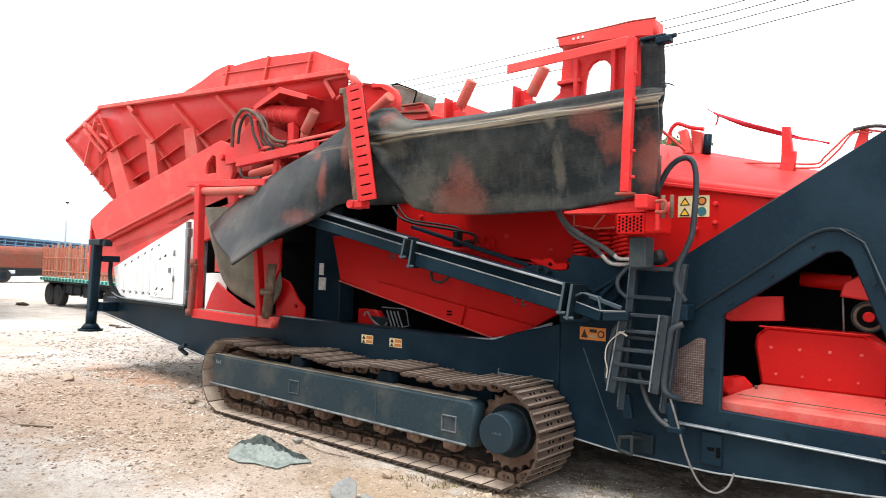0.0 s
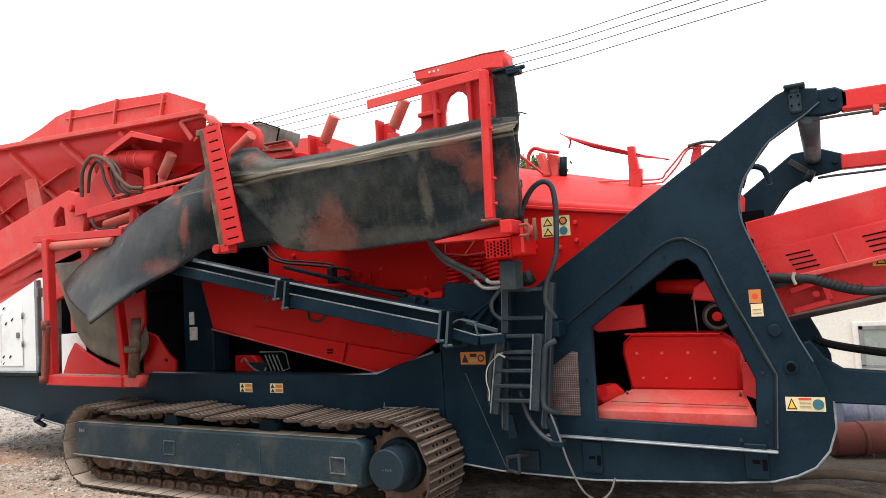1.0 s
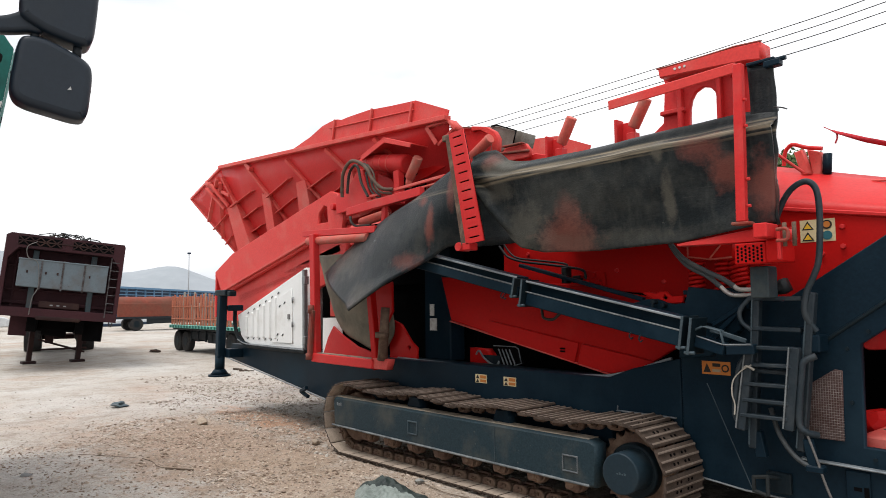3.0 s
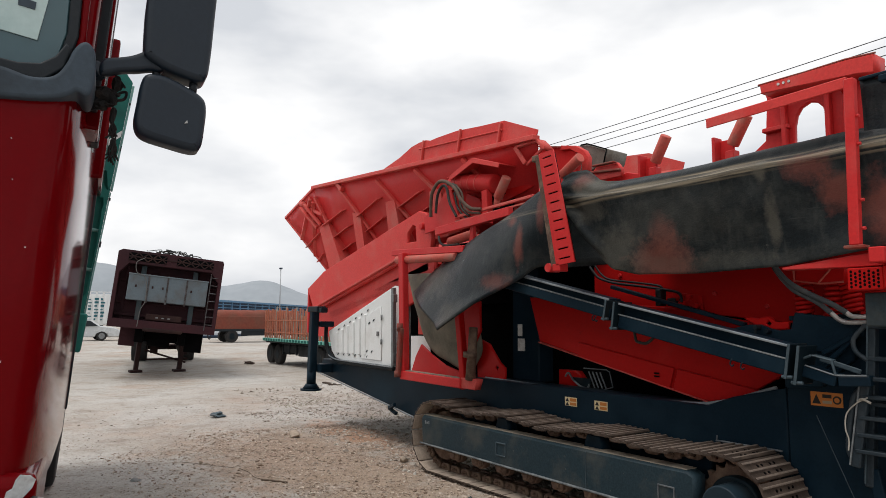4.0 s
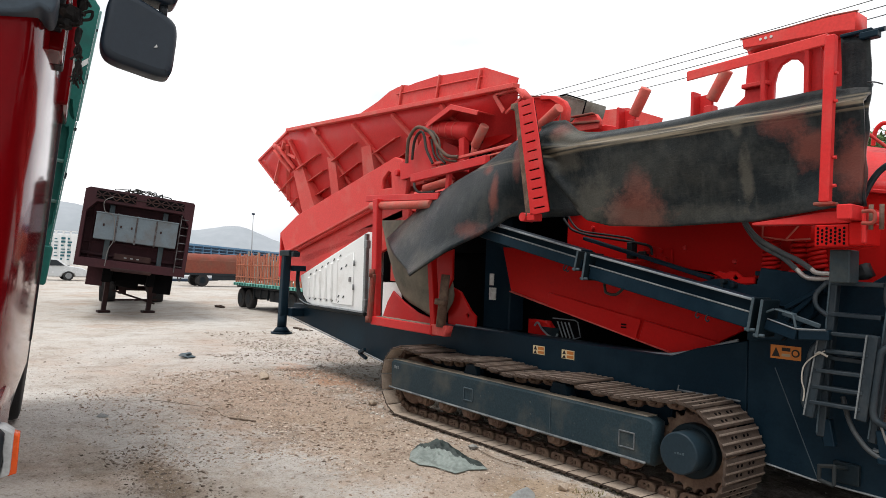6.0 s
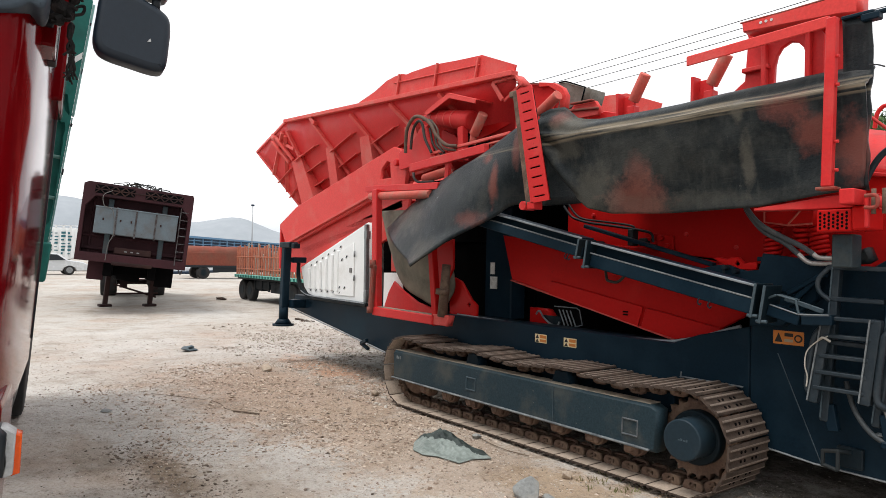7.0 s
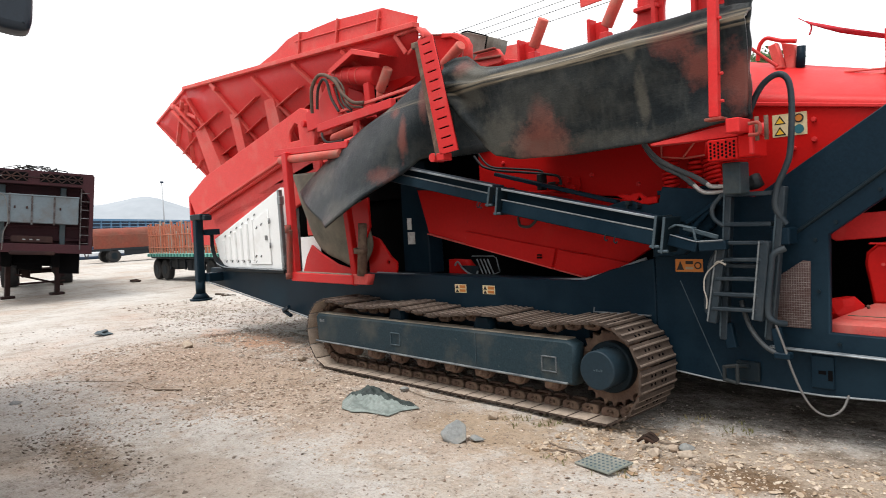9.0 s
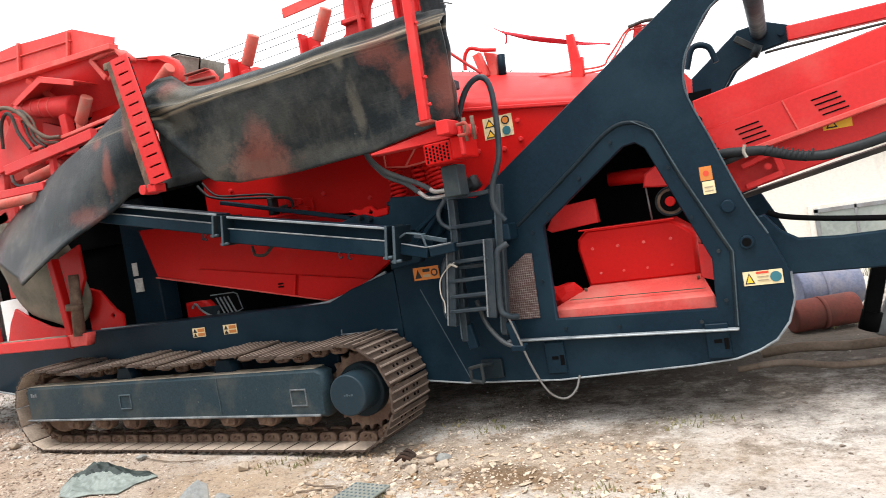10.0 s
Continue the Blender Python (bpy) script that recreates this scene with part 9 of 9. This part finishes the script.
part("tarpaulin", sheet(lambda u, v: Vector((-43.6 + 0.7 * math.cos(v * math.pi), 8.2 + 5.3 * u, 1.0 + 1.05 * math.sin(v * math.pi) ** 0.4 + 0.06 * noise.noise((u * 11, v * 4, 2)))), 50, 14, 0.0), TARP, far, "sagging orange-red tarpaulin")
part("load_side", box(-42.95, -42.85, 8.2, 13.5, 0.82, 1.65, 0.02), TARP, far)
part("deck", box(-44.4, -42.8, 8.0, 14.2, 0.70, 0.84, 0.0), CAB_BLACK, far)
LORRY_BLUE = material("teal_blue_cab_paint", (0.012, 0.085, 0.105), 0.4, 0, None, 0, 2, 20, 0.0, 0.05)
cab2 = part("cab", joined(box(-44.3, -42.7, 14.05, 15.35, 0.55, 1.85, 0.14, None, 3)), LORRY_BLUE, far, "teal-blue cab")
part("wind_deflector", plate([(13.88, 0.95), (13.88, 2.0), (13.98, 2.12), (14.35, 2.04), (14.8, 1.87), (14.12, 1.84), (14.08, 0.95)], 0.0, 1.5, 0.03), WHITE, cab2, "cream wind deflector", m=Matrix.Translation((-42.75, 0, 0)) @ Matrix.Rotation(radians(90), 4, "Z"))
part("cab_window", box(-42.72, -42.68, 14.62, 15.2, 1.22, 1.65, 0.0), CAR_GLASS, cab2)
part("side_guard", box(-42.95, -42.88, 9.9, 13.6, 0.42, 0.80, 0.02), CAB_BLACK, far)
for y in (9.3, 14.75):
    w = part("wheel", rod((-43.2, y, 0.39), (-42.8, y, 0.39), 0.39, 22, bevel=0.04), TYRE, far)
    part("rim", rod((-42.9, y, 0.39), (-42.78, y, 0.39), 0.2, 16), DARK_DUSTY, w)
    part("wheel", rod((-44.6, y, 0.39), (-44.2, y, 0.39), 0.39, 22, bevel=0.04), TYRE, far)
# the whole lorry stands further along the yard
for piece in far.children_recursive:
    piece.data.transform(Matrix.Translation((0, 4.5, 0)))

CAR_WHITE = material("silver_white_car_paint", (0.55, 0.57, 0.58), 0.25, 0.1, None, 0, 2, 20, 0.0, 0.03, coat=0.5)
car = thing("saloon_car", (-50.5, 6.4, 0), "silver-white saloon car parked beside white containers", "car")
SIDE = [(2.45, 0.30), (2.42, 0.62), (2.55, 0.84), (3.15, 0.90), (3.55, 1.30), (3.95, 1.40), (4.85, 1.38), (5.45, 0.98), (6.30, 0.86), (6.62, 0.70), (6.68, 0.42), (6.60, 0.26), (5.95, 0.24), (5.85, 0.45), (5.55, 0.55), (5.25, 0.45), (5.15, 0.24), (3.75, 0.24), (3.65, 0.45), (3.35, 0.55), (3.05, 0.45), (2.95, 0.24)]
XM = Matrix.Translation((-50.5, 1.85, 0)) @ Matrix.Rotation(radians(90), 4, "Z")
part("body", outline([SIDE], 1.66, 0.06, XM), CAR_WHITE, car)
for poly in ([(3.30, 0.93), (3.62, 1.27), (3.95, 1.33), (4.25, 1.33), (4.25, 0.93)], [(4.32, 0.93), (4.32, 1.33), (4.82, 1.31), (5.30, 0.96)]):
    part("side_glass", outline([poly], 1.80, 0.004, XM), CAR_GLASS, car)
for y in (3.35, 5.55):
    w = part("wheel", rod((-49.66, y + 1.85, 0.31), (-49.88, y + 1.85, 0.31), 0.31, 22, bevel=0.04), TYRE, car)
    part("rim", rod((-49.65, y + 1.85, 0.31), (-49.8, y + 1.85, 0.31), 0.19, 18), GREY_STEEL, w)
    part("wheel", rod((-51.34, y + 1.85, 0.31), (-51.12, y + 1.85, 0.31), 0.31, 22, bevel=0.04), TYRE, car)

cont = thing("white_container", (-61.0, 5.8, 0), "white freight container with dark unreadable markings on its side", "container")
part("shell", box(-50.4, -47.9, 1.0, 7.55, 0.75, 3.25, 0.03), WHITE, cont)
for i in range(20):
    part("corrugation", box(-47.9, -47.84, 1.1 + 0.32 * i, 1.26 + 0.32 * i, 0.85, 3.1, 0.0), WHITE, cont)
marks = random.Random(3)
for row in range(7):
    for col in range(5):
        y0, z0 = 5.55 + 0.36 * col, 1.15 + 0.27 * row
        part("marking_bar", box(-47.84, -47.82, y0, y0 + marks.uniform(0.10, 0.26), z0, z0 + marks.uniform(0.06, 0.17), 0.0), DECAL_BLUE, cont)
part("support", joined(box(-50.2, -48.0, 1.4, 1.7, -0.15, 0.75, 0.0), box(-50.2, -48.0, 6.9, 7.2, -0.15, 0.75, 0.0)), CAB_BLACK, cont)
part("top_rail", joined(*[box(-47.95, -47.88, 1.1 + 0.4 * i, 1.2 + 0.4 * i, 3.25, 3.42, 0.0) for i in range(16)], box(-47.96, -47.88, 1.0, 7.55, 3.40, 3.45, 0.0)), WHITE, cont)
for ob in cont.children_recursive:
    ob.data.transform(Matrix.Translation((0, 0, 0.15)) @ Matrix.Diagonal((1.27, 1.27, 1.0, 1.0)))
    ob.matrix_basis = Matrix.Translation(-cont.location)

# ---- clutter behind the arch ----
DRUM_RED = material("rusty_red_drum", (0.15, 0.04, 0.03), 0.8, 0, (0.08, 0.045, 0.035), 0.4, 5, 40, 0.2, 0.2)
DRUM_BLUE = material("faded_blue_drum", (0.16, 0.18, 0.26), 0.7, 0, (0.3, 0.28, 0.28), 0.4, 5, 40, 0.2, 0.2)
d1 = thing("oil_drum", (0.25, 6.6, 0), "rusty red drum lying on the ground behind the machine", "drum")
part("shell", rod((-0.05, 6.5, 0.13), (0.42, 6.75, 0.13), 0.13, 28, bevel=0.015), DRUM_RED, d1)
part("hoop", rod((0.15, 6.605, 0.13), (0.18, 6.62, 0.13), 0.136, 28), DRUM_RED, d1)
d2 = thing("oil_drum", (0.2, 7.5, 0), "faded blue drum lying behind a red one", "drum")
part("shell", rod((0.0, 7.4, 0.2), (0.5, 7.6, 0.2), 0.2, 28, bevel=0.015), DRUM_BLUE, d2)
part("hoop", rod((0.2, 7.48, 0.2), (0.23, 7.49, 0.2), 0.207, 28), DRUM_BLUE, d2)
WOOD = material("grey_driftwood", (0.16, 0.12, 0.09), 0.9, 0, (0.25, 0.2, 0.16), 0.4, 6, 50, 0.4, 0.25)
part("dead_branch", tube([(-0.25, 5.6, 0.06), (0.0, 5.55, 0.10), (0.3, 5.6, 0.08), (0.65, 5.5, 0.12), (1.2, 5.55, 0.07)], 0.035, True), WOOD, None, "bare grey branch lying behind the machine", category="branch")
part("dead_branch", tube([(-0.4, 5.25, 0.04), (-0.1, 5.3, 0.06), (0.2, 5.2, 0.05), (0.6, 5.25, 0.06)], 0.022, True), WOOD, None, "thin grey branch lying behind the machine", category="branch")

PLANK = material("broken_brown_plank", (0.05, 0.035, 0.026), 0.9, 0, (0.12, 0.09, 0.066), 0.4, 10, 60, 0.3, 0.25)
for k, (x, y, a, n) in enumerate(((-14.6, 7.0, 20, 0.26), (-14.3, 6.95, 60, 0.16))):
    part("broken_plank", box(-n, n, -0.05, 0.05, -0.005, 0.03, 0.006, pose(x, y, 0.0, 0, 4, a)), PLANK, None, "broken brown plank lying on the gravel", category="debris")
TWIG = material("dry_brown_twig", (0.16, 0.12, 0.09), 0.9, 0, (0.30, 0.24, 0.19), 0.4, 12, 60, 0.3, 0.2)


def on_ground(pts, lift=0.0):
    return [(x, y, ground_height(x, y) - 0.004 + lift) for x, y in pts]


part("twig", tube(on_ground([(-6.95, 2.28), (-6.75, 2.31), (-6.55, 2.29), (-6.38, 2.35)]), 0.003, True), TWIG, None, "thin dry brown twig lying on the gravel", category="twig")
part("bark_strip", tube(on_ground([(-6.42, 2.31), (-6.33, 2.38), (-6.18, 2.47)], 0.004), 0.009, True), TWIG, None, "short strip of dry bark on the gravel", category="debris")
stone("stone", -6.98, 1.31, 0.07, STONE_GREY, 47, "flat pale chip of stone on the gravel", 0.22)
part("twig", tube(on_ground([(-7.6, 1.86), (-7.4, 2.0), (-7.2, 2.12), (-7.02, 2.24)]), 0.0022, True), TWIG, None, "thin dry root lying on the gravel", category="twig")
stone("stone", -7.40, 2.02, 0.035, STONE, 48, "small brown stone beside a dry twig")
for pts, r in (([(-2.62, 3.33), (-2.5, 3.29), (-2.40, 3.30), (-2.28, 3.22)], 0.006), ([(-2.58, 3.20), (-2.46, 3.25), (-2.33, 3.30)], 0.004), ([(-2.2, 3.78), (-2.05, 3.74), (-1.92, 3.80)], 0.006), ([(-4.3, 3.62), (-4.0, 3.58), (-3.75, 3.62)], 0.004)):
    part("twig", tube(on_ground(pts, 0.006), r, True), TWIG, None, "thin dry twig lying on the gravel", category="twig")
